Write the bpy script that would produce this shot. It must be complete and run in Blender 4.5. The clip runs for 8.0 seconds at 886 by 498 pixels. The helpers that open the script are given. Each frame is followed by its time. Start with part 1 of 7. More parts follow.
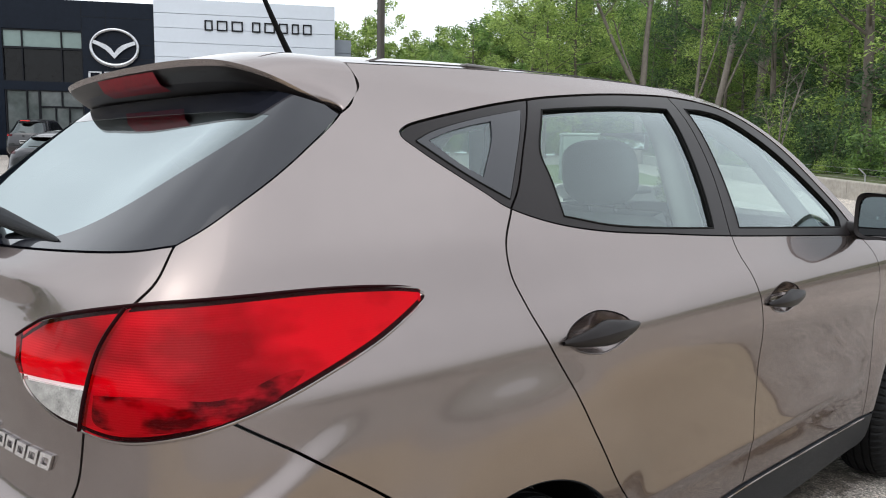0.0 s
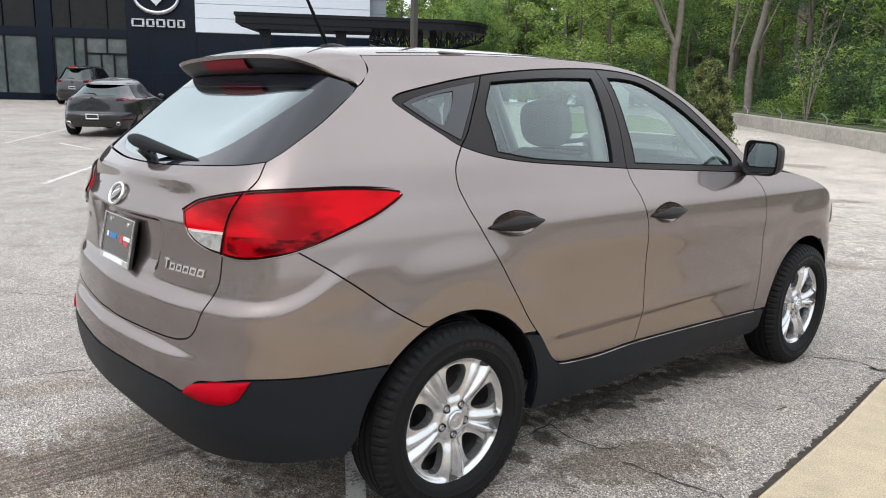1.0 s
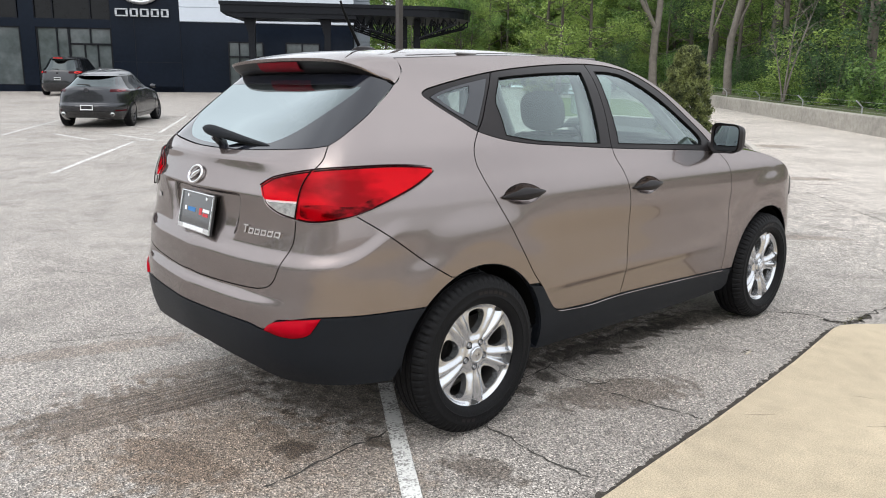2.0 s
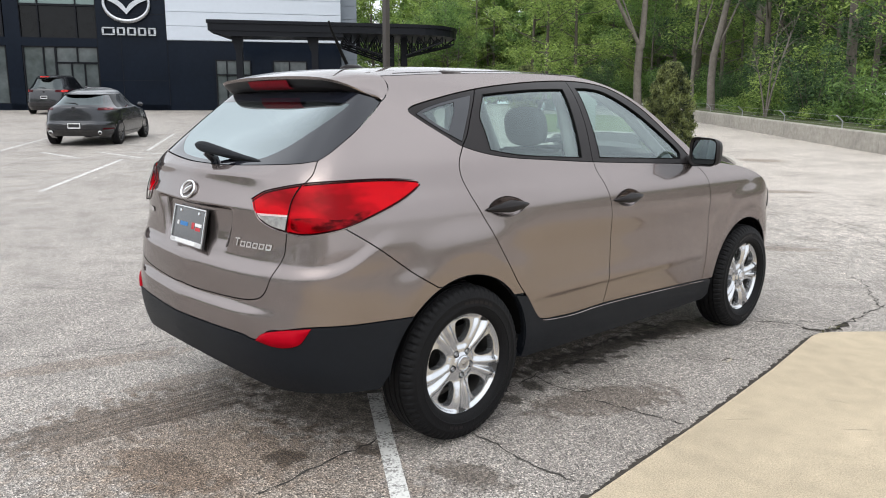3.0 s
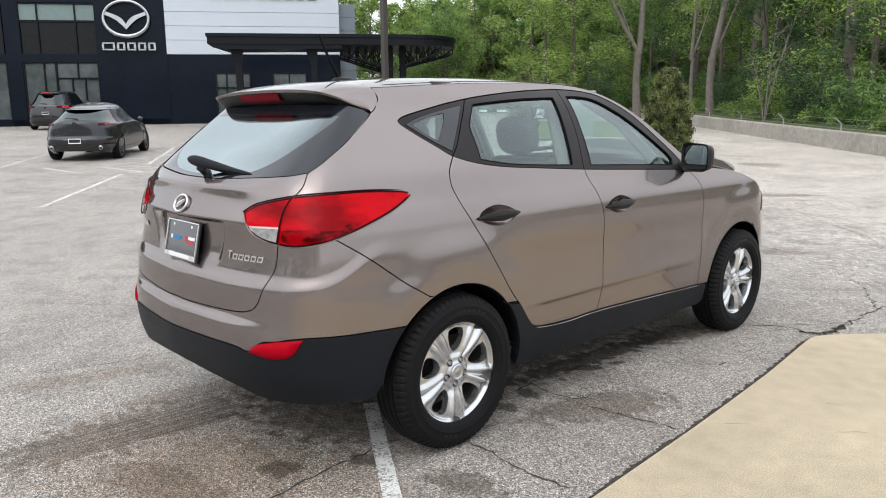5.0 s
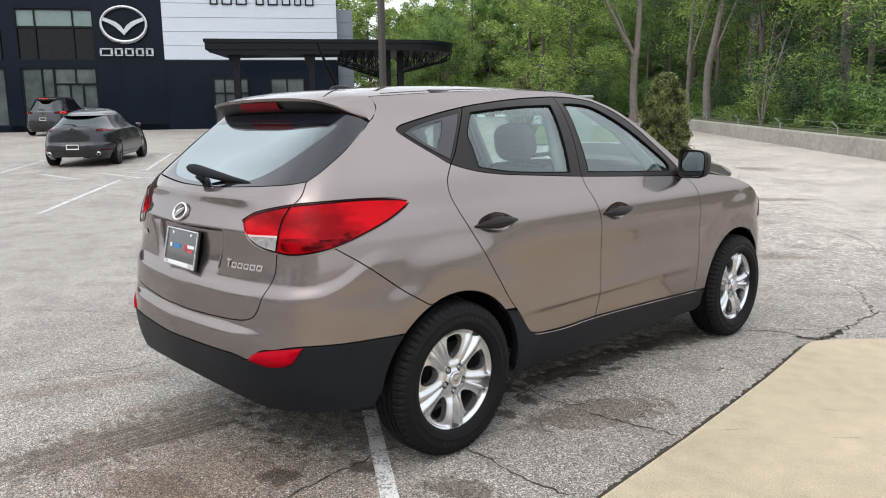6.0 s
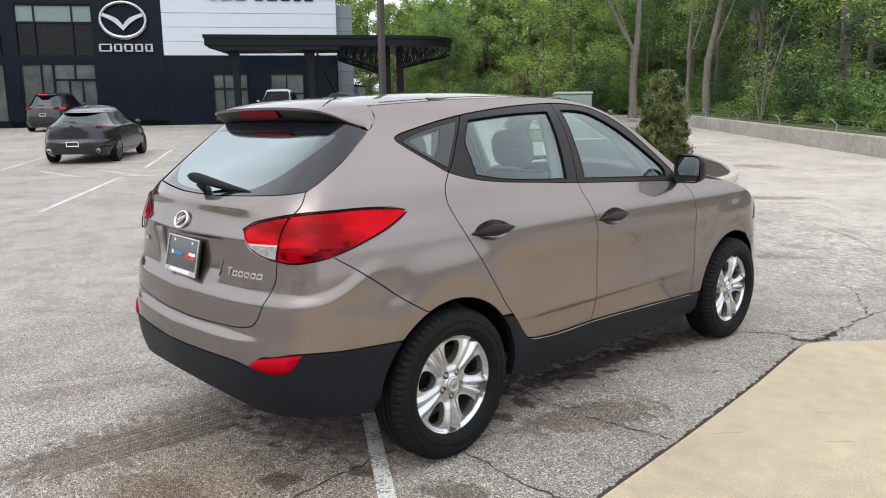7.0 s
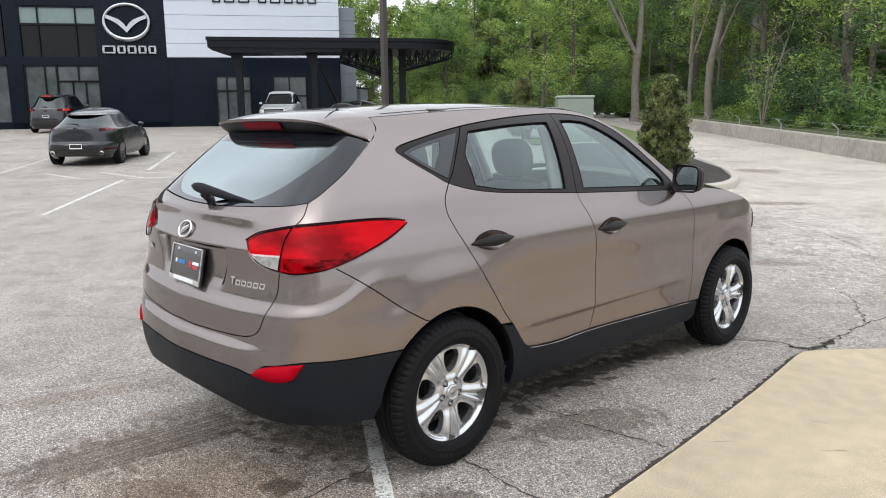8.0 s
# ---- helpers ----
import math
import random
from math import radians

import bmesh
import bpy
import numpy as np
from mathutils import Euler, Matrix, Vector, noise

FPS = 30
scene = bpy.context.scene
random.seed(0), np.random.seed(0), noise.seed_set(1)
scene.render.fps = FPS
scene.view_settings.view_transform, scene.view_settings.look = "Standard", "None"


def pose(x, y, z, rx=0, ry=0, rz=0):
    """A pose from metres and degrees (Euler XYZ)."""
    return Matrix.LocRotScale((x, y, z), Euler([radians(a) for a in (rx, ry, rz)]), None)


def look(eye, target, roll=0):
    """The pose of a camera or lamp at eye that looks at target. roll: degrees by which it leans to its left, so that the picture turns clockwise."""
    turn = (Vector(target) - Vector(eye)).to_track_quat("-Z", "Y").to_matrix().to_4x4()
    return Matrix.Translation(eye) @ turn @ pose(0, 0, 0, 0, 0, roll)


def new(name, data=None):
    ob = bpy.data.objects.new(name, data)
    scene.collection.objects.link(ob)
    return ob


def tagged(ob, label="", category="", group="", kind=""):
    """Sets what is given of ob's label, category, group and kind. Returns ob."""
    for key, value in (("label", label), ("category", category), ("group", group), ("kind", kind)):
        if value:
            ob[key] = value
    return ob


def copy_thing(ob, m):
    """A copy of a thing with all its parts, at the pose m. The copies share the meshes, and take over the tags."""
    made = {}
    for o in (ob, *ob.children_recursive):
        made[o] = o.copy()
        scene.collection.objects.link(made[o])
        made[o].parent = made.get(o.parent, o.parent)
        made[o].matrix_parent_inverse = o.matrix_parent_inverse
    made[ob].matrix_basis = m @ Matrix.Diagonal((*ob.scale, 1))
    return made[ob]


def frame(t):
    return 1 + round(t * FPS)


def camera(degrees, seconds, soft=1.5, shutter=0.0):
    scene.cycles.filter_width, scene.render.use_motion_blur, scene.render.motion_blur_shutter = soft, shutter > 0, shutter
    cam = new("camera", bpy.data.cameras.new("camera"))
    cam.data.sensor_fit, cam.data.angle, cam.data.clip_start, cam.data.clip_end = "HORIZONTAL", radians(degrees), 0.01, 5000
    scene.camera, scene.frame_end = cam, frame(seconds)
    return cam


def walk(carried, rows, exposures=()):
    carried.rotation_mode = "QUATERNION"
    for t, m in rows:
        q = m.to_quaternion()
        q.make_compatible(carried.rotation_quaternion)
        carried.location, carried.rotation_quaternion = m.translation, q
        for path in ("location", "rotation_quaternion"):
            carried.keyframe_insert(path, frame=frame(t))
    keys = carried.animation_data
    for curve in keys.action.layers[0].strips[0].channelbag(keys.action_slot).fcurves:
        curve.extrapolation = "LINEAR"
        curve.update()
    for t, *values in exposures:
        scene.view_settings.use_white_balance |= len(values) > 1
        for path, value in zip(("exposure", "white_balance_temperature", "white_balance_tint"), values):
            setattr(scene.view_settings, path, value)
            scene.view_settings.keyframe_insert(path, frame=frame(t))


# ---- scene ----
cam = camera(62.0, 8.0, 1.0)
PATH = [
    (0, (1.795, -1.081, 1.4), (0.348, 0.279, 1.157), 1.0),
    (0.5, (2.278, -1.367, 1.423), (0.774, -0.079, 1.141), 1.4),
    (1, (2.675, -1.623, 1.434), (1.185, -0.346, 1.052), 1.4),
    (1.5, (2.909, -1.941, 1.439), (1.454, -0.636, 1.016), 0.7),
    (1.7, (2.964, -2.057, 1.461), (1.506, -0.756, 1.036), 0.7),
    (3, (3.096, -2.181, 1.46), (1.653, -0.848, 1.085), 0.4),
    (3.5, (3.115, -2.162, 1.464), (1.672, -0.829, 1.092), 0.0),
    (4, (3.132, -2.157, 1.463), (1.686, -0.826, 1.095), -0.2),
    (4.5, (3.138, -2.156, 1.463), (1.688, -0.827, 1.102), -0.4),
    (6, (3.149, -2.166, 1.482), (1.7, -0.83, 1.142), -0.7),
    (6.5, (3.151, -2.162, 1.498), (1.704, -0.826, 1.15), -0.7),
    (7, (3.183, -2.184, 1.545), (1.736, -0.849, 1.191), -0.7),
    (7.5, (3.209, -2.203, 1.587), (1.76, -0.871, 1.233), -0.6),
    (8, (3.218, -2.204, 1.589), (1.767, -0.872, 1.24), -0.5),
]
walk(cam, [(t, look(eye, target, roll)) for t, eye, target, roll in PATH],
     exposures=((0, 0.20), (0.5, 0.25), (1, 0.31), (1.5, 0.31), (3, 0.24), (4, 0.23), (6, 0.21), (8, 0.22)))

# ---- daylight: a bright overcast sky and one wide, weak sun ----
world = bpy.data.worlds.new("overcast")
scene.world = world
world.use_nodes = True
wn = world.node_tree.nodes
sky = wn.new("ShaderNodeTexSky")
sky.sky_type, sky.sun_disc = "NISHITA", False
sky.sun_elevation, sky.sun_rotation = radians(52), radians(150)
sky.air_density, sky.dust_density, sky.ozone_density = 1.0, 4.0, 1.0
grey = wn.new("ShaderNodeHueSaturation")
grey.inputs["Saturation"].default_value = 0.35
cloud = wn.new("ShaderNodeTexNoise")
cloud.inputs["Scale"].default_value, cloud.inputs["Detail"].default_value = 2.2, 6.0
veil = wn.new("ShaderNodeMix")
veil.data_type, veil.blend_type = "RGBA", "MIX"
veil.inputs[7].default_value = (8.3, 8.7, 9.2, 1)
lift = wn.new("ShaderNodeMapRange")
lift.inputs[1].default_value, lift.inputs[2].default_value = 0.35, 0.7
lift.inputs[3].default_value, lift.inputs[4].default_value = 0.62, 0.95
wl = world.node_tree.links
wl.new(sky.outputs[0], grey.inputs["Color"])
wl.new(cloud.outputs["Fac"], lift.inputs[0])
wl.new(lift.outputs[0], veil.inputs[0])
wl.new(grey.outputs[0], veil.inputs[6])
# an overcast sky is far brighter overhead than along the horizon
way = wn.new("ShaderNodeTexCoord")
up = wn.new("ShaderNodeSeparateXYZ")
dome = wn.new("ShaderNodeMapRange")
dome.inputs[1].default_value, dome.inputs[2].default_value = 0.0, 0.9
dome.inputs[3].default_value, dome.inputs[4].default_value = 0.98, 1.30
tone = wn.new("ShaderNodeMix")
tone.data_type, tone.blend_type = "RGBA", "MULTIPLY"
tone.inputs[0].default_value = 1.0
wl.new(way.outputs["Generated"], up.inputs[0])
wl.new(up.outputs["Z"], dome.inputs[0])
wl.new(veil.outputs[2], tone.inputs[6])
wl.new(dome.outputs[0], tone.inputs[7])
wl.new(tone.outputs[2], wn["Background"].inputs["Color"])
wn["Background"].inputs["Strength"].default_value = 0.15

sun_data = bpy.data.lights.new("sun", "SUN")
sun_data.energy, sun_data.angle, sun_data.color = 0.5, radians(60), (1.0, 0.97, 0.93)
sun = new("sun", sun_data)
sun.matrix_world = look((8, -14, 22), (0, 0, 0))
scene.view_settings.exposure = 0.17

# ---- materials ----
def mat(name, color, rough=0.5, metal=0.0, vary=0.0, scale=8.0, bump=0.0, bump_scale=60.0, coat=0.0, grime=0.0, spec=0.5, speck=0.0):
    """A principled surface with broad and fine variation of colour and a fine relief."""
    m = bpy.data.materials.new(name)
    m.use_nodes = True
    nodes, links = m.node_tree.nodes, m.node_tree.links
    b = nodes["Principled BSDF"]
    b.inputs["Base Color"].default_value = (*color, 1)
    b.inputs["Roughness"].default_value = rough
    b.inputs["Metallic"].default_value = metal
    b.inputs["Coat Weight"].default_value = coat
    b.inputs["Coat Roughness"].default_value = 0.04
    b.inputs["Specular IOR Level"].default_value = spec
    co = nodes.new("ShaderNodeTexCoord").outputs["Object"]
    if vary:
        n1, n2 = nodes.new("ShaderNodeTexNoise"), nodes.new("ShaderNodeTexNoise")
        for n, s in ((n1, scale), (n2, scale * 9)):
            n.inputs["Scale"].default_value, n.inputs["Detail"].default_value = s, 5
            links.new(co, n.inputs["Vector"])
        add = nodes.new("ShaderNodeMath")
        add.operation = "ADD"
        links.new(n1.outputs["Fac"], add.inputs[0])
        links.new(n2.outputs["Fac"], add.inputs[1])
        rng = nodes.new("ShaderNodeMapRange")
        rng.inputs[1].default_value, rng.inputs[2].default_value = 0.6, 1.4
        rng.inputs[3].default_value, rng.inputs[4].default_value = 1 - vary, 1 + vary
        links.new(add.outputs[0], rng.inputs[0])
        mul = nodes.new("ShaderNodeMix")
        mul.data_type, mul.blend_type = "RGBA", "MULTIPLY"
        mul.inputs[0].default_value = 1
        mul.inputs[6].default_value = (*color, 1)
        links.new(rng.outputs[0], mul.inputs[7])
        links.new(mul.outputs[2], b.inputs["Base Color"])
        if grime:
            r2 = nodes.new("ShaderNodeMapRange")
            r2.inputs[1].default_value, r2.inputs[2].default_value = 0.6, 1.4
            r2.inputs[3].default_value, r2.inputs[4].default_value = max(rough - grime, 0.02), rough + grime
            links.new(add.outputs[0], r2.inputs[0])
            links.new(r2.outputs[0], b.inputs["Roughness"])
    if vary and speck:
        n4, r4, m4 = nodes.new("ShaderNodeTexNoise"), nodes.new("ShaderNodeMapRange"), nodes.new("ShaderNodeMix")
        n4.inputs["Scale"].default_value, n4.inputs["Detail"].default_value = 170, 3
        links.new(co, n4.inputs["Vector"])
        r4.inputs[1].default_value, r4.inputs[2].default_value, r4.inputs[3].default_value, r4.inputs[4].default_value = 0.35, 0.65, 1 - speck, 1 + speck
        links.new(n4.outputs["Fac"], r4.inputs[0])
        m4.data_type, m4.blend_type = "RGBA", "MULTIPLY"
        m4.inputs[0].default_value = 1
        links.new(mul.outputs[2], m4.inputs[6])
        links.new(r4.outputs[0], m4.inputs[7])
        links.new(m4.outputs[2], b.inputs["Base Color"])
    if bump:
        n3 = nodes.new("ShaderNodeTexNoise")
        n3.inputs["Scale"].default_value, n3.inputs["Detail"].default_value = bump_scale, 4
        links.new(co, n3.inputs["Vector"])
        bp = nodes.new("ShaderNodeBump")
        bp.inputs["Strength"].default_value, bp.inputs["Distance"].default_value = bump, 0.01
        links.new(n3.outputs["Fac"], bp.inputs["Height"])
        links.new(bp.outputs[0], b.inputs["Normal"])
    return m


def glass_pane(name, tint, gloss=0.02, ior=1.75, span=None):
    """A thin pane: tinted see-through with a clear reflection that grows at grazing angles."""
    m = bpy.data.materials.new(name)
    m.use_nodes = True
    nodes, links = m.node_tree.nodes, m.node_tree.links
    nodes.remove(nodes["Principled BSDF"])
    tr, gl, mix, fr = (nodes.new("ShaderNodeBsdfTransparent"), nodes.new("ShaderNodeBsdfGlossy"),
                       nodes.new("ShaderNodeMixShader"), nodes.new("ShaderNodeFresnel"))
    tr.inputs[0].default_value = (*tint, 1)
    gl.inputs["Color"].default_value = (0.87, 0.98, 1.0, 1)
    gl.inputs["Roughness"].default_value = gloss
    fr.inputs[0].default_value = ior
    links.new(fr.outputs[0], mix.inputs[0])
    if span:
        rg = nodes.new("ShaderNodeMapRange")
        rg.inputs[1].default_value, rg.inputs[2].default_value, rg.inputs[3].default_value, rg.inputs[4].default_value = span
        links.new(fr.outputs[0], rg.inputs[0])
        links.new(rg.outputs[0], mix.inputs[0])
    links.new(tr.outputs[0], mix.inputs[1])
    links.new(gl.outputs[0], mix.inputs[2])
    links.new(mix.outputs[0], nodes["Material Output"].inputs[0])
    return m


# marks on the asphalt: x, y, half length, half width, turn, factor on the asphalt's colour
OIL_SPOTS = ((0.52, -0.69, 0.105, 0.075, 40, 0.40), (0.71, -0.37, 0.11, 0.07, 30, 0.42), (1.13, -0.23, 0.2, 0.1, 25, 0.50), (0.67, 0.72, 0.08, 0.06, 10, 0.30),
    (0.71, 0.49, 0.09, 0.06, 0, 0.30), (0.64, 1.28, 0.09, 0.06, 60, 0.28), (0.71, 1.48, 0.09, 0.03, 60, 0.36), (0.67, 1.02, 0.03, 0.022, 0, 0.30))
# the films under the car also hold its shade, put into the colour
DAMP_AND_SHADE = ((1.05, 0.86, 0.46, 0.19, 66, 0.56), (0.55, -0.85, 0.75, 0.45, 30, 0.84), (0.05, -1.05, 0.75, 0.55, 25, 0.86), (0.55, 1.5, 0.95, 0.10, 86, 0.33), (0.62, 2.22, 0.48, 0.17, 80, 0.36), (-0.1, 1.2, 0.72, 1.6, 0, 0.45),
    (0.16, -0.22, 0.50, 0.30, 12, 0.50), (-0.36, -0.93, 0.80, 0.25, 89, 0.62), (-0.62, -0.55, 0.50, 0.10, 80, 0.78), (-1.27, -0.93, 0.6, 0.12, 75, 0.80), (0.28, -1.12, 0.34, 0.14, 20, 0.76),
    (-2.1, 10.2, 0.75, 0.22, 40, 0.60), (-4.7, 15.3, 0.6, 0.5, 48, 0.66), (-0.18, 5.7, 0.6, 0.13, 40, 0.72))
# parallel scuffs of one tread behind the car
SCUFFS = tuple((-0.185 - 0.040 * k + 0.010 * (k % 2), -0.86 + 0.06 * (k % 3), 0.62 - 0.06 * (k % 3), 0.010, 88, 0.58) for k in range(8))
# bleached pale by the wall, with the lane's glare put into the colour too
BLEACH_AND_GLARE = ((-2.6, 16.4, 19.0, 6.2, 135, 1.50), (3.2, 6.0, 2.6, 1.6, 120, 1.12))
GROUND_TONES = OIL_SPOTS + DAMP_AND_SHADE + SCUFFS + BLEACH_AND_GLARE


def asphalt_material():
    m = bpy.data.materials.new("asphalt")
    m.use_nodes = True
    nodes, links = m.node_tree.nodes, m.node_tree.links
    b = nodes["Principled BSDF"]
    co = nodes.new("ShaderNodeTexCoord").outputs["Object"]

    def noise_at(scale, detail=5):
        n = nodes.new("ShaderNodeTexNoise")
        n.inputs["Scale"].default_value, n.inputs["Detail"].default_value = scale, detail
        links.new(co, n.inputs["Vector"])
        return n.outputs["Fac"]

    def ramp(fac, *stops):
        r = nodes.new("ShaderNodeValToRGB")
        e = r.color_ramp.elements
        while len(e) < len(stops):
            e.new(0.5)
        for el, (p, c) in zip(e, stops):
            el.position, el.color = p, (*c, 1)
        links.new(fac, r.inputs[0])
        return r.outputs[0]

    def mixed(kind, fac, a, c):
        x = nodes.new("ShaderNodeMix")
        x.data_type, x.blend_type = "RGBA", kind
        x.inputs[0].default_value = fac
        links.new(a, x.inputs[6])
        links.new(c, x.inputs[7])
        return x.outputs[2]

    def stones_at(scale, *stops):
        v = nodes.new("ShaderNodeTexVoronoi")
        v.inputs["Scale"].default_value = scale
        links.new(co, v.inputs["Vector"])
        sep = nodes.new("ShaderNodeSeparateColor")
        links.new(v.outputs["Color"], sep.inputs[0])
        return v, ramp(sep.outputs[0], *stops)

    vor, stones = stones_at(165, (0.0, (0.085, 0.078, 0.071)), (0.26, (0.245, 0.225, 0.206)), (0.72, (0.425, 0.390, 0.357)), (1.0, (0.80, 0.735, 0.675)))
    _, grit = stones_at(225, (0.0, (0.58, 0.58, 0.58)), (0.5, (0.96, 0.96, 0.96)), (1.0, (1.34, 1.33, 1.31)))
    broad = ramp(noise_at(0.55), (0.30, (0.80, 0.785, 0.77)), (0.52, (1.0, 0.99, 0.98)), (0.75, (1.08, 1.07, 1.055)))
    mid = ramp(noise_at(3.0, 8), (0.30, (0.80, 0.79, 0.78)), (0.5, (1, 1, 1)), (0.72, (1.10, 1.10, 1.09)))
    col = mixed("MULTIPLY", 1.0, mixed("MULTIPLY", 1.0, mixed("MULTIPLY", 1.0, stones, grit), broad), mid)

    # dried oil, drips, tyre scuffs, under-car shade and lane glare: ragged ovals (x, y, half length, half width, turn,
    # strength)
    ragged = noise_at(14.0, 9)
    for x, y, rx, ry, turn, dark in GROUND_TONES:
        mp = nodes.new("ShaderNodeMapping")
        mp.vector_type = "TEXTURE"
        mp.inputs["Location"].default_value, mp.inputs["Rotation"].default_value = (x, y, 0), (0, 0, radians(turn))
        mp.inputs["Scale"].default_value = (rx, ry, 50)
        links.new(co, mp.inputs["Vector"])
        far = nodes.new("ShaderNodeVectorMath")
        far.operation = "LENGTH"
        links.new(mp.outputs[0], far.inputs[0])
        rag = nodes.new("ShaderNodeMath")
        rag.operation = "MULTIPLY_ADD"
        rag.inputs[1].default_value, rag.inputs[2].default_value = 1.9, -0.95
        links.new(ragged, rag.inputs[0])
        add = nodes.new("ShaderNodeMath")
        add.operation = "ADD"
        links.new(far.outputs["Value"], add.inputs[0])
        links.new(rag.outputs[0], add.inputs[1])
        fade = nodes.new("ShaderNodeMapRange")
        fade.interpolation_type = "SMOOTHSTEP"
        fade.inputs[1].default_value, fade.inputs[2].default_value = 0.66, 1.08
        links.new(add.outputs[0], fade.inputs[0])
        mark_tint = nodes.new("ShaderNodeMix")
        mark_tint.data_type = "RGBA"
        mark_tint.inputs[6].default_value, mark_tint.inputs[7].default_value = (dark, dark * (0.935 if dark < 1 else 0.99), dark * (0.875 if dark < 1 else 0.98), 1), (1, 1, 1, 1)
        links.new(fade.outputs[0], mark_tint.inputs[0])
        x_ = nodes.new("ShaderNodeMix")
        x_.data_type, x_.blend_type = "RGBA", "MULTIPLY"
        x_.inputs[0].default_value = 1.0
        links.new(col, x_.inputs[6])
        links.new(mark_tint.outputs[2], x_.inputs[7])
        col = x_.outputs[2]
    links.new(col, b.inputs["Base Color"])
    b.inputs["Roughness"].default_value = 0.6
    bp = nodes.new("ShaderNodeBump")
    bp.inputs["Strength"].default_value, bp.inputs["Distance"].default_value = 0.9, 0.007
    links.new(vor.outputs["Distance"], bp.inputs["Height"])
    links.new(bp.outputs[0], b.inputs["Normal"])
    return m


def leaf_material(name, dark, light, clumps=1.1, contrast=1.8):
    m = bpy.data.materials.new(name)
    m.use_nodes = True
    nodes, links = m.node_tree.nodes, m.node_tree.links
    b = nodes["Principled BSDF"]
    r = nodes.new("ShaderNodeValToRGB")
    r.color_ramp.elements[0].color, r.color_ramp.elements[1].color = (*dark, 1), (*light, 1)
    geo = nodes.new("ShaderNodeNewGeometry")
    clump = nodes.new("ShaderNodeTexNoise")
    clump.inputs["Scale"].default_value, clump.inputs["Detail"].default_value = clumps, 2
    links.new(nodes.new("ShaderNodeTexCoord").outputs["Object"], clump.inputs["Vector"])
    half = nodes.new("ShaderNodeMath")
    half.operation = "MULTIPLY_ADD"
    half.inputs[1].default_value, half.inputs[2].default_value = contrast, 0.15 - contrast / 2
    links.new(clump.outputs["Fac"], half.inputs[0])
    both = nodes.new("ShaderNodeMath")
    both.operation = "MULTIPLY_ADD"
    both.inputs[1].default_value = 0.75
    links.new(geo.outputs["Random Per Island"], both.inputs[0])
    links.new(half.outputs[0], both.inputs[2])
    links.new(both.outputs[0], r.inputs[0])
    links.new(r.outputs[0], b.inputs["Base Color"])
    b.inputs["Roughness"].default_value = 0.6
    tl, mix = nodes.new("ShaderNodeBsdfTranslucent"), nodes.new("ShaderNodeMixShader")
    links.new(r.outputs[0], tl.inputs[0])
    mix.inputs[0].default_value = 0.45
    links.new(b.outputs[0], mix.inputs[1])
    links.new(tl.outputs[0], mix.inputs[2])
    links.new(mix.outputs[0], nodes["Material Output"].inputs[0])
    return m


def worn_paint_material(name, wear):
    """White road paint, worn through to the stones."""
    m = mat(name, (0.74, 0.73, 0.70), 0.8, bump=0.5, bump_scale=200)
    nodes, links = m.node_tree.nodes, m.node_tree.links
    co = nodes.new("ShaderNodeTexCoord").outputs["Object"]
    v, n = nodes.new("ShaderNodeTexVoronoi"), nodes.new("ShaderNodeTexNoise")
    v.inputs["Scale"].default_value, n.inputs["Scale"].default_value, n.inputs["Detail"].default_value = 120, 6, 8
    links.new(co, v.inputs["Vector"])
    links.new(co, n.inputs["Vector"])
    sep, add = nodes.new("ShaderNodeSeparateColor"), nodes.new("ShaderNodeMath")
    links.new(v.outputs["Color"], sep.inputs[0])
    add.operation = "MULTIPLY_ADD"
    add.inputs[1].default_value = 1.7
    links.new(n.outputs["Fac"], add.inputs[0])
    links.new(sep.outputs[1], add.inputs[2])
    r = nodes.new("ShaderNodeValToRGB")
    r.color_ramp.elements[0].position, r.color_ramp.elements[0].color = 0.49, (0.72, 0.71, 0.68, 1)
    r.color_ramp.elements[1].position, r.color_ramp.elements[1].color = 0.66, (0.24, 0.23, 0.215, 1)
    mp = nodes.new("ShaderNodeMath")
    mp.operation = "MULTIPLY"
    mp.inputs[1].default_value = wear
    links.new(add.outputs[0], mp.inputs[0])
    links.new(mp.outputs[0], r.inputs[0])
    links.new(r.outputs[0], nodes["Principled BSDF"].inputs["Base Color"])
    return m


ASPHALT = asphalt_material()
CONCRETE = mat("concrete", (0.44, 0.405, 0.36), 0.85, vary=0.16, scale=1.6, bump=0.5, bump_scale=90)
WALL_CONCRETE = mat("weathered_wall_concrete", (0.36, 0.335, 0.295), 0.88, vary=0.30, scale=0.8, bump=0.35, bump_scale=60, speck=0.12)
SLAB = mat("slab_concrete", (0.530, 0.440, 0.312), 0.88, vary=0.18, scale=1.1, bump=0.8, bump_scale=260, speck=0.22)
LINE, FAINT_LINE = worn_paint_material("worn_white_line", 0.36), worn_paint_material("faint_white_line", 0.39)
TAR = mat("tar_crack", (0.055, 0.050, 0.044), 0.9, vary=0.4, scale=14, bump=1.0, bump_scale=150)
JOINT_DIRT = mat("joint_dirt", (0.058, 0.049, 0.040), 0.95, vary=0.6, scale=22, bump=1.0, bump_scale=120)
DARK_PANEL = mat("dark_metal_panel", (0.0070, 0.0105, 0.018), 0.20, vary=0.25, scale=0.5, spec=0.10)
BLACK_METAL = mat("black_painted_steel", (0.007, 0.008, 0.011), 0.45, vary=0.1, scale=3, spec=0.16)
WHITE_PANEL = mat("white_metal_panel", (0.53, 0.575, 0.635), 0.5, vary=0.03, scale=0.6)
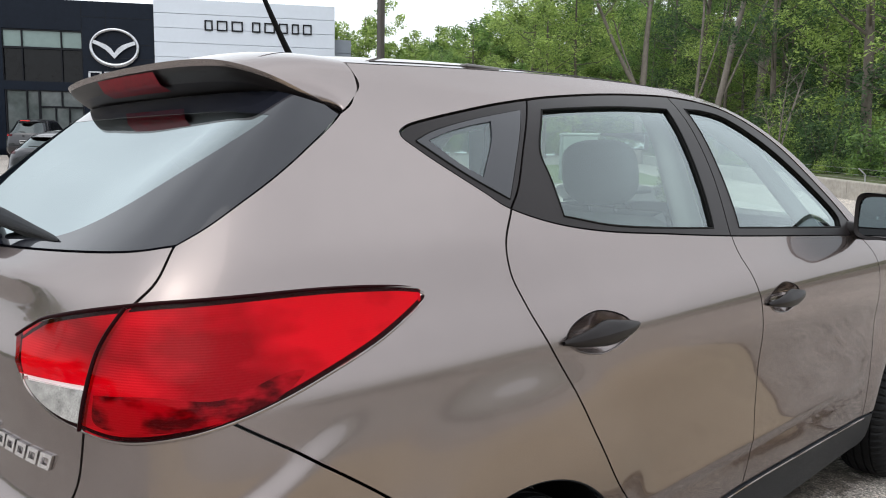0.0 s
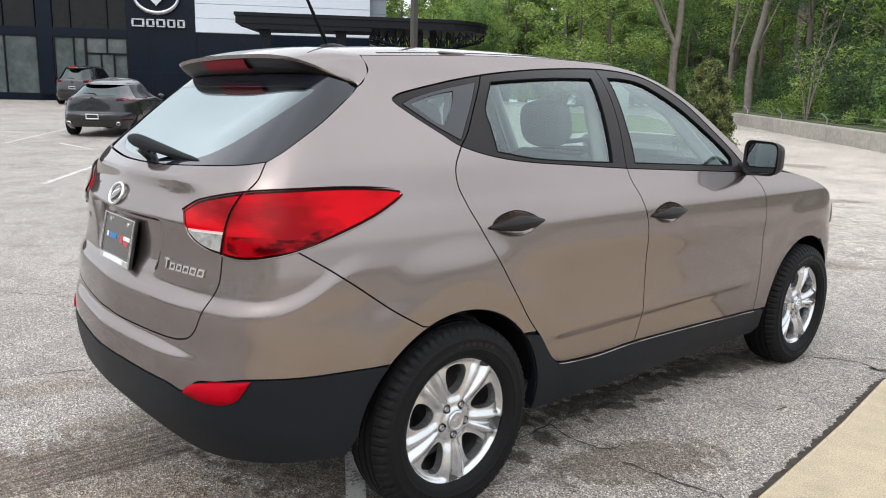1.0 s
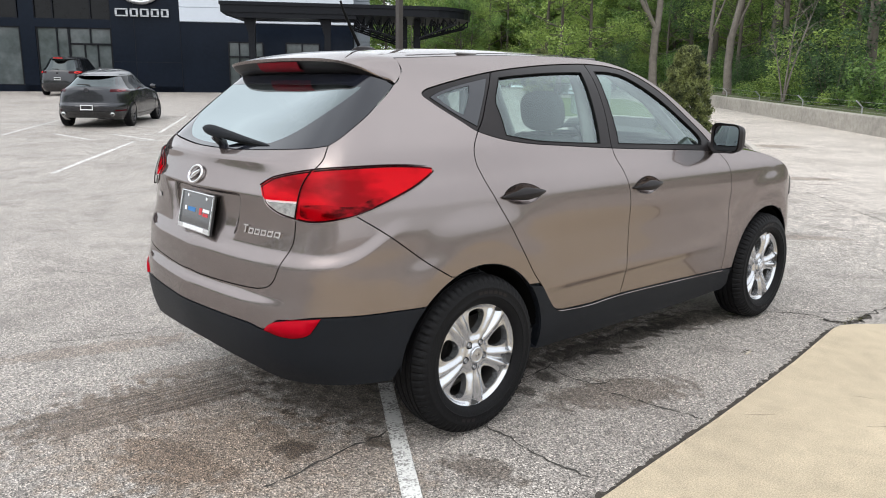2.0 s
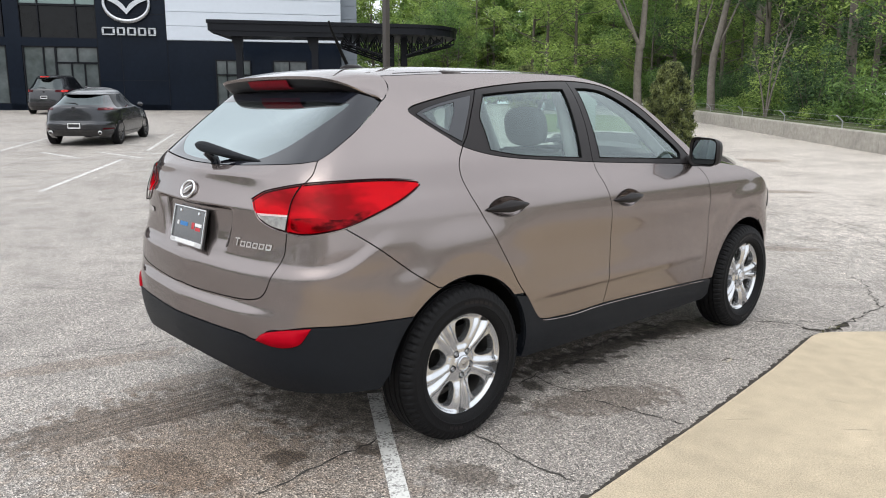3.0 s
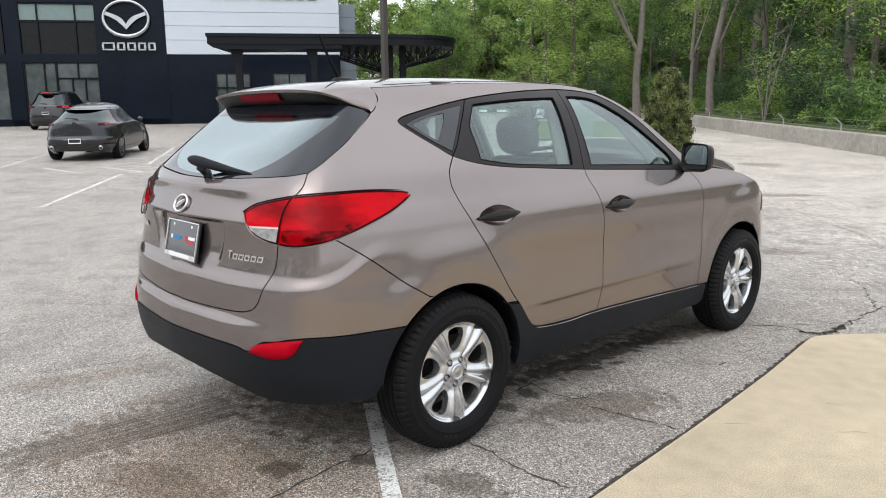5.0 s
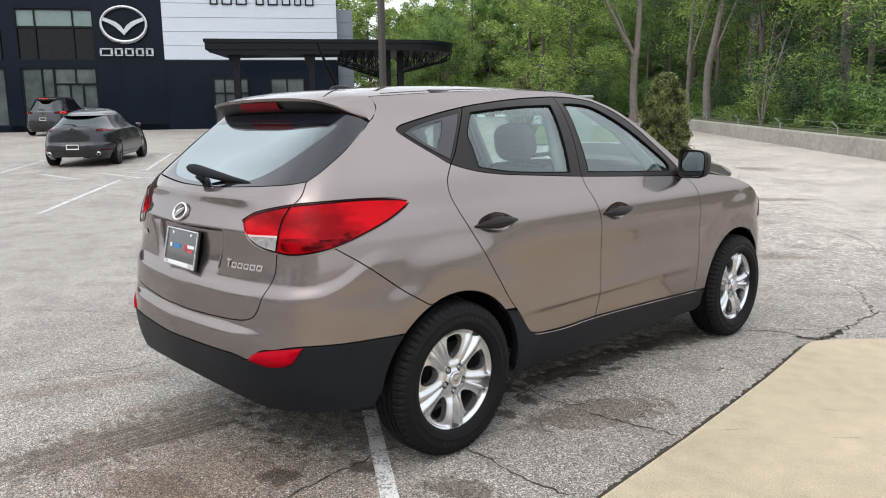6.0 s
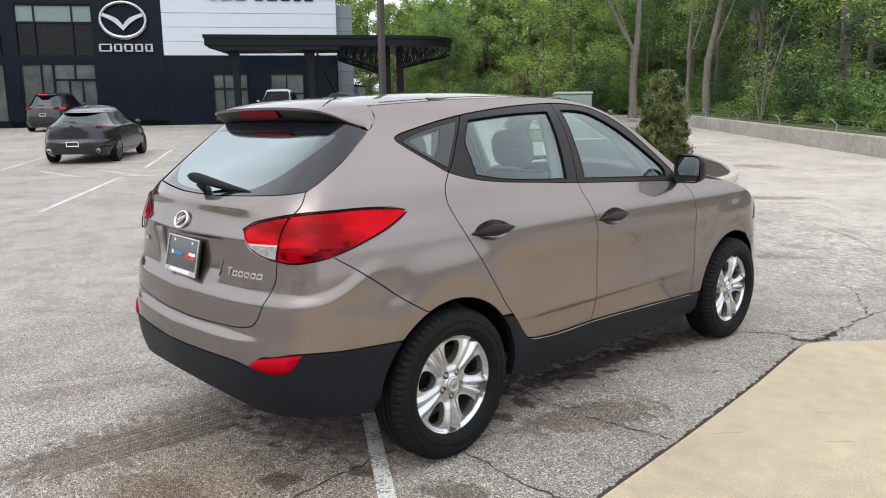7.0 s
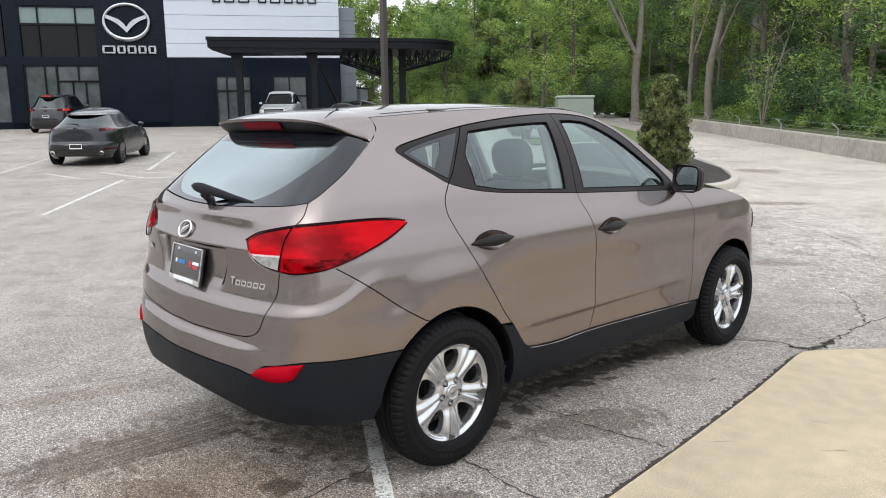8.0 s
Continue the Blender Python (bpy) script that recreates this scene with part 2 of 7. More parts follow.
GREY_PANEL = mat("grey_metal_panel", (0.17, 0.195, 0.225), 0.5, vary=0.06, scale=0.6)
SIGN_CHROME = mat("brushed_sign_chrome", (0.42, 0.43, 0.45), 0.22, 1.0, vary=0.25, scale=3)
CHROME = mat("chrome", (0.78, 0.78, 0.79), 0.14, 1.0, vary=0.05, scale=6)
SHOP_GLASS = mat("shop_glass", (0.006, 0.0065, 0.0075), 0.05, vary=0.5, scale=0.35, spec=0.20)
# the pale sky's reflection is put into this strip's base colour
SKY_TINT_GLASS = mat("upper_shop_glass", (0.15, 0.21, 0.20), 0.05, vary=0.12, scale=0.3, spec=0.5)
# base colour and blotches stand in for what the hall panes reflect
HALL_GLASS = mat("hall_glass", (0.075, 0.088, 0.090), 0.05, vary=0.40, scale=0.35, spec=0.5)
POLE_PAINT = mat("bronze_pole_paint", (0.046, 0.039, 0.035), 0.5, vary=0.1, scale=4)
BARK = mat("bark", (0.11, 0.095, 0.078), 0.9, vary=0.3, scale=5, bump=0.8, bump_scale=18)
PALE_BARK = mat("pale_bark", (0.17, 0.15, 0.13), 0.9, vary=0.45, scale=4, bump=0.8, bump_scale=18)
LEAF_A = leaf_material("leaf_mid", (0.024, 0.060, 0.018), (0.245, 0.395, 0.105))
LEAF_B = leaf_material("leaf_light", (0.055, 0.115, 0.026), (0.44, 0.575, 0.155))
LEAF_C = leaf_material("leaf_dark", (0.012, 0.032, 0.015), (0.10, 0.185, 0.068))
NEEDLE = leaf_material("needle", (0.016, 0.027, 0.014), (0.30, 0.335, 0.12), 5.0, 3.0)
DRY_LEAF = mat("dry_leaf", (0.45, 0.40, 0.32), 0.8, vary=0.3, scale=60)
GRASS = leaf_material("grass_blade", (0.05, 0.06, 0.02), (0.14, 0.14, 0.05))
SOIL = mat("woodland_soil", (0.07, 0.085, 0.03), 0.95, vary=0.4, scale=1.2, bump=0.7, bump_scale=20)
MULCH = mat("dark_mulch", (0.034, 0.028, 0.024), 0.95, vary=0.95, scale=7, speck=0.6, bump=1.0, bump_scale=40)


# ---- mesh tools ----
class Build:
    """Collects vertices and faces for one mesh."""

    def __init__(self):
        self.v, self.f = [], []

    def add(self, verts, faces):
        k = len(self.v)
        self.v += [tuple(p) for p in verts]
        self.f += [tuple(i + k for i in f) for f in faces]
        return self

    def box(self, x0, x1, y0, y1, z0, z1, m=None, bevel=0.0):
        e = bevel
        if e:
            rings = [(z0, e), (z0 + e, 0), (z1 - e, 0), (z1, e)]
            vs = []
            for z, i in rings:
                a, b, c, d = x0 + i, x1 - i, y0 + i, y1 - i
                vs += [(a, c + e, z), (a + e, c, z), (b - e, c, z), (b, c + e, z), (b, d - e, z), (b - e, d, z), (a + e, d, z), (a, d - e, z)]
            fs = [tuple(range(7, -1, -1)), tuple(range(24, 32))]
            fs += [(r * 8 + i, r * 8 + (i + 1) % 8, r * 8 + 8 + (i + 1) % 8, r * 8 + 8 + i) for r in range(3) for i in range(8)]
        else:
            vs = [(x, y, z) for z in (z0, z1) for x, y in ((x0, y0), (x1, y0), (x1, y1), (x0, y1))]
            fs = [(3, 2, 1, 0), (4, 5, 6, 7), (0, 1, 5, 4), (1, 2, 6, 5), (2, 3, 7, 6), (3, 0, 4, 7)]
        if m is not None:
            vs = [m @ Vector(p) for p in vs]
        return self.add(vs, fs)

    def grid(self, fn, nu, nv, close_u=False):
        vs = [fn(i / nu, j / nv) for i in range(nu + (0 if close_u else 1)) for j in range(nv + 1)]
        n = nu if close_u else nu + 1
        fs = [(i * (nv + 1) + j, ((i + 1) % n) * (nv + 1) + j, ((i + 1) % n) * (nv + 1) + j + 1, i * (nv + 1) + j + 1)
              for i in range(nu) for j in range(nv)]
        return self.add(vs, fs)

    def tube(self, pts, radii, sides=8, cap=True):
        pts = [Vector(p) for p in pts]
        if not hasattr(radii, "__len__"):
            radii = [radii] * len(pts)
        vs, n = [], len(pts)
        for i, p in enumerate(pts):
            d = (pts[min(i + 1, n - 1)] - pts[max(i - 1, 0)]).normalized()
            a = d.orthogonal().normalized() if i == 0 else (a - d * a.dot(d)).normalized()
            b = d.cross(a)
            vs += [p + (a * math.cos(2 * math.pi * k / sides) + b * math.sin(2 * math.pi * k / sides)) * radii[i] for k in range(sides)]
        fs = [(i * sides + k, i * sides + (k + 1) % sides, (i + 1) * sides + (k + 1) % sides, (i + 1) * sides + k)
              for i in range(n - 1) for k in range(sides)]
        if cap:
            fs += [tuple(range(sides - 1, -1, -1)), tuple(range((n - 1) * sides, n * sides))]
        return self.add(vs, fs)

    def lathe(self, profile, sides=48, axis="x", start=0.0, sweep=2 * math.pi):
        """profile: (along the axis, radius) pairs."""
        full = abs(sweep - 2 * math.pi) < 1e-6

        def at(u, v):
            i = min(int(round(v * (len(profile) - 1))), len(profile) - 1)
            h, r = profile[i]
            a = start + sweep * u
            c, s = r * math.cos(a), r * math.sin(a)
            return (h, c, s) if axis == "x" else ((c, s, h) if axis == "z" else (c, h, s))
        return self.grid(at, sides, len(profile) - 1, close_u=full)

    def prism(self, outline, z0, z1, m=None):
        """A flat outline (x, y) raised from z0 to z1."""
        n = len(outline)
        vs = [(x, y, z0) for x, y in outline] + [(x, y, z1) for x, y in outline]
        fs = [tuple(range(n - 1, -1, -1)), tuple(range(n, 2 * n))] + [(i, (i + 1) % n, n + (i + 1) % n, n + i) for i in range(n)]
        if m is not None:
            vs = [m @ Vector(p) for p in vs]
        return self.add(vs, fs)

    def mirrored(self):
        k = len(self.v)
        self.v += [(-x, y, z) for x, y, z in self.v]
        self.f += [tuple(i + k for i in reversed(f)) for f in self.f]
        return self

    def mesh(self, name, material=None, smooth=None):
        me = bpy.data.meshes.new(name)
        me.from_pydata(self.v, [], self.f)
        if material:
            me.materials.append(material)
        if smooth is not None:
            me.polygons.foreach_set("use_smooth", [True] * len(me.polygons))
            me.set_sharp_from_angle(angle=radians(smooth))
        me.update()
        return me


def part(name, build, material, parent=None, label="", smooth=None, m=None):
    """One mesh object, under a thing or a part."""
    me = build.mesh(name, material, smooth) if isinstance(build, Build) else build
    ob = new(name, me)
    if parent is not None:
        ob.parent = parent
    if m is not None:
        ob.matrix_basis = m
    if label:
        tagged(ob, label)
    return ob


def thing(name, label, category, group="", kind="", m=None):
    ob = new(name)
    if m is not None:
        ob.matrix_world = m
    return tagged(ob, label, category, group, kind)


# ---- the ground: one sheet, level round the car, rising gently towards the showroom ----
AHEAD, ASIDE = Vector((-0.737, 0.676, 0)).normalized(), Vector((0.676, 0.737, 0)).normalized()


def ground_z(x, y):
    d = x * AHEAD.x + y * AHEAD.y
    a = x * ASIDE.x + y * ASIDE.y
    if d <= 3:
        return 0.0
    rise = 0.034 * (math.sqrt((d - 3.5) ** 2 + 1.0) - 1.118 + (d - 3.5)) / 2 if d < 60 else 0.034 * 56
    rise = rise - 0.0060 * max(min(a, 60), 0) * min((d - 3) / 15, 1)
    return max(rise, 0.0) if d < 12 else rise


def on_ground(x, y, lift=0.0):
    return Vector((x, y, ground_z(x, y) + lift))


def ground_sheet():
    b = Build()
    steps = [-400, -150, -60, -30] + [x * 2.0 for x in range(-12, 36)] + [80, 100, 140, 220, 420]
    sides = [-400, -200, -100, -60] + [x * 2.5 for x in range(-18, 19)] + [60, 100, 200, 400]

    def at(u, v):
        d, a = steps[round(u * (len(steps) - 1))], sides[round(v * (len(sides) - 1))]
        p = AHEAD * d + ASIDE * a
        return (p.x, p.y, ground_z(p.x, p.y))
    b.grid(at, len(steps) - 1, len(sides) - 1)
    b.f = [tuple(reversed(f)) for f in b.f]
    return tagged(part("ground", b, ASPHALT, smooth=60), "aged light grey asphalt of a car park with cracks and stains", "ground", kind="structure")


ground_sheet()


def ribbon(b, pts, widths, lift):
    """A flat strip of changing width that lies on the ground."""
    pts = [Vector((p[0], p[1], 0)) for p in pts]
    vs, n = [], len(pts)
    for i, p in enumerate(pts):
        d = (pts[min(i + 1, n - 1)] - pts[max(i - 1, 0)]).normalized()
        w = widths[i] if hasattr(widths, "__len__") else widths
        for k in (-1, 1):
            q = p + Vector((-d.y, d.x, 0)) * (w / 2 * k)
            vs.append(on_ground(q.x, q.y, lift))
    return b.add(vs, [(2 * i + 1, 2 * i, 2 * i + 2, 2 * i + 3) for i in range(n - 1)])


def line(x0, y0, x1, y1, width=0.088, label="worn white painted bay line", paint=None):
    n = max(2, int(math.dist((x0, y0), (x1, y1)) / 0.4))
    b = Build()
    ribbon(b, [(x0 + (x1 - x0) * k / n, y0 + (y1 - y0) * k / n) for k in range(n + 1)], width, 0.004)
    tagged(part("bay_line", b, paint or FAINT_LINE), label, "road marking", "bay lines", "structure")


rng = random.Random(5)


def crack(pts, width, wild=0.03):
    """A jagged tar-dark crack through the asphalt."""
    run = []
    for (x0, y0), (x1, y1) in zip(pts, pts[1:]):
        n = max(3, int(math.dist((x0, y0), (x1, y1)) / 0.035))
        run += [(x0 + (x1 - x0) * k / n + rng.gauss(0, wild), y0 + (y1 - y0) * k / n + rng.gauss(0, wild)) for k in range(n)]
    b = Build()
    ribbon(b, run, [width * rng.uniform(0.2, 1.5) for _ in run], 0.003)
    tagged(part("asphalt_crack", b, TAR), "thin dark crack in the asphalt", "crack", "asphalt cracks", "structure")


# ---- the showroom: facade coordinates along, out of the wall, up ----
FACADE = Matrix.Translation((-40.15, 15.60, 0)) @ Matrix(((0.5523, 0.8336, 0, 0), (0.8336, -0.5523, 0, 0), (0, 0, 1, 0), (0, 0, 0, 1)))
showroom = thing("showroom", "two-storey car showroom with dark panels and a white upper block", "building", m=FACADE)
# dark left block in pieces round its two rows of windows
dark = Build()
dark.box(-24, 0.33, -14, -0.9, 1.0, 9.6)
dark.box(-24, 0.33, -0.9, 0, 8.0, 9.6).box(-24, 0.33, -0.9, 0, 4.75, 5.2)
dark.box(-3.45, 0.33, -0.9, 0, 1.0, 4.75).box(-3.45, 0.33, -0.9, 0, 5.2, 8.0)
dark.box(-8.3, -7.5, -0.9, 0, 1.0, 4.75).box(-8.3, -7.5, -0.9, 0, 5.2, 8.0)
dark.box(-24, 0.33, -0.9, 0.0, 1.0, 1.55)
part("dark_block", dark, DARK_PANEL, showroom, "dark blue-black metal panel wall")
for z in (2.9, 6.6, 7.35, 8.75):
    part("panel_joint", Build().box(-3.45, 0.30, -0.004, 0.012, z, z + 0.02), BLACK_METAL, showroom)
for x in (-3.46, -2.2, 0.31):
    part("panel_joint", Build().box(x, x + 0.02, -0.004, 0.013, 1.5, 9.55), BLACK_METAL, showroom)
part("lower_wall", Build().box(0.33, 10.2, -14, -0.02, 1.0, 5.19), DARK_PANEL, showroom)
part("upper_block", Build().box(0.34, 10.25, -14, 0.0, 5.2, 9.94), WHITE_PANEL, showroom, "white ribbed metal panel block")
for k in range(6):
    z = 5.22 + 0.79 * k
    part("white_panel", Build().box(0.34, 10.25, -0.01, 0.06, z, z + 0.765, None, 0.006), WHITE_PANEL, showroom)
part("side_block", Build().box(10.26, 11.2, -14, -0.6, 1.0, 8.2), GREY_PANEL, showroom)
for k in range(9):
    z = 1.2 + 0.78 * k
    part("grey_panel", Build().box(10.26, 11.22, -0.62, -0.57, z, z + 0.75, None, 0.006), GREY_PANEL, showroom)


def shop_window(x0, x1, z0, z1, cols, bars, glass, label, back=-0.12):
    w = part("window", Build().box(x0, x1, back - 0.03, back, z0, z1), glass, showroom, label)
    xs = [x0] + list(cols) + [x1]
    for x in xs:
        part("mullion", Build().box(x - 0.035, x + 0.035, back, back + 0.10, z0, z1, None, 0.008), BLACK_METAL, w)
    for z in [z0] + list(bars) + [z1]:
        part("transom", Build().box(x0, x1, back, back + 0.09, z - 0.035, z + 0.035, None, 0.008), BLACK_METAL, w)


shop_window(-7.5, -3.45, 5.2, 6.97, (-6.52, -4.52), (), SHOP_GLASS, "dark upper showroom window")
shop_window(-7.5, -3.45, 7.02, 7.95, (-6.52, -4.52), (), SKY_TINT_GLASS, "upper window strip with pale sky put into its colour")
shop_window(-7.45, -5.78, 1.55, 4.72, (-6.4,), (), HALL_GLASS, "tall ground-floor showroom window")
shop_window(-5.74, -3.5, 3.87, 4.72, (-4.6,), (), HALL_GLASS, "window strip over the entrance doors")
shop_window(-5.74, -3.5, 1.45, 3.84, (-4.95, -4.25), (), HALL_GLASS, "glazed entrance doors")
shop_window(-12.0, -8.35, 1.55, 4.72, (-10.1,), (), HALL_GLASS, "tall ground-floor showroom window")
shop_window(-12.0, -8.4, 5.2, 7.95, (-10.1,), (7.0,), SHOP_GLASS, "dark upper showroom window")
shop_window(3.0, 4.95, 1.45, 4.12, (3.6,), (3.3,), HALL_GLASS, "dark service window", 0.0)
shop_window(6.27, 8.2, 1.45, 4.12, (7.2,), (3.0,), HALL_GLASS, "dark service window", 0.0)

# the maker's emblem and wordmark, as plain chrome shapes
emblem = tagged(new("wall_emblem"), "chrome oval wing emblem mounted on the dark wall", "sign")
emblem.matrix_world = FACADE @ Matrix.Translation((-1.74, 0.10, 7.15))


def oval(t, k=1.0):
    return 1.22 * k * math.cos(t), 0.97 * k * math.sin(t)


ring = Build()
ring.tube([(oval(2 * math.pi * k / 48)[0], 0.0, oval(2 * math.pi * k / 48)[1]) for k in range(49)], [0.10 + 0.045 * max(0, -math.sin(2 * math.pi * k / 48)) for k in range(49)], 8)
part("emblem_ring", ring, SIGN_CHROME, emblem, smooth=60)
wing = Build()
UPRIGHT = pose(0, 0, 0, 90)
upper_edge = [(0, -0.30), (0.16, -0.06), (0.38, 0.12), (0.66, 0.24), (1.06, 0.38)]
lower_edge = [(1.12, 0.20), (0.78, 0.06), (0.48, -0.12), (0.22, -0.36), (0, -0.60)]
for side in (1, -1):
    run = [(x * side, z) for x, z in upper_edge + lower_edge]
    wing.prism(run if side > 0 else run[::-1], -0.10, 0.02, UPRIGHT)
part("emblem_wing", wing, SIGN_CHROME, emblem, smooth=30)
word = tagged(new("wall_wordmark"), "chrome wordmark bars mounted on the dark wall", "sign")
word.matrix_world = FACADE @ Matrix.Translation((-3.15, 0.05, 5.39))
x = 0.0
for w in (0.78, 0.52, 0.56, 0.52, 0.50):
    part("letter_bar", Build().box(x, x + w - 0.07, 0, 0.08, 0.0, 0.11, None, 0.02).box(x, x + w - 0.07, 0, 0.08, 0.36, 0.47, None, 0.02).box(x, x + 0.12, 0, 0.08, 0.11, 0.36)
         .box(x + w - 0.19, x + w - 0.07, 0, 0.08, 0.11, 0.36), SIGN_CHROME, word, smooth=40)
    x += w + 0.03
name = tagged(new("wall_lettering"), "row of grey letter bars high on the white wall", "sign")
name.matrix_world = FACADE @ Matrix.Translation((3.05, 0.07, 8.30))
x = 0.0
for w, gap in ((0.44, 0.22), (0.58, 0.22), (0.62, 0.50), (0.46, 0.22), (0.58, 0.22), (0.50, 0.22), (0.40, 0.22), (0.50, 0.0)):
    part("letter_bar", Build().box(x, x + w, 0, 0.06, 0.495, 0.56).box(x, x + w, 0, 0.06, 0.0, 0.065).box(x, x + 0.075, 0, 0.06, 0.065, 0.495).box(x + w - 0.075, x + w, 0, 0.06, 0.065, 0.495), BLACK_METAL, name)
    x += w + gap

# ---- the drive-through canopy in front of the showroom ----
canopy = thing("canopy", "long black steel canopy on posts before the showroom", "canopy", m=FACADE @ Matrix.Translation((0, 7.0, 0)))


def canopy_outline(grow=0.0):
    pts = [(3.6 - grow, 0.0 + grow)]
    for k in range(15):
        a = math.pi / 2 - math.pi * k / 14
        pts.append((13.8 + (2.6 + grow) * math.cos(a), -2.6 + (2.6 + grow) * math.sin(a)))
    return pts + [(10.4, -5.2), (10.0, -2.2), (3.6 - grow, -2.2)]


part("roof_slab", Build().prism([(x, y) for x, y in canopy_outline()], 5.15, 5.62), BLACK_METAL, canopy, "black fascia roof slab")
part("roof_rim", Build().prism([(x, y) for x, y in canopy_outline(0.06)], 5.50, 5.66), BLACK_METAL, canopy)
part("soffit_wedge", Build().add([(3.65, -0.05, 5.15), (3.65, -2.1, 5.15), (4.4, -0.05, 4.90), (4.4, -2.1, 4.90), (10.2, -0.05, 4.95), (10.2, -2.1, 4.95), (10.2, -0.05, 5.15), (10.2, -2.1, 5.15)],
     [(0, 1, 3, 2), (2, 3, 5, 4), (4, 5, 7, 6), (0, 2, 4, 6), (1, 7, 5, 3)]), BLACK_METAL, canopy)
for x, y in ((5.0, -0.7), (8.75, -0.7), (12.75, -1.8), (13.45, -1.8), (12.75, -3.6)):
    gz = 0.9
    part("post", Build().box(x - 0.17, x + 0.17, y - 0.17, y + 0.17, gz, 4.3, None, 0.02).box(x - 0.17, x + 0.17, y - 0.17, y + 0.17, 4.3, 5.15), BLACK_METAL, canopy, "black steel post", smooth=30)
for x in (5.0, 8.75):
    part("post_bracket", Build().add([(x - 0.17, -0.87, 4.2), (x + 0.17, -0.87, 4.2), (x + 0.17, -0.53, 4.2), (x - 0.17, -0.53, 4.2), (x - 0.40, -0.9, 4.92), (x + 0.20, -0.9, 4.92), (x + 0.20, -0.5, 4.92), (x - 0.40, -0.5, 4.92)],
         [(0, 1, 5, 4), (1, 2, 6, 5), (2, 3, 7, 6), (3, 0, 4, 7), (4, 5, 6, 7)]), BLACK_METAL, canopy)


def truss(x0, x1, y, z_out, z_in):
    n = 6
    xs = [x0 + (x1 - x0) * k / n for k in range(n + 1)]
    zs = [z_out + (z_in - z_out) * k / n for k in range(n + 1)]
    chord = part("truss", Build().tube([(x, y, z) for x, z in zip(xs, zs)], 0.05, 6), BLACK_METAL, canopy, "open black steel truss")
    for k in range(n):
        part("strut", Build().tube([(xs[k], y, zs[k]), (xs[k], y, 5.12)], 0.035, 6), BLACK_METAL, chord)
        ends = [(xs[k], y, zs[k]), (xs[k + 1], y, 5.12)] if k % 2 else [(xs[k], y, 5.12), (xs[k + 1], y, zs[k + 1])]
        part("brace", Build().tube(ends, 0.035, 6), BLACK_METAL, chord)


for y in (-0.6, -1.8, -3.2, -4.4):
    r = math.sqrt(max(2.6 ** 2 - (y + 2.6) ** 2, 0.1)) - 0.1
    truss(13.8 + r, 13.45, y, 4.85, 4.15)
    truss(10.2, 12.75, y, 4.75, 3.95)

# ---- retaining wall with a low wire fence, right of the lane ----
WALL_A, WALL_B = Vector((9.5, 6.75)), Vector((-26.0, 42.25))
WALL_DIR = (WALL_B - WALL_A).normalized()
WALL_OUT = Vector((WALL_DIR.y, -WALL_DIR.x))
WALL_OUT = WALL_OUT if WALL_OUT.x > 0 else -WALL_OUT
wall = thing("retaining_wall", "low weathered concrete retaining wall beside the lane", "wall", kind="structure")
length, piece = (WALL_B - WALL_A).length, 3.1


def wall_piece(a, b):
    p, q = WALL_A + WALL_DIR * a, WALL_A + WALL_DIR * (b - 0.018)
    rows = ((0.0, -0.3), (0.0, 0.50), (0.02, 0.53), (0.23, 0.53), (0.25, 0.50), (0.25, -0.3))
    vs = []
    for e in (p, q):
        g = ground_z(e.x, e.y)
        vs += [(e.x + WALL_OUT.x * o, e.y + WALL_OUT.y * o, g + z) for o, z in rows]
    n = len(rows)
    return Build().add(vs, [tuple(range(n)), tuple(range(2 * n - 1, n - 1, -1))] + [(i, i + n, (i + 1) % n + n, (i + 1) % n) for i in range(n)])


for k in range(int(length / piece)):
    part("wall_section", wall_piece(k * piece, (k + 1) * piece), WALL_CONCRETE, wall)
GALVANISED = mat("dull_galvanised_steel", (0.36, 0.365, 0.36), 0.6, 0.3, vary=0.2, scale=8)
fence = thing("wire_fence", "low wire fence with leaning steel posts behind the wall", "fence")
tops = []
for k in range(int(length / 4.3)):
    p = WALL_A + WALL_DIR * (k * 4.3) + WALL_OUT * 0.4
    g = ground_z(p.x, p.y)
    tops.append([Vector((p.x, p.y, g + h)) for h in (0.48, 0.60, 0.72)] + [Vector((p.x - WALL_OUT.x * 0.20, p.y - WALL_OUT.y * 0.20, g + 0.90))])
    part("fence_post", Build().tube([(p.x, p.y, g), tops[-1][2], tops[-1][3]], 0.024, 6), GALVANISED, fence)
for j in range(4):
    part("fence_wire", Build().tube([t[j] + Vector((0, 0, -0.02)) for t in tops], 0.0045, 4), GALVANISED, fence)
# wooded bank behind the wall
bank = Build()


def bank_at(u, v):
    p = WALL_A + WALL_DIR * (-6 + u * (length + 40)) + WALL_OUT * (0.26 + 70 * v * v)
    return (p.x, p.y, ground_z(p.x, p.y) + 0.40 + 0.06 * math.sin(p.x * 1.3) * math.cos(p.y * 0.9) + 1.2 * v)


bank.grid(bank_at, 40, 20)
tagged(part("woodland_floor", bank, SOIL, smooth=60), "leafy woodland floor behind the retaining wall", "ground", kind="structure")

# ---- low grey enclosure behind the canopy ----
enclosure = thing("bin_enclosure", "low grey panelled enclosure behind the canopy", "enclosure", m=Matrix.Translation(on_ground(-37.3, 27.1)) @ pose(0, 0, 0, 0, 0, 36))
part("enclosure_wall", Build().box(-0.75, 0.75, -0.8, 0.8, -0.1, 2.1, None, 0.02), GREY_PANEL, enclosure, smooth=30)
part("enclosure_cap", Build().box(-0.80, 0.80, -0.85, 0.85, 2.1, 2.2, None, 0.02), BLACK_METAL, enclosure, smooth=30)

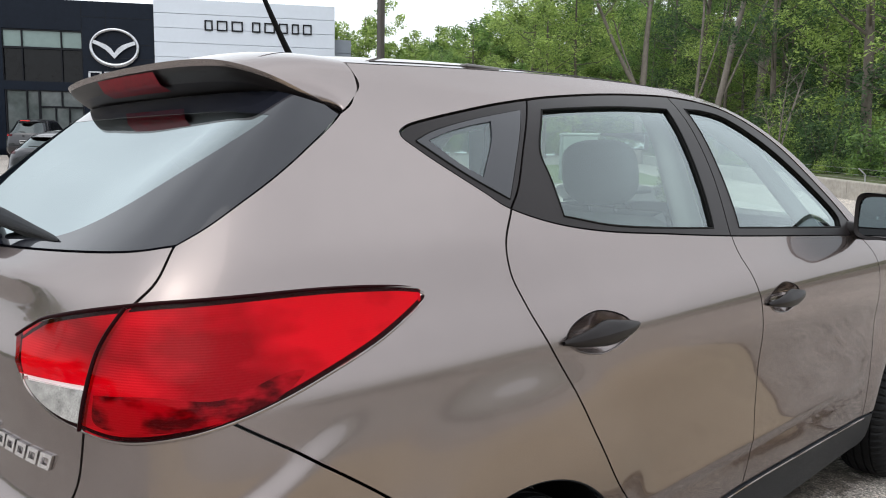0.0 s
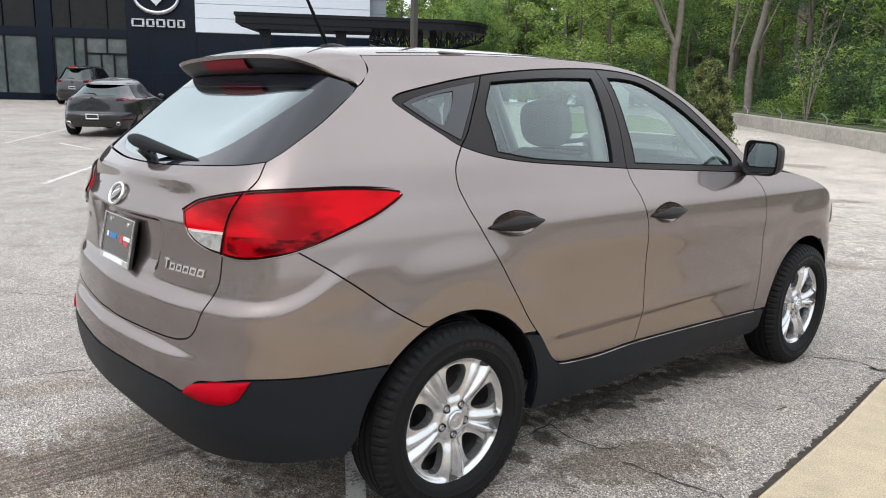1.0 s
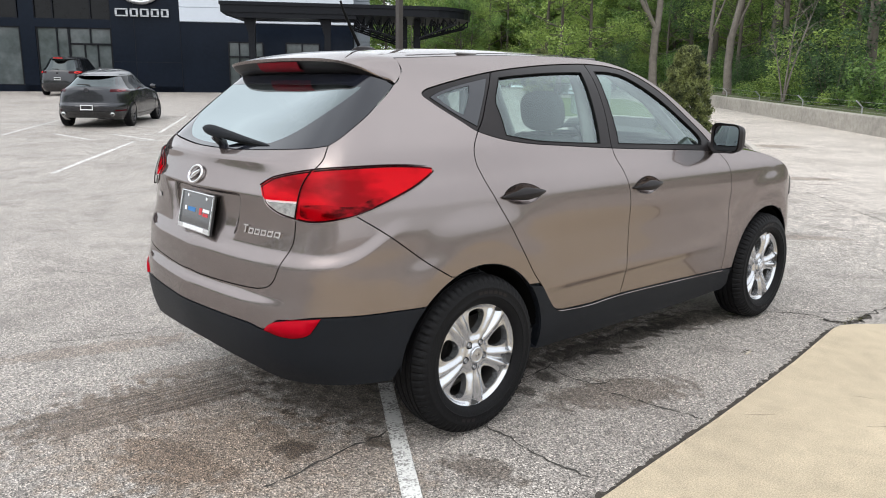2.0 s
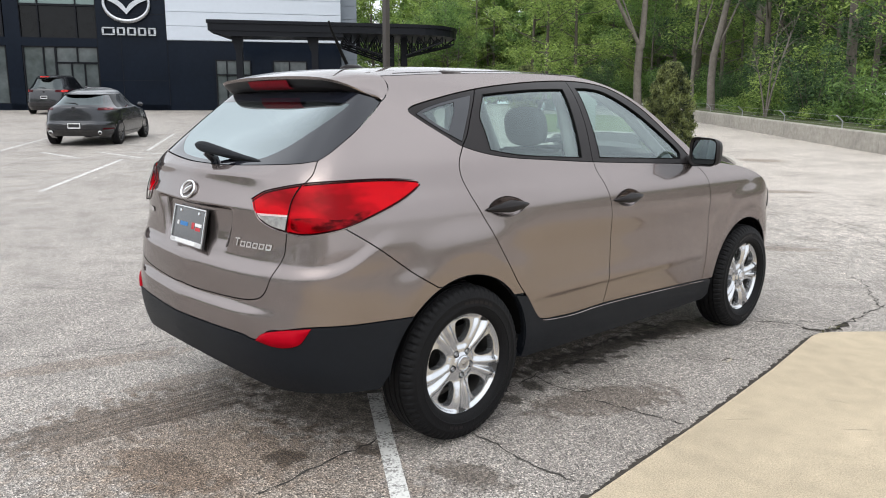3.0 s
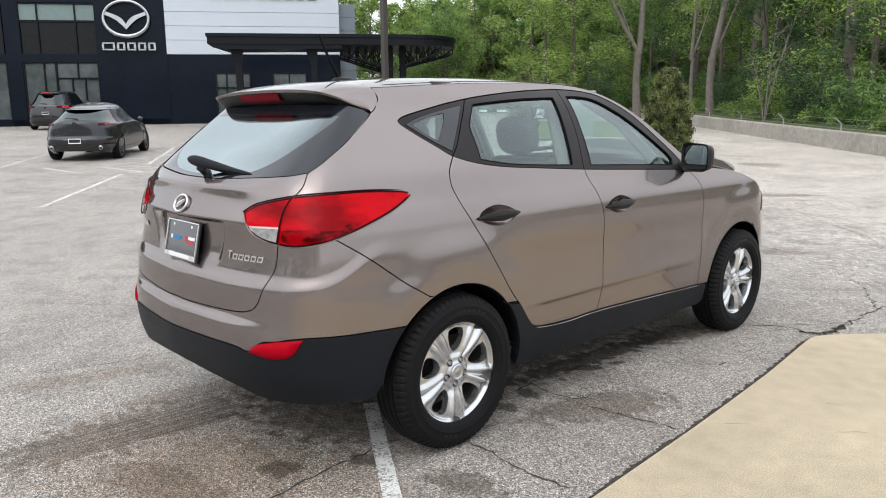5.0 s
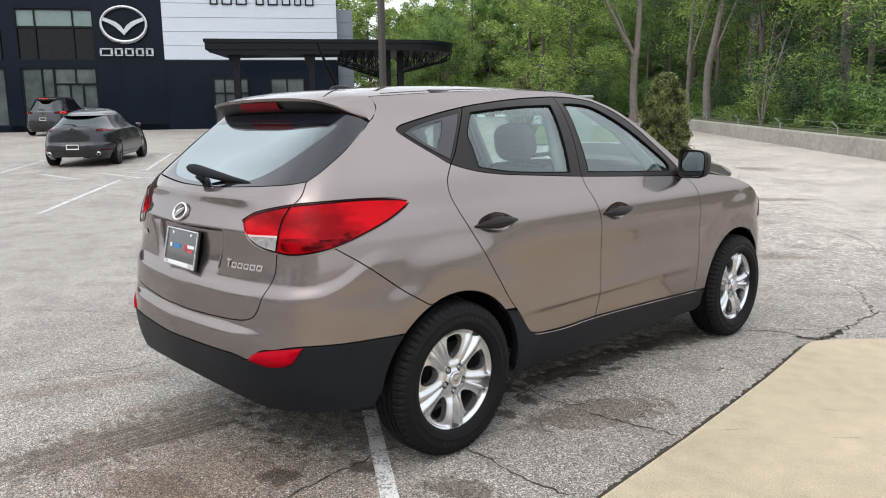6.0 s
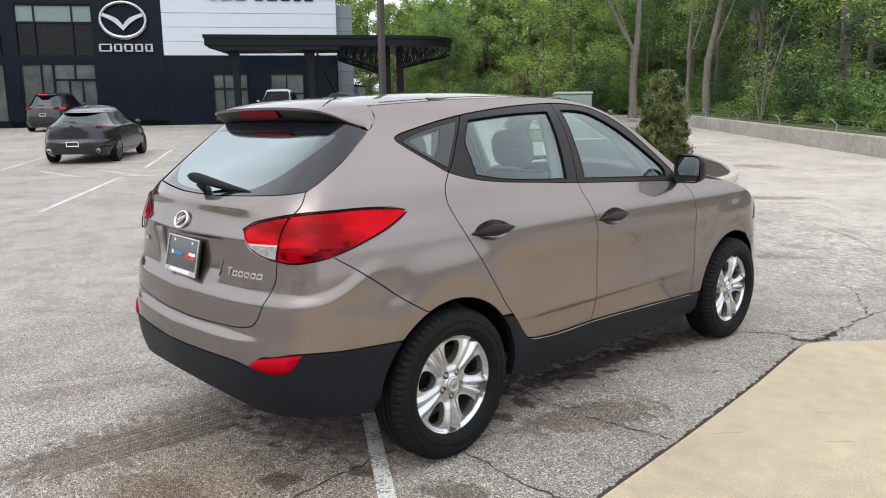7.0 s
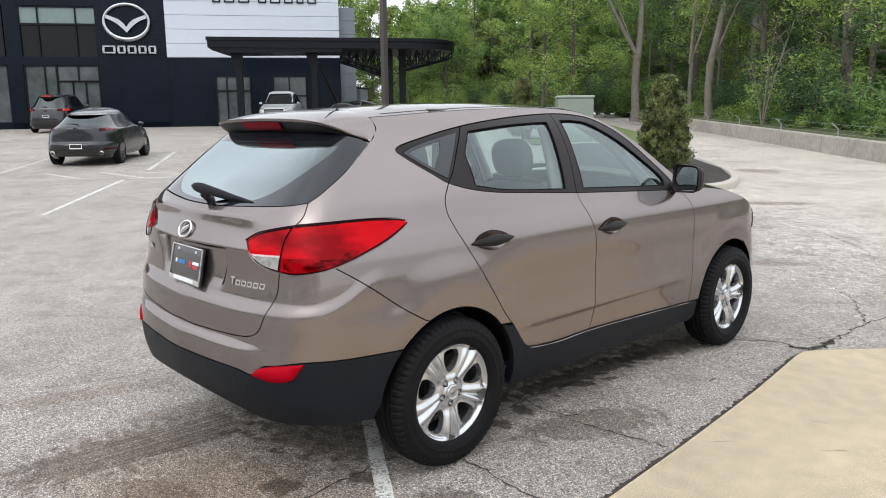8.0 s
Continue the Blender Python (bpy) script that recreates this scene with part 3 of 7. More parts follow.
# ---- pole, utility cabinet, kerbed bed ----
pp = on_ground(-20.4, 16.42)
pole = thing("light_pole", "tall square bronze light pole in the lot", "lamp post", m=Matrix.Translation(pp))
part("pole_base", Build().lathe([(0.0, 0.30), (0.65, 0.30), (0.70, 0.27), (0.70, 0.0)], 24, "z"), CONCRETE, pole, smooth=40)
part("pole_shaft", Build().box(-0.11, 0.11, -0.11, 0.11, 0.65, 9.5, None, 0.02), POLE_PAINT, pole, smooth=30)
part("lamp_head", Build().box(-0.2, 0.2, 0.1, 0.8, 9.3, 9.45, None, 0.03), POLE_PAINT, pole, smooth=30)
cab = thing("utility_cabinet", "pale green metal utility cabinet on the verge", "utility box", m=Matrix.Translation(on_ground(-14.4, 20.8)) @ pose(0, 0, 0, 0, 0, 45))
part("cabinet_body", Build().box(-0.66, 0.66, -0.55, 0.55, -0.2, 1.62, None, 0.03), mat("pale_green_paint", (0.22, 0.26, 0.225), 0.6, vary=0.1, scale=3), cab, smooth=30)
part("cabinet_lid", Build().box(-0.69, 0.69, -0.58, 0.58, 1.62, 1.72, None, 0.03), mat("pale_green_lid", (0.30, 0.34, 0.30), 0.6, vary=0.1, scale=3), cab, smooth=30)


BED = Vector((-8.257, 14.946, 0))


def bed_outline(k, grow=0.0, n=40):
    """A rounded kerbed bed: a long bean towards the wall side."""
    a = 2 * math.pi * k / n
    c, s = math.cos(a), math.sin(a)
    px = (6.2 + grow) * math.copysign(abs(c) ** 0.7, c)
    py = (1.9 + grow) * math.copysign(abs(s) ** 0.8, s)
    q = BED + Vector((-0.676, 0.737, 0)) * px + Vector((0.737, 0.676, 0)) * py
    return q


bed = thing("planting_bed", "kerbed planting bed filled with dark mulch", "planting bed", kind="structure")
kb = Build()
rows = ((0.16, -0.05), (0.16, 0.11), (0.14, 0.13), (0.02, 0.14), (0.0, 0.12), (0.0, -0.05))
kb.grid(lambda u, v: on_ground(*bed_outline(u * 40, rows[round(v * 5)][0])[:2], rows[round(v * 5)][1]), 40, 5, close_u=True)
part("bed_kerb", kb, CONCRETE, bed, "rounded concrete kerb", smooth=50)
mu = Build()
mu.grid(lambda u, v: on_ground(*(BED.lerp(bed_outline(u * 40, 0.01), v))[:2], 0.10 + 0.12 * (1 - v) + 0.02 * math.sin(u * 90) * v), 40, 8, close_u=True)
part("mulch", mu, MULCH, bed, "dark wood mulch", smooth=60)
lawn = Build()
lawn.grid(lambda u, v: on_ground(*(Vector((-15.5, 24.0)) + WALL_DIR * (16 * u - 5) + WALL_OUT * (5.5 * v - 3.2)), 0.05), 20, 8)
tagged(part("lawn_strip", lawn, mat("lawn", (0.11, 0.15, 0.045), 0.9, vary=0.3, scale=3, bump=0.8, bump_scale=60), smooth=60), "strip of mown lawn by the planting bed", "lawn", kind="structure")

# ---- the pale slab beside the car ----
slab = thing("concrete_slab", "pale tan concrete slab flush with the asphalt edge", "slab", kind="structure")
out = [(1.95, -6.0), (1.61, 0.0), (1.548, 0.9), (1.505, 1.4), (1.458, 1.9), (1.362, 2.68), (1.366, 2.77), (1.41, 2.86), (1.52, 3.0), (1.66, 3.16), (2.0, 3.55), (2.45, 3.86), (2.9, 4.02), (3.6, 4.1), (4.1, 4.1), (4.65, -6.0)]
part("slab_top", Build().prism(out, -0.10, 0.030), SLAB, slab, "tan broom-finished concrete")
part("slab_arris", Build().tube([(x - 0.002, y, 0.022) for x, y in out[:12]], 0.011, 6), SLAB, slab, smooth=60)
def ragged(pts, lo, hi, lift, wild, seed, step=0.03):
    """A strip of uneven width along the points."""
    r = random.Random(seed)
    run = []
    for (x0, y0), (x1, y1) in zip(pts, pts[1:]):
        n = max(2, int(math.dist((x0, y0), (x1, y1)) / step))
        run += [(x0 + (x1 - x0) * k / n + r.gauss(0, wild), y0 + (y1 - y0) * k / n + r.gauss(0, wild)) for k in range(n)]
    return ribbon(Build(), run, [r.uniform(lo, hi) for _ in run], lift)


part("slab_joint", ragged([(1.77, -3.5), (1.578, 0.0), (1.518, 0.9), (1.475, 1.4), (1.428, 1.9), (1.330, 2.68), (1.346, 2.80), (1.39, 2.89), (1.50, 3.03), (1.64, 3.19), (1.98, 3.59), (2.43, 3.93)], 0.022, 0.058, 0.0045, 0.004, 61, 0.018), JOINT_DIRT, slab, "dark dirt-filled joint")
for pts, seed in ((((1.60, 1.00), (1.64, 1.03), (1.69, 1.10), (1.72, 1.12)), 62), (((2.02, 1.30), (2.08, 1.37), (2.14, 1.40)), 63), (((1.86, 1.62), (1.95, 1.66)), 64), (((2.10, 2.30), (2.30, 2.36), (2.42, 2.44)), 65)):
    part("slab_crack", ragged(pts, 0.0008, 0.0035, 0.034, 0.004, seed), TAR, slab)
part("corner_dirt", ragged([(1.20, 2.90), (1.27, 2.93), (1.33, 2.96), (1.37, 3.05), (1.36, 3.16), (1.35, 3.28)], 0.012, 0.060, 0.0042, 0.014, 66, 0.015), JOINT_DIRT, slab, "dark dirt in the broken corner")
# weeds in the broken corner
weeds = thing("weed_tuft", "small dry weed tuft in the cracked slab corner", "weed")
b = Build()
wr = random.Random(71)
for k in range(34):
    x0, y0 = 1.352 + wr.gauss(0, 0.02), 3.05 + wr.gauss(0, 0.13)
    a, h = wr.uniform(0, 6.28), wr.uniform(0.010, 0.030)
    tip = Vector((x0 + math.cos(a) * h * 0.7, y0 + math.sin(a) * h * 0.7, h))
    b.add([(x0 - 0.003 * math.sin(a), y0 + 0.003 * math.cos(a), 0.0), (x0 + 0.003 * math.sin(a), y0 - 0.003 * math.cos(a), 0.0), tip], [(0, 1, 2)])
tagged(part("blades", b, GRASS, weeds), "thin dry blades", kind="stuff")
twig = thing("twig", "dry twig with a curled leaf lying on the asphalt", "twig")
part("stick", Build().tube([(1.16, 1.86, 0.005), (1.19, 1.88, 0.022), (1.20, 1.93, 0.006)], [0.002, 0.003, 0.0015], 5), BARK, twig)
part("curled_leaf", Build().grid(lambda u, v: (1.185 + 0.014 * u, 1.85 + 0.06 * v, 0.006 + 0.018 * math.sin(math.pi * u) * v), 4, 4), DRY_LEAF, twig, smooth=60)

# ---- markings, cracks and stains ----
line(0.195, 0.02, 1.55, -0.83, 0.075, paint=LINE)
line(-9.66, 0.99, -13.82, 3.73), line(-15.55, 4.96, -20.84, 7.89), line(-12.4, 6.2, -14.0, 3.9)
line(-13.85, 4.18, -15.91, 3.91), line(-14.66, 3.1, -16.68, 2.84), line(-17.0, 1.8, -21.3, 4.2), line(-14.24, 5.11, -15.28, 4.5), line(-17.3, 5.6, -24.5, -1.0)
crack([(0.71, -0.93), (0.68, -0.68), (0.65, -0.51), (0.64, -0.36), (0.62, -0.19), (0.72, -0.05)], 0.0120, 0.0075)
crack([(0.72, 0.02), (0.84, 0.07), (1.03, 0.06), (1.18, 0.03), (1.31, 0.03), (1.50, 0.06)], 0.0085, 0.0075)
crack([(0.62, 0.45), (0.59, 0.84), (0.52, 1.4), (0.45, 1.9), (0.52, 2.27)], 0.0080, 0.0120)
crack([(0.59, 0.84), (0.75, 0.81), (0.89, 0.82), (0.95, 0.96)], 0.0080, 0.0067)
crack([(1.02, 0.80), (1.29, 0.84), (1.41, 0.87), (1.50, 0.88)], 0.0085, 0.0067)
crack([(0.50, 2.56), (0.58, 2.61), (0.79, 2.75), (1.00, 2.90), (1.12, 2.97), (1.37, 2.86)], 0.0090, 0.0067)
crack([(1.00, 2.90), (1.20, 3.16), (1.33, 3.33), (1.36, 3.46)], 0.0070, 0.0067)
crack([(1.37, 2.86), (1.35, 3.24), (1.36, 3.46), (1.37, 3.94), (1.45, 4.3), (1.7, 4.9)], 0.0120, 0.0135)
crack([(1.37, 3.94), (1.29, 4.09), (1.02, 4.69), (0.63, 5.12), (0.11, 5.71), (-0.46, 5.95), (-1.4, 6.4)], 0.0110, 0.0180)
crack([(1.9, 4.6), (1.2, 5.6), (0.3, 7.2), (-1.4, 8.9)], 0.0090, 0.0203)
crack([(-1.71, -1.27), (-1.48, -0.96), (-1.41, -0.59), (-1.30, 0.10), (-1.9, 0.9)], 0.0050, 0.0135)
crack([(-3.4, -0.6), (-2.4, 0.2), (-1.6, 0.9)], 0.0050, 0.0135)


# ---- trees, shrubs and clipped conifers ----
def leaf_cloud(centres, spreads, counts, size, seed, flat=0.6):
    """Many small pointed leaves round the given centres, as arrays of vertices and faces."""
    g = np.random.default_rng(seed)
    out = []
    for c, s, n in zip(centres, spreads, counts):
        p = g.normal(size=(n, 3))
        p /= np.linalg.norm(p, axis=1, keepdims=True)
        p *= (g.random((n, 1)) ** 0.45) * np.array(s)
        out.append(p + np.array(c))
    p = np.concatenate(out)
    n = len(p)
    a = g.normal(size=(n, 3))
    a[:, 2] *= flat
    a /= np.linalg.norm(a, axis=1, keepdims=True)
    b = np.cross(a, g.normal(size=(n, 3)))
    b /= np.linalg.norm(b, axis=1, keepdims=True)
    ln = size * g.uniform(0.6, 1.4, (n, 1))
    w = ln * 0.36
    v = np.stack([p - a * ln * 0.5, p + b * w * 0.5 + a * ln * 0.05, p + a * ln * 0.55, p - b * w * 0.5 + a * ln * 0.05], axis=1)
    return v.reshape(-1, 3)


def quads_mesh(name, verts, material):
    me = bpy.data.meshes.new(name)
    n = len(verts) // 4
    me.vertices.add(len(verts))
    me.vertices.foreach_set("co", np.asarray(verts, dtype=np.float32).ravel())
    me.loops.add(n * 4)
    me.loops.foreach_set("vertex_index", np.arange(n * 4, dtype=np.int32))
    me.polygons.add(n)
    me.polygons.foreach_set("loop_start", np.arange(0, n * 4, 4, dtype=np.int32))
    me.materials.append(material)
    me.update(calc_edges=True)
    return me


def make_tree(seed, height, leaf, bark, lean=0.0, low=0.25, density=1.0, radius=0.16, spread=2.4, leaf_size=0.155):
    r = random.Random(seed)
    t = thing("tree", "tall leafy deciduous tree in the wood edge", "tree", "wood edge trees")
    b = Build()
    pts, rad = [], []
    for k in range(9):
        f = k / 8
        pts.append(Vector((lean * f + 0.18 * math.sin(2.3 * f + seed), 0.25 * math.sin(1.7 * f + 2 * seed) * f, height * 0.92 * f)))
        rad.append(radius * (1 - 0.85 * f) + (0.06 if k == 0 else 0))
    b.tube(pts, rad, 9)
    centres, spreads, counts = [], [], []
    for k in range(26):
        f = low + (0.97 - low) * (k + r.random()) / 26
        i = min(int(f * 8), 7)
        base = pts[i].lerp(pts[i + 1], f * 8 - i)
        a = r.uniform(0, 2 * math.pi)
        ln = spread * (0.55 + 0.7 * math.sin(math.pi * min(f + 0.1, 1.0))) * r.uniform(0.55, 1.15)
        tip = base + Vector((math.cos(a) * ln, math.sin(a) * ln, ln * r.uniform(0.15, 0.75)))
        mid = base.lerp(tip, 0.5) + Vector((0, 0, -0.08 * ln))
        b.tube([base, mid, tip], [radius * 0.34 * (1 - f * 0.6), radius * 0.2 * (1 - f * 0.6), 0.012], 5, cap=False)
        for q, s in ((tip, 0.85), (mid.lerp(tip, 0.35), 0.7), (tip + Vector((r.uniform(-0.8, 0.8), r.uniform(-0.8, 0.8), r.uniform(-0.5, 0.6))), 0.6)):
            s *= r.uniform(0.7, 1.25)
            centres.append(tuple(q)), spreads.append((s, s, s * 0.7)), counts.append(int(118 * density * s))
    part("trunk", b, bark, t, smooth=60)
    part("crown", quads_mesh("crown", leaf_cloud(centres, spreads, counts, leaf_size, seed), leaf), None, t)
    return t


def make_shrub(seed, height, wide, leaf, label="leafy green undergrowth shrub at the wood edge"):
    r = random.Random(seed)
    t = thing("shrub", label, "shrub", "wood edge shrubs")
    b = Build()
    centres, spreads, counts = [], [], []
    for k in range(9):
        a, d = r.uniform(0, 6.28), wide * 0.5 * r.random() ** 0.5
        top = Vector((math.cos(a) * d, math.sin(a) * d, height * r.uniform(0.45, 1.0)))
        b.tube([Vector((top.x * 0.15, top.y * 0.15, -0.1)), Vector((top.x * 0.6, top.y * 0.6, top.z * 0.5)), top], [0.03, 0.02, 0.008], 5, cap=False)
        for f in (1.0, 0.7, 0.42, 0.2):
            s = wide * 0.24 * r.uniform(0.7, 1.2)
            q = Vector((top.x * (0.4 + 0.6 * f), top.y * (0.4 + 0.6 * f), top.z * f))
            centres.append(tuple(q)), spreads.append((s, s, s * 0.8)), counts.append(int(150 * s * (0.6 + wide * 0.25)))
    part("stem", b, BARK, t, smooth=60)
    part("crown", quads_mesh("crown", leaf_cloud(centres, spreads, counts, 0.14, seed + 50), leaf), None, t)
    return t


def place(ob, x, y, turn, size, lift=0.35):
    return Matrix.Translation(on_ground(x, y, lift)) @ pose(0, 0, 0, 0, 0, turn) @ Matrix.Scale(size, 4)


def skyline(x, y):
    """The far trees are low before the canopy's end and grow taller towards the lane."""
    if x * AHEAD.x + y * AHEAD.y < 50:
        return 1.0
    return 0.78 + 0.22 * min(max((x * ASIDE.x + y * ASIDE.y - 2) / 5, 0), 1)


def put_copies(models, spots, size_lo, size_hi, seed, lift=0.35):
    r = random.Random(seed)
    used = set()
    for x, y in spots:
        k = r.randrange(len(models))
        m = place(None, x, y, r.uniform(0, 360), r.uniform(size_lo, size_hi) * skyline(x, y), lift)
        past = Vector((x, y)) - WALL_A
        if past.dot(WALL_OUT) > 2 and past.dot(WALL_DIR) < 12 + 1.75 * past.dot(WALL_OUT):
            continue   # the wood ends here and leaves open sky
        if k not in used:
            used.add(k)
            models[k].matrix_world = m
        else:
            c = copy_thing(models[k], Matrix.Identity(4))
            c.matrix_world = m
    for k, ob in enumerate(models):
        if k not in used:
            ob.matrix_world = place(None, -30 - 3 * k, 60, 0, 1.0, lift)


def along(a, o):
    p = WALL_A + WALL_DIR * a + WALL_OUT * o
    return p.x, p.y


def forked_tree(x, y, fork, limbs, radius, label, leaf, seed, size=1.0):
    """A bare trunk that splits into limbs; each limb is (lean to the side, lean back, height, radius)."""
    r = random.Random(seed)
    t = thing("tree", label, "tree", "wood edge trees", m=place(None, x, y, 47.5, size))
    b = Build()
    b.tube([(0, 0, -0.2), (0.03, 0, 0.4), (-0.04, 0.02, fork * 0.5), (0, 0, fork)], [radius * 1.5, radius * 1.08, radius, radius * 0.95], 12)
    centres, spreads, counts = [], [], []
    for sx, sy, h, rad in limbs:
        pts = [Vector((sx * f ** 0.9 + 0.10 * math.sin(5 * f + seed), sy * f, fork - 0.15 + (h - fork) * f)) for f in (0, 0.15, 0.35, 0.6, 0.8, 1.0)]
        b.tube(pts, [rad, rad * 0.92, rad * 0.8, rad * 0.6, rad * 0.4, 0.02], 9)
        for k in range(9):
            f = r.uniform(0.35, 1.0)
            q = pts[3].lerp(pts[5], f) if f > 0.5 else pts[2].lerp(pts[4], f)
            tip = q + Vector((r.uniform(-1.8, 1.8), r.uniform(-1.8, 1.8), r.uniform(0.2, 1.6)))
            b.tube([q, q.lerp(tip, 0.5) + Vector((0, 0, 0.15)), tip], [rad * 0.3, rad * 0.18, 0.012], 5, cap=False)
            for j in range(2):
                w = r.uniform(0.5, 0.95)
                centres.append(tuple(tip + Vector((r.uniform(-0.5, 0.5), r.uniform(-0.5, 0.5), r.uniform(-0.4, 0.4))))), spreads.append((w, w, w * 0.7)), counts.append(int(110 * w))
    part("trunk", b, PALE_BARK, t, smooth=60)
    part("crown", quads_mesh("crown", leaf_cloud(centres, spreads, counts, 0.2, seed), leaf), None, t)
    return t


woods = random.Random(11)
tall = [make_tree(1, 15, LEAF_A, BARK, 0.5, 0.22, 1.5, 0.17), make_tree(2, 16, LEAF_C, BARK, -0.4, 0.18, 1.5, 0.20), make_tree(3, 13, LEAF_B, BARK, 0.2, 0.16, 1.4, 0.13),
        make_tree(4, 15, LEAF_A, BARK, 0.8, 0.14, 1.6, 0.15), make_tree(6, 12, LEAF_B, BARK, 0.0, 0.10, 1.6, 0.14)]
spots = []
for a in np.arange(20, 84, 3.2):
    for o in (4.0, 8.0, 13.0):
        if woods.random() < 0.80:
            spots.append(along(a + woods.uniform(-1.5, 1.5), o + woods.uniform(-1.5, 1.8)))
put_copies(tall, spots, 0.85, 1.2, 3)
# an added, unseen tree line far behind the camera closes the lot and darkens reflections
back = [make_tree(51, 9, LEAF_A, BARK, 0.2, 0.06, 0.5, 0.17, 3.2, 0.45), make_tree(52, 8, LEAF_C, BARK, -0.2, 0.06, 0.5, 0.17, 3.2, 0.45)]
put_copies(back, [(-62 + 4.2 * k + woods.uniform(-1.2, 1.2), -44 + 0.2 * k + woods.uniform(-2, 2)) for k in range(26)], 0.85, 1.15, 13, 0.0)
# deep in the wood a dense dark row stands behind the rest
put_copies([make_tree(53, 12, LEAF_C, BARK, 0.2, 0.05, 0.6, 0.17, 3.4, 0.42), make_tree(54, 13, LEAF_A, BARK, -0.2, 0.05, 0.6, 0.17, 3.4, 0.42)],
           [along(a + woods.uniform(-1, 1), o + woods.uniform(-1.5, 1.5)) for a in np.arange(22, 100, 3.2) for o in (17, 23, 29)], 0.95, 1.25, 17)
put_copies([make_tree(55, 13, LEAF_B, BARK, 0.2, 0.04, 1.1, 0.17, 3.4, 0.30), make_tree(56, 12, LEAF_B, BARK, -0.2, 0.04, 1.1, 0.17, 3.4, 0.30), make_tree(57, 12, LEAF_A, BARK, -0.2, 0.04, 1.1, 0.17, 3.4, 0.30)],
           [tuple((AHEAD * (d + woods.uniform(-2, 2)) + ASIDE * (q + woods.uniform(-1, 1)))[:2]) for d in (66, 72, 79) for q in np.arange(-20, 26, 2.9)], 0.95, 1.3, 18, -0.2)
# the wood closes the view behind the canopy
far = [make_tree(8, 11, LEAF_B, BARK, 0.2, 0.10, 1.5, 0.14, 2.8), make_tree(9, 10, LEAF_A, BARK, -0.2, 0.10, 1.5, 0.14, 2.8)]
spots = []
for k in range(46):
    d, q = woods.uniform(54, 84), woods.uniform(-14, 18)
    p = AHEAD * d + ASIDE * q
    spots.append((p.x, p.y))
put_copies(far, spots, 0.85, 1.15, 4, -0.1)
far_spots = [(AHEAD * woods.uniform(50, 66) + ASIDE * woods.uniform(-12, 26)) for _ in range(95)]
# marked trees at the edge of the wood
forked_tree(-21.6, 36.0, 3.6, ((0.75, 0.2, 13, 0.19), (-4.0, -0.3, 12, 0.13), (-2.4, 0.8, 11, 0.06)), 0.22, "broad grey trunk forking low at the wood edge", LEAF_A, 21)
forked_tree(-15.9, 33.9, 3.0, ((2.1, 0.2, 13.5, 0.17), (3.4, -0.5, 12.0, 0.06)), 0.19, "pale leaning trunk at the wood edge", LEAF_B, 22)
forked_tree(-18.9, 37.4, 3.2, ((0.1, 0.2, 12, 0.10), (1.6, -0.4, 10.5, 0.06)), 0.11, "slim pale tree splitting into two stems", LEAF_B, 24)
forked_tree(-17.0, 41.0, 4.5, ((-0.4, 0.2, 14, 0.20), (1.0, -0.4, 12, 0.10)), 0.24, "dark grey tree in the wood", LEAF_C, 25)
for x, y, s, tall_ in ((-25.3, 32.0, 26, 10.5), (-25.4, 34.8, 27, 12.5), (-10.0, 33.8, 28, 10.0), (-28.2, 34.2, 30, 13.0)):
    lit = make_tree(s, tall_, LEAF_B, BARK, 0.3, 0.10, 1.7, 0.13, 2.3, 0.16)
    tagged(lit, "young tree with pale yellow-green foliage", "tree", "wood edge trees")
    lit.matrix_world = place(None, x, y, 40 * s, 1.0)
bare = thing("tree", "small pale sapling with nearly bare branches", "tree", "wood edge trees", m=place(None, *along(29.2, 1.0), 47.5, 1.0))
sap, sr = Build(), random.Random(29)
for lean, h in ((-0.55, 2.6), (0.35, 4.2), (0.85, 3.6), (1.2, 4.6)):
    stem = [Vector((lean * f ** 1.3, 0.15 * f, h * f)) for f in (0, 0.25, 0.5, 0.75, 1.0)]
    sap.tube(stem, [0.040, 0.034, 0.026, 0.016, 0.005], 6)
    for k in range(9):
        f = sr.uniform(0.45, 1.0) * 3.98
        q = stem[int(f)].lerp(stem[int(f) + 1], f - int(f))
        tip = q + Vector((sr.uniform(-1.0, 1.0), sr.uniform(-0.6, 0.6), sr.uniform(0.15, 0.8)))
        sap.tube([q, q.lerp(tip, 0.55) + Vector((0, 0, 0.08)), tip], [0.014, 0.009, 0.004], 4, cap=False)
part("stem", sap, PALE_BARK, bare, smooth=60)
shrubs = [make_shrub(31, 2.6, 2.6, LEAF_B), make_shrub(32, 2.0, 2.4, LEAF_A), make_shrub(33, 3.2, 2.8, LEAF_C), make_shrub(34, 1.3, 2.2, LEAF_B), make_shrub(35, 2.4, 2.4, LEAF_A)]
spots = []
for a in np.arange(17, 76, 1.7):
    for o in (2.1, 3.8, 6.4):
        if woods.random() < 0.85:
            spot = along(a + woods.uniform(-0.8, 0.8), o + woods.uniform(-0.4, 0.8))
            if not (o < 3 and min(math.dist(spot, q) for q in ((-15.9, 33.8), (-10.4, 28.1))) < 1.6):
                spots.append(spot)
put_copies(shrubs, spots + [(p.x, p.y) for p in far_spots], 0.6, 1.15, 5, 0.3)

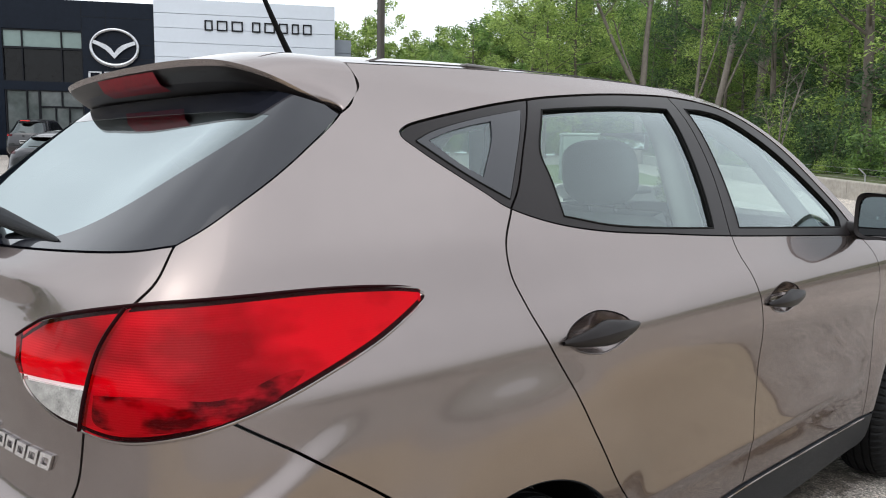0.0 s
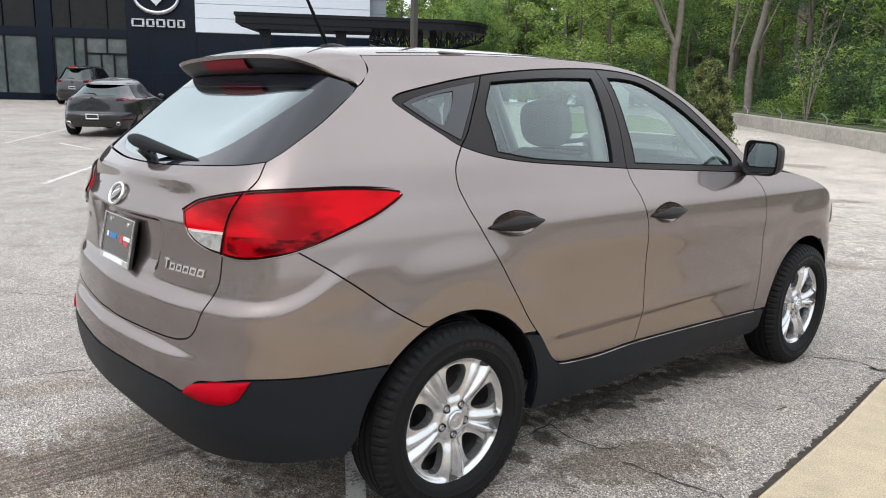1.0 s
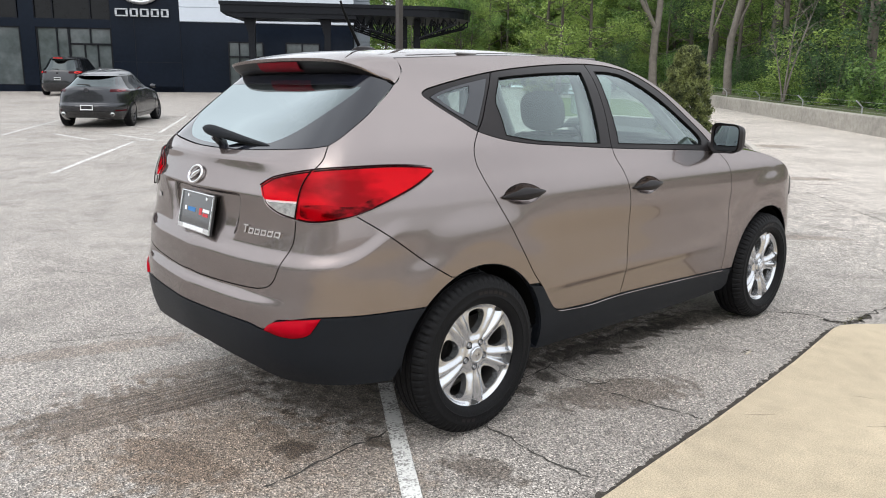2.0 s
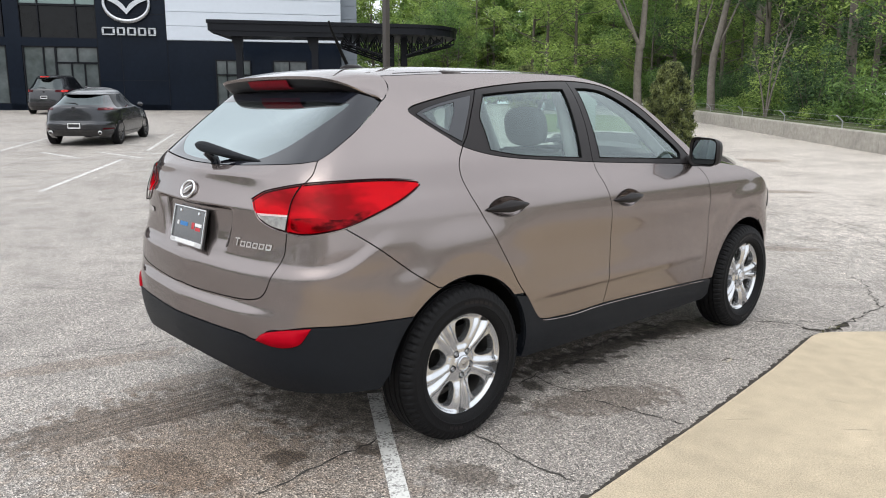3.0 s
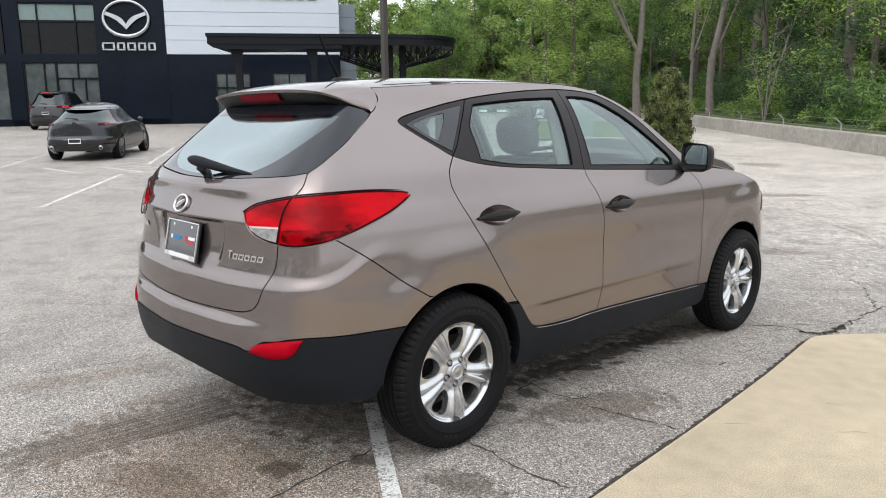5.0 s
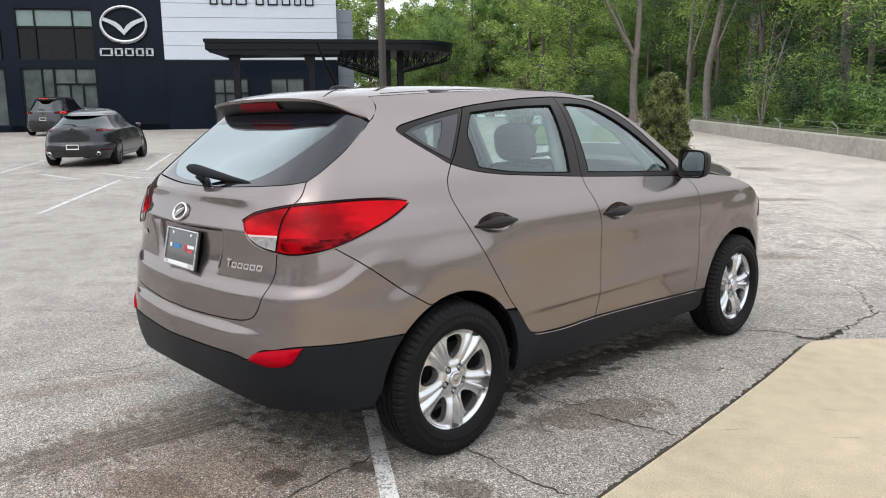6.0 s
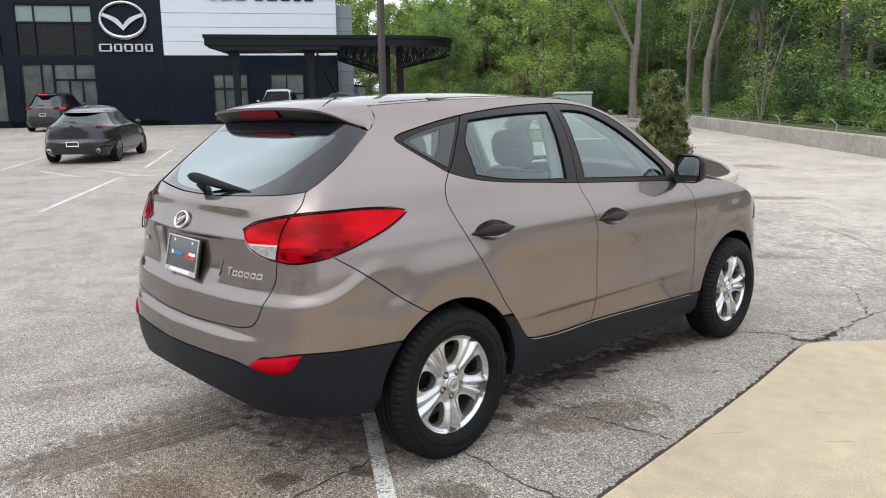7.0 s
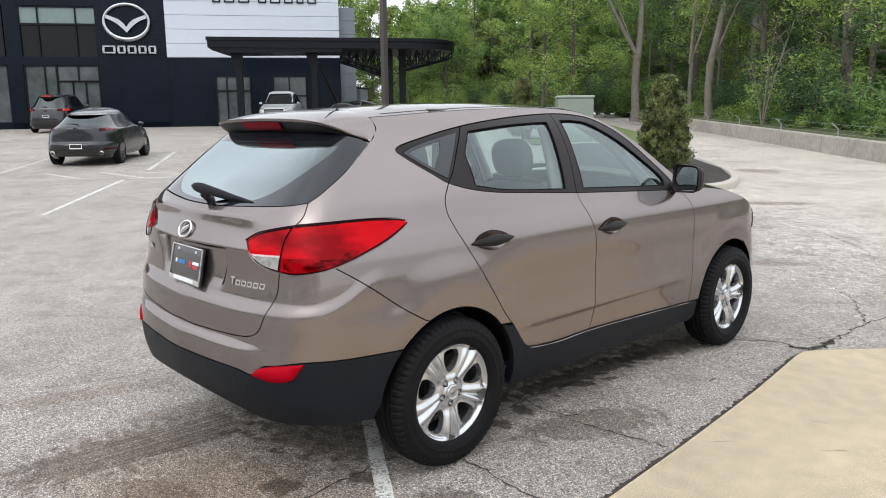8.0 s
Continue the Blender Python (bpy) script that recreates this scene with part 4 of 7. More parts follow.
# low growth leans on the back of the wall
low_growth = [make_shrub(36, 1.0, 1.7, LEAF_A, "low leafy growth along the retaining wall"), make_shrub(37, 0.8, 1.9, LEAF_B, "low leafy growth along the retaining wall")]
verge = random.Random(39)
put_copies(low_growth, [along(a + verge.uniform(-0.4, 0.4), 1.9 + verge.uniform(-0.3, 0.4)) for a in np.arange(14, 50, 1.15)], 0.5, 0.85, 40, 0.38)


def conifer(x, y, height, wide, seed, label):
    """A clipped conifer: a stem, short branches and dense tufts in a bumpy column."""
    r = random.Random(seed)
    t = thing("conifer", label, "conifer", "clipped conifers", m=Matrix.Translation(on_ground(x, y, 0.12)))
    part("trunk", Build().tube([(0, 0, -0.1), (0.03, 0, height * 0.5), (0, 0, height * 0.95)], [0.06, 0.04, 0.01], 8), BARK, t, smooth=60)
    centres, spreads, counts = [], [], []
    for k in range(250):
        f = (k + r.random()) / 250
        tier = 0.90 + 0.08 * math.sin(30 * f + seed) + r.uniform(-0.17, 0.12)
        w = wide * 0.5 * (1.02 - f ** 1.9 * 0.62) * tier * (1 if f < 0.86 else math.sqrt(max(1 - ((f - 0.86) / 0.15) ** 2, 0.02))) * (0.8 + 0.2 * min(f / 0.1, 1))
        a = k * 2.39996 + r.uniform(-0.3, 0.3)
        centres.append((math.cos(a) * w * 0.86, math.sin(a) * w * 0.86, height * (0.03 + 0.94 * f)))
        q = 0.085 * wide * r.uniform(0.6, 1.5)
        spreads.append((q, q, q)), counts.append(135)
    for k in range(60):
        f = k / 60
        centres.append((0, 0, height * (0.05 + 0.85 * f))), spreads.append((wide * 0.36 * (1.05 - 0.7 * f), wide * 0.36 * (1.05 - 0.7 * f), 0.1)), counts.append(90)
    part("crown", quads_mesh("crown", leaf_cloud(centres, spreads, counts, 0.060, seed, 1.3), NEEDLE), None, t)


conifer(-5.9, 13.05, 2.08, 1.28, 41, "dense olive clipped conifer in the mulch bed")
conifer(-16.7, 20.5, 2.3, 1.3, 42, "dense clipped conifer farther along the verge")


# ---- the car's skin: one smooth surface, (s, z) -> point ----
def curve(*pts):
    """A smooth curve through (x, y) pairs, flat beyond its ends."""
    xs, ys = [p[0] for p in pts], [p[1] for p in pts]
    n = len(xs)
    d = [(ys[i + 1] - ys[i]) / (xs[i + 1] - xs[i]) for i in range(n - 1)]
    m = [d[0]] + [0.0 if d[i - 1] * d[i] <= 0 else 2 * d[i - 1] * d[i] / (d[i - 1] + d[i]) for i in range(1, n - 1)] + [d[-1]]

    def f(x):
        if x <= xs[0]:
            return ys[0]
        if x >= xs[-1]:
            return ys[-1]
        i = 0
        while x > xs[i + 1]:
            i += 1
        h = xs[i + 1] - xs[i]
        t = (x - xs[i]) / h
        return ((2 * t ** 3 - 3 * t * t + 1) * ys[i] + (t ** 3 - 2 * t * t + t) * h * m[i]
                + (3 * t * t - 2 * t ** 3) * ys[i + 1] + (t ** 3 - t * t) * h * m[i + 1])
    return f


Y0 = -0.18   # where the rear corner begins
CN = 2.75    # how square the rear corner is
YF = 2.75    # where the front corner begins
section = curve((0.2, 0.80), (0.30, 0.855), (0.42, 0.878), (0.52, 0.8825), (0.62, 0.8842), (0.70, 0.8860), (0.80, 0.8900), (0.94, 0.9055), (1.02, 0.903), (1.08, 0.888),
                (1.14, 0.858), (1.25, 0.808), (1.36, 0.745), (1.46, 0.675), (1.54, 0.607), (1.60, 0.540), (1.66, 0.46))
rear_line = curve((0.2, -0.76), (0.30, -0.845), (0.40, -0.885), (0.55, -0.912), (0.645, -0.909), (0.671, -0.902), (0.693, -0.873), (0.78, -0.872), (0.822, -0.869), (0.868, -0.840),
                  (0.95, -0.836), (1.065, -0.847), (1.09, -0.833), (1.12, -0.814), (1.15, -0.800), (1.175, -0.794), (1.193, -0.790), (1.207, -0.766), (1.25, -0.70), (1.35, -0.590), (1.42, -0.505), (1.50, -0.400), (1.56, -0.32), (1.63, -0.22))
front_line = curve((0.2, 3.38), (0.35, 3.50), (0.6, 3.56), (0.75, 3.52), (0.845, 3.43), (0.95, 3.25), (1.034, 3.067), (1.12, 2.85))
taper_low = curve((-0.9, 0.955), (-0.3, 0.985), (0.2, 1.0), (2.0, 1.0), (2.7, 0.995), (3.5, 0.93))
taper_high = curve((-0.9, 0.865), (-0.3, 0.90), (0.1, 0.945), (0.7, 0.985), (1.3, 1.0), (1.9, 0.985), (2.4, 0.95))
blend_up = curve((1.05, 0.0), (1.16, 0.35), (1.40, 1.0))


def soft(f, a, b, h, step=0.004):
    """The curve f between a and b with its corners rounded over the width h."""
    n = int(round((b - a) / step)) + 1
    raw = np.array([f(a + i * step) for i in range(n)])
    k = np.hanning(2 * int(h / step) + 3)
    pad = len(k) // 2
    ext = np.concatenate([raw[:1] + (np.arange(-pad, 0) * (raw[1] - raw[0])), raw, raw[-1:] + np.arange(1, pad + 1) * (raw[-1] - raw[-2])])
    table = np.convolve(ext, k / k.sum(), "valid").tolist()

    def g(x):
        t = min(max((x - a) / step, 0.0), n - 1.001)
        i = int(t)
        return table[i] + (table[i + 1] - table[i]) * (t - i)
    return g


square = soft(curve((0.2, 3.4), (0.35, 4.0), (0.47, 4.8), (0.66, 4.8), (0.80, 5.1), (0.90, 5.3), (1.04, 5.1), (1.11, 5.4), (1.20, 6.3), (1.3, 6.1), (1.6, 6.0)), 0.18, 1.66, 0.05)
section = soft(soft(section, 0.18, 1.68, 0.020), 0.18, 1.68, 0.020)
bow = soft(curve((0.2, 0.08), (0.6, 0.10), (0.8, 0.10), (0.95, 0.13), (1.1, 0.14), (1.25, 0.06), (1.6, 0.0)), 0.18, 1.66, 0.08)   # the tail draws forward towards its corners
rear_plain = soft(soft(rear_line, 0.18, 1.66, 0.11), 0.18, 1.66, 0.08)
rear_line = soft(rear_line, 0.18, 1.66, 0.012)
taper_low, taper_high = soft(taper_low, -0.95, 3.6, 0.25, 0.01), soft(taper_high, -0.95, 3.6, 0.25, 0.01)
blend_up = soft(blend_up, 0.9, 1.7, 0.06)


ARCHES = ((0.004, 0.352, 0.400), (2.615, 0.352, 0.408))   # y, z, radius of the wheel openings


def flare(y, z):
    """The wings swell to a ridge round each wheel and turn in from it to the lip."""
    f = 0.0
    for cy, cz, r in ARCHES:
        far_ = math.hypot(y - cy, z - cz)
        d = far_ - r
        if d > 0.25:
            continue
        up = min(max((z - cz) / max(far_, 0.01), 0.0), 1.0)
        w = 0.012 + 0.085 * up * up
        out_ = (0.011 if cy < 1 else 0.016) * (1 - ease((d - w + 0.004) / 0.17)) * (0.35 + 0.65 * up)
        t = max(w - d + 0.004, 0.0)
        out_ *= ease((y + 0.62) / 0.30)
        f += out_ - 0.10 * ease((y + 0.62) / 0.30) * (math.sqrt(t * t + 0.006 ** 2) - 0.006) * (0.35 + 0.65 * up)
    return f


def ease(t):
    t = min(max(t, 0.0), 1.0)
    return t * t * (3 - 2 * t)


# the rear haunch is fullest low, over the wheel, and leans in above it
haunch = soft(curve((0.40, 0.0), (0.55, 0.008), (0.66, 0.013), (0.74, 0.011), (0.85, -0.006), (0.95, -0.022), (1.03, -0.030), (1.10, -0.025), (1.17, -0.010), (1.23, 0.0)), 0.18, 1.68, 0.06)


def half_width(y, z):
    b = blend_up(z)
    crease = 0.0050 * math.exp(-((z - 0.575) / (0.016 if z < 0.575 else 0.055)) ** 2) * ease((y - 0.36) / 0.25) * ease((2.1 - y) / 0.2)   # along the foot of the doors
    hip = haunch(z) * ease((0.60 - y) / 0.62) * ease((y + 0.86) / 0.50)
    return flare(y, z) + crease + hip + section(z) * (taper_low(y) * (1 - b) + taper_high(y) * b)


shoulder = curve((-0.9, 0.835), (-0.66, 0.845), (-0.58, 0.842), (-0.48, 0.848), (-0.40, 0.88), (-0.33, 0.93), (-0.27, 0.97))
shoulder = soft(shoulder, -1.0, -0.1, 0.14)   # the swage round the rear corner


def corner_length():
    run, last = 0.0, (0.89, 0.0)
    for i in range(1, 401):
        q = i / 400 * math.pi / 2
        p = (0.89 * max(math.cos(q), 0) ** (2 / CN), 0.66 * math.sin(q) ** (2 / CN))
        run += math.dist(p, last)
        last = p
    return run


LEN = corner_length()   # from the start of the rear corner to the middle of the tail
SQUARES = np.arange(2.6, 12.01, 0.1)


def corner_points():
    """The plan of the rear corner at even steps along it, one row for each squareness."""
    rows = []
    q = np.sin(np.linspace(0, math.pi / 2, 6001)) ** 4 * math.pi / 4
    q = np.concatenate([q, (math.pi / 2 - q[::-1])[1:]])
    for n in SQUARES:
        p = np.stack([0.89 * np.clip(np.cos(q), 0, 1) ** (2 / n), 0.66 * np.sin(q) ** (2 / n)], axis=1)
        run = np.concatenate([[0.0], np.cumsum(np.linalg.norm(np.diff(p, axis=0), axis=1))])
        even = np.linspace(0, run[-1], 601)
        rows.append(np.stack([np.interp(even, run, p[:, 0]) / 0.89, np.interp(even, run, p[:, 1]) / 0.66], axis=1).tolist())
    return rows


CORNER = corner_points()


def corner_at(d, n):
    """How far across and how far back the plan lies, both 0 to 1, at d (0 to 1) round the corner."""
    k, m = min(max(d, 0.0), 1.0) * 599.999, min(max((n - 2.6) / 0.1, 0.0), len(CORNER) - 1.001)
    i, j = int(k), int(m)
    k, m = k - i, m - j
    a, b, c, e = CORNER[j][i], CORNER[j][i + 1], CORNER[j + 1][i], CORNER[j + 1][i + 1]
    return [(a[t] * (1 - k) + b[t] * k) * (1 - m) + (c[t] * (1 - k) + e[t] * k) * m for t in (0, 1)]


def skin(s, z, out=0.0):
    """s >= 0: metres ahead of the rear corner along the side; s < 0: metres round the corner to the middle of the tail."""
    if out:
        return skin(s, z) + skin_normal(s, z) * out
    if s < -LEN:
        p = skin(-2 * LEN - s, z)
        return Vector((-p[0], p[1], p[2]))
    if s >= 0:
        y = Y0 + s
        w = half_width(y, z)
        if y > YF:
            k = min((y - YF) / (front_line(z) - YF), 1.0)
            w *= (1 - k ** 2.6) ** (1 / 2.4)
        return Vector((w, y, z))
    across, back_ = corner_at(-s / LEN, square(z))
    w = ease((s + 0.92) / 0.30)   # the bumper's ledge dies away round the corner
    y = Y0 + (rear_line(z) * (1 - w) + rear_plain(z) * w - Y0) * back_ * (1 - bow(z) * (math.sqrt(across * across + 0.01) - 0.1))
    x = half_width(y, z) * across
    k = 0.014 * ease((shoulder(s) - z) / 0.060 + 0.5) * ease((z - 0.48) / 0.30) * ease((-0.16 - s) / 0.26)
    x, y = x * (1 + k), Y0 + (y - Y0) * (1 + k)
    return Vector((x, y + plate_recess(x, z), z))


def plate_recess(x, z):
    """The hollow in the tailgate round the number plate."""
    return (0.012 + 0.14 * max(z - 0.88, 0)) * ease((0.36 + 0.30 * (z - 1.0) - x) / 0.05) * ease((z - 0.86) / 0.06) * ease((1.062 - z) / 0.016)


def skin_normal(s, z):
    e = 0.006
    a, b = skin(s - e, z), skin(s + e, z)
    c, d = skin(s, z - e), skin(s, z + e)
    return (b - a).cross(d - c).normalized()


# ---- car materials ----
def bowl_material(name, pale, deep, scale, cut):
    """Silvered plastic inside a lamp: fine level ribs, broken dark facets and dark reflections put into the colour."""
    m = mat(name, pale, 0.4)
    nodes, links = m.node_tree.nodes, m.node_tree.links
    b = nodes["Principled BSDF"]
    co = nodes.new("ShaderNodeTexCoord").outputs["Object"]
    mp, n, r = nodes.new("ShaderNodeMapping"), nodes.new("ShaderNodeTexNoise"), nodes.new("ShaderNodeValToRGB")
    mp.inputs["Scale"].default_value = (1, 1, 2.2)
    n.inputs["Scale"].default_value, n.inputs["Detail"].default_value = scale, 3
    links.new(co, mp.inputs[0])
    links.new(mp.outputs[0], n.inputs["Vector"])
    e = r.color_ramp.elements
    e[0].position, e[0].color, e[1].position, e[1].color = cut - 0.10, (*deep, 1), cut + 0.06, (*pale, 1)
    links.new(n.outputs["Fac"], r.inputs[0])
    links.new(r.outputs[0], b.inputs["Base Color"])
    w, bp = nodes.new("ShaderNodeTexWave"), nodes.new("ShaderNodeBump")
    w.bands_direction = "Z"
    w.inputs["Scale"].default_value, w.inputs["Distortion"].default_value = 85, 0.3
    links.new(co, w.inputs["Vector"])
    bp.inputs["Strength"].default_value, bp.inputs["Distance"].default_value = 0.08, 0.004
    links.new(w.outputs["Fac"], bp.inputs["Height"])
    links.new(bp.outputs[0], b.inputs["Normal"])
    return m


PAINT = mat("bronze_grey_metallic_paint", (0.246, 0.209, 0.200), 0.27, 0.92, vary=0.03, scale=2.0, coat=1.0)
PAINT.node_tree.nodes["Principled BSDF"].inputs["Specular Tint"].default_value = (0.30, 0.26, 0.25, 1)   # the flake darkens at grazing angles
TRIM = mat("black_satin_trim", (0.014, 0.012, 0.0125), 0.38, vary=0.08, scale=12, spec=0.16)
CLADDING = mat("grained_black_plastic", (0.0065, 0.0082, 0.0115), 0.48, vary=0.15, scale=6, bump=0.25, bump_scale=600, spec=0.20)
GLOSS_BLACK = mat("gloss_black", (0.012, 0.012, 0.013), 0.12, coat=0.6)
RUBBER = mat("tyre_rubber", (0.0055, 0.0055, 0.0062), 0.66, vary=0.25, scale=9, bump=0.3, bump_scale=120, spec=0.16)
SILVER = mat("silver_wheel_paint", (0.60, 0.61, 0.63), 0.26, 0.9, vary=0.03, scale=12, coat=0.4)
DARK_STEEL = mat("dark_brake_steel", (0.05, 0.048, 0.046), 0.55, 0.6, vary=0.3, scale=20)
CABIN = mat("cabin_cloth", (0.095, 0.097, 0.100), 0.9, vary=0.15, scale=15, bump=0.2, bump_scale=400)
CABIN_LIGHT = mat("cabin_pale_trim", (0.34, 0.34, 0.33), 0.8, vary=0.08, scale=8)
CABIN_DARK = mat("cabin_dark_plastic", (0.035, 0.036, 0.04), 0.6, vary=0.1, scale=10)
RED_LENS = glass_pane("red_lens", (0.78, 0.001, 0.030), 0.02, 1.20)
# the bowl's deep tone paints dark reflections inside the lamp
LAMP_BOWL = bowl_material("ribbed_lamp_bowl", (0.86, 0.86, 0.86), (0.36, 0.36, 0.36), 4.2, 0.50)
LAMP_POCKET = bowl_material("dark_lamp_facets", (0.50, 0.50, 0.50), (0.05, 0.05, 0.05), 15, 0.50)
RED_DARK = mat("dark_red_lens", (0.17, 0.001, 0.008), 0.35, coat=0.0, vary=0.3, scale=14, spec=0.05)
CLEAR_LENS = mat("clear_lens", (0.42, 0.42, 0.41), 0.15, 0.5, vary=0.6, scale=55, coat=1.0)
SIDE_GLASS = glass_pane("side_glass", (0.74, 0.86, 0.83), 0.01, 1.5, (0.04, 0.20, 0.09, 0.36))
REAR_GLASS = glass_pane("tinted_rear_glass", (0.10, 0.11, 0.115), 0.03, 1.5, (0.04, 0.17, 0.09, 0.47))
FRIT = mat("black_glass_border", (0.010, 0.011, 0.016), 0.04, spec=0.40, vary=0.08, scale=3, coat=0.30)
MIRROR = mat("mirror_glass", (0.85, 0.86, 0.87), 0.02, 1.0)
DOOR_MIRROR = mat("dimmed_mirror_glass", (0.30, 0.33, 0.35), 0.03, 1.0)
BLUE_INK = mat("blue_ink", (0.02, 0.16, 0.42), 0.5)
RED_INK = mat("red_ink", (0.50, 0.02, 0.03), 0.5)
WHITE_INK = mat("white_ink", (0.75, 0.75, 0.75), 0.5)
GREY_PLASTIC = mat("grey_plastic", (0.17, 0.165, 0.16), 0.6, vary=0.1, scale=20)
FRAME_BLACK = mat("satin_window_frame", (0.015, 0.0125, 0.013), 0.38, vary=0.10, scale=14, spec=0.18)
SEAL = mat("black_rubber_seal", (0.004, 0.004, 0.004), 0.6, spec=0.1)
LINER = mat("dark_arch_liner", (0.005, 0.005, 0.005), 0.9, vary=0.3, scale=12, spec=0.05)
REFLECTOR = mat("red_reflector", (0.36, 0.001, 0.010), 0.40, vary=0.12, scale=40, coat=0.0, spec=0.05)
LAMP_RIM = mat("dark_lamp_rim", (0.012, 0.001, 0.002), 0.45, coat=0.0, spec=0.06)
NUT_STEEL = mat("dull_nut_steel", (0.30, 0.30, 0.31), 0.3, 1.0)


# ---- the parked car: panels cut out of the skin ----
def spline(*pts, n=6):
    """A smooth run through the points, n steps to a span."""
    p = [Vector((a, b)) for a, b in pts]
    p = [p[0] * 2 - p[1]] + p + [p[-1] * 2 - p[-2]]
    res = []
    for i in range(1, len(p) - 2):
        for k in range(n):
            t = k / n
            res.append(0.5 * (2 * p[i] + (p[i + 1] - p[i - 1]) * t + (2 * p[i - 1] - 5 * p[i] + 4 * p[i + 1] - p[i + 2]) * t * t
                              + (3 * p[i] - p[i - 1] - 3 * p[i + 1] + p[i + 2]) * t ** 3))
    return [tuple(q) for q in res + [p[-2]]]


def joined(*runs):
    """Runs end to end as one closed outline, without doubled points."""
    res = []
    for run in runs:
        for q in run:
            if not res or math.dist(q, res[-1]) > 0.002:
                res.append(q)
    while math.dist(res[0], res[-1]) < 0.002:
        res.pop()
    return res


def finer(run, step=0.022):
    res = []
    for i, q in enumerate(run):
        r = run[(i + 1) % len(run)]
        k = max(1, int(math.dist(q, r) / step))
        res += [(q[0] + (r[0] - q[0]) * j / k, q[1] + (r[1] - q[1]) * j / k) for j in range(k)]
    return res


def area(run):
    return sum(a[0] * b[1] - b[0] * a[1] for a, b in zip(run, run[1:] + run[:1])) / 2


def inset(run, g):
    res, n = [], len(run)
    for i, q in enumerate(run):
        a, b = Vector(q) - Vector(run[i - 1]), Vector(run[(i + 1) % n]) - Vector(q)
        if a.length < 1e-7 or b.length < 1e-7:
            res.append(q)
            continue
        a.normalize(), b.normalize()
        na, nb = Vector((-a.y, a.x)), Vector((-b.y, b.x))
        m = na + nb
        if m.length < 0.3:
            res.append(q)
            continue
        m.normalize()
        res.append(tuple(Vector(q) + m * (g / max(m.dot(na), 0.4))))
    return res


def inside(points, run):
    """Which of the points lie in the outline, and how far they are from its edge."""
    if len(points) > 3000:
        bits = [inside(points[i:i + 3000], run) for i in range(0, len(points), 3000)]
        return np.concatenate([q[0] for q in bits]), np.concatenate([q[1] for q in bits])
    p, a = np.array(points), np.array(run)
    b = np.roll(a, -1, axis=0)
    x, y = p[:, :1], p[:, 1:]
    cross = (a[:, 1] > y) != (b[:, 1] > y)
    dy = np.where(b[:, 1] == a[:, 1], 1e-9, b[:, 1] - a[:, 1])
    hit = cross & (x < (b[:, 0] - a[:, 0]) * (y - a[:, 1]) / dy + a[:, 0])
    d = b - a
    t = np.clip(((p[:, None] - a) * d).sum(-1) / np.maximum((d * d).sum(-1), 1e-12), 0, 1)
    dist = np.sqrt((((a + t[..., None] * d) - p[:, None]) ** 2).sum(-1)).min(1)
    return hit.sum(1) % 2 == 1, dist


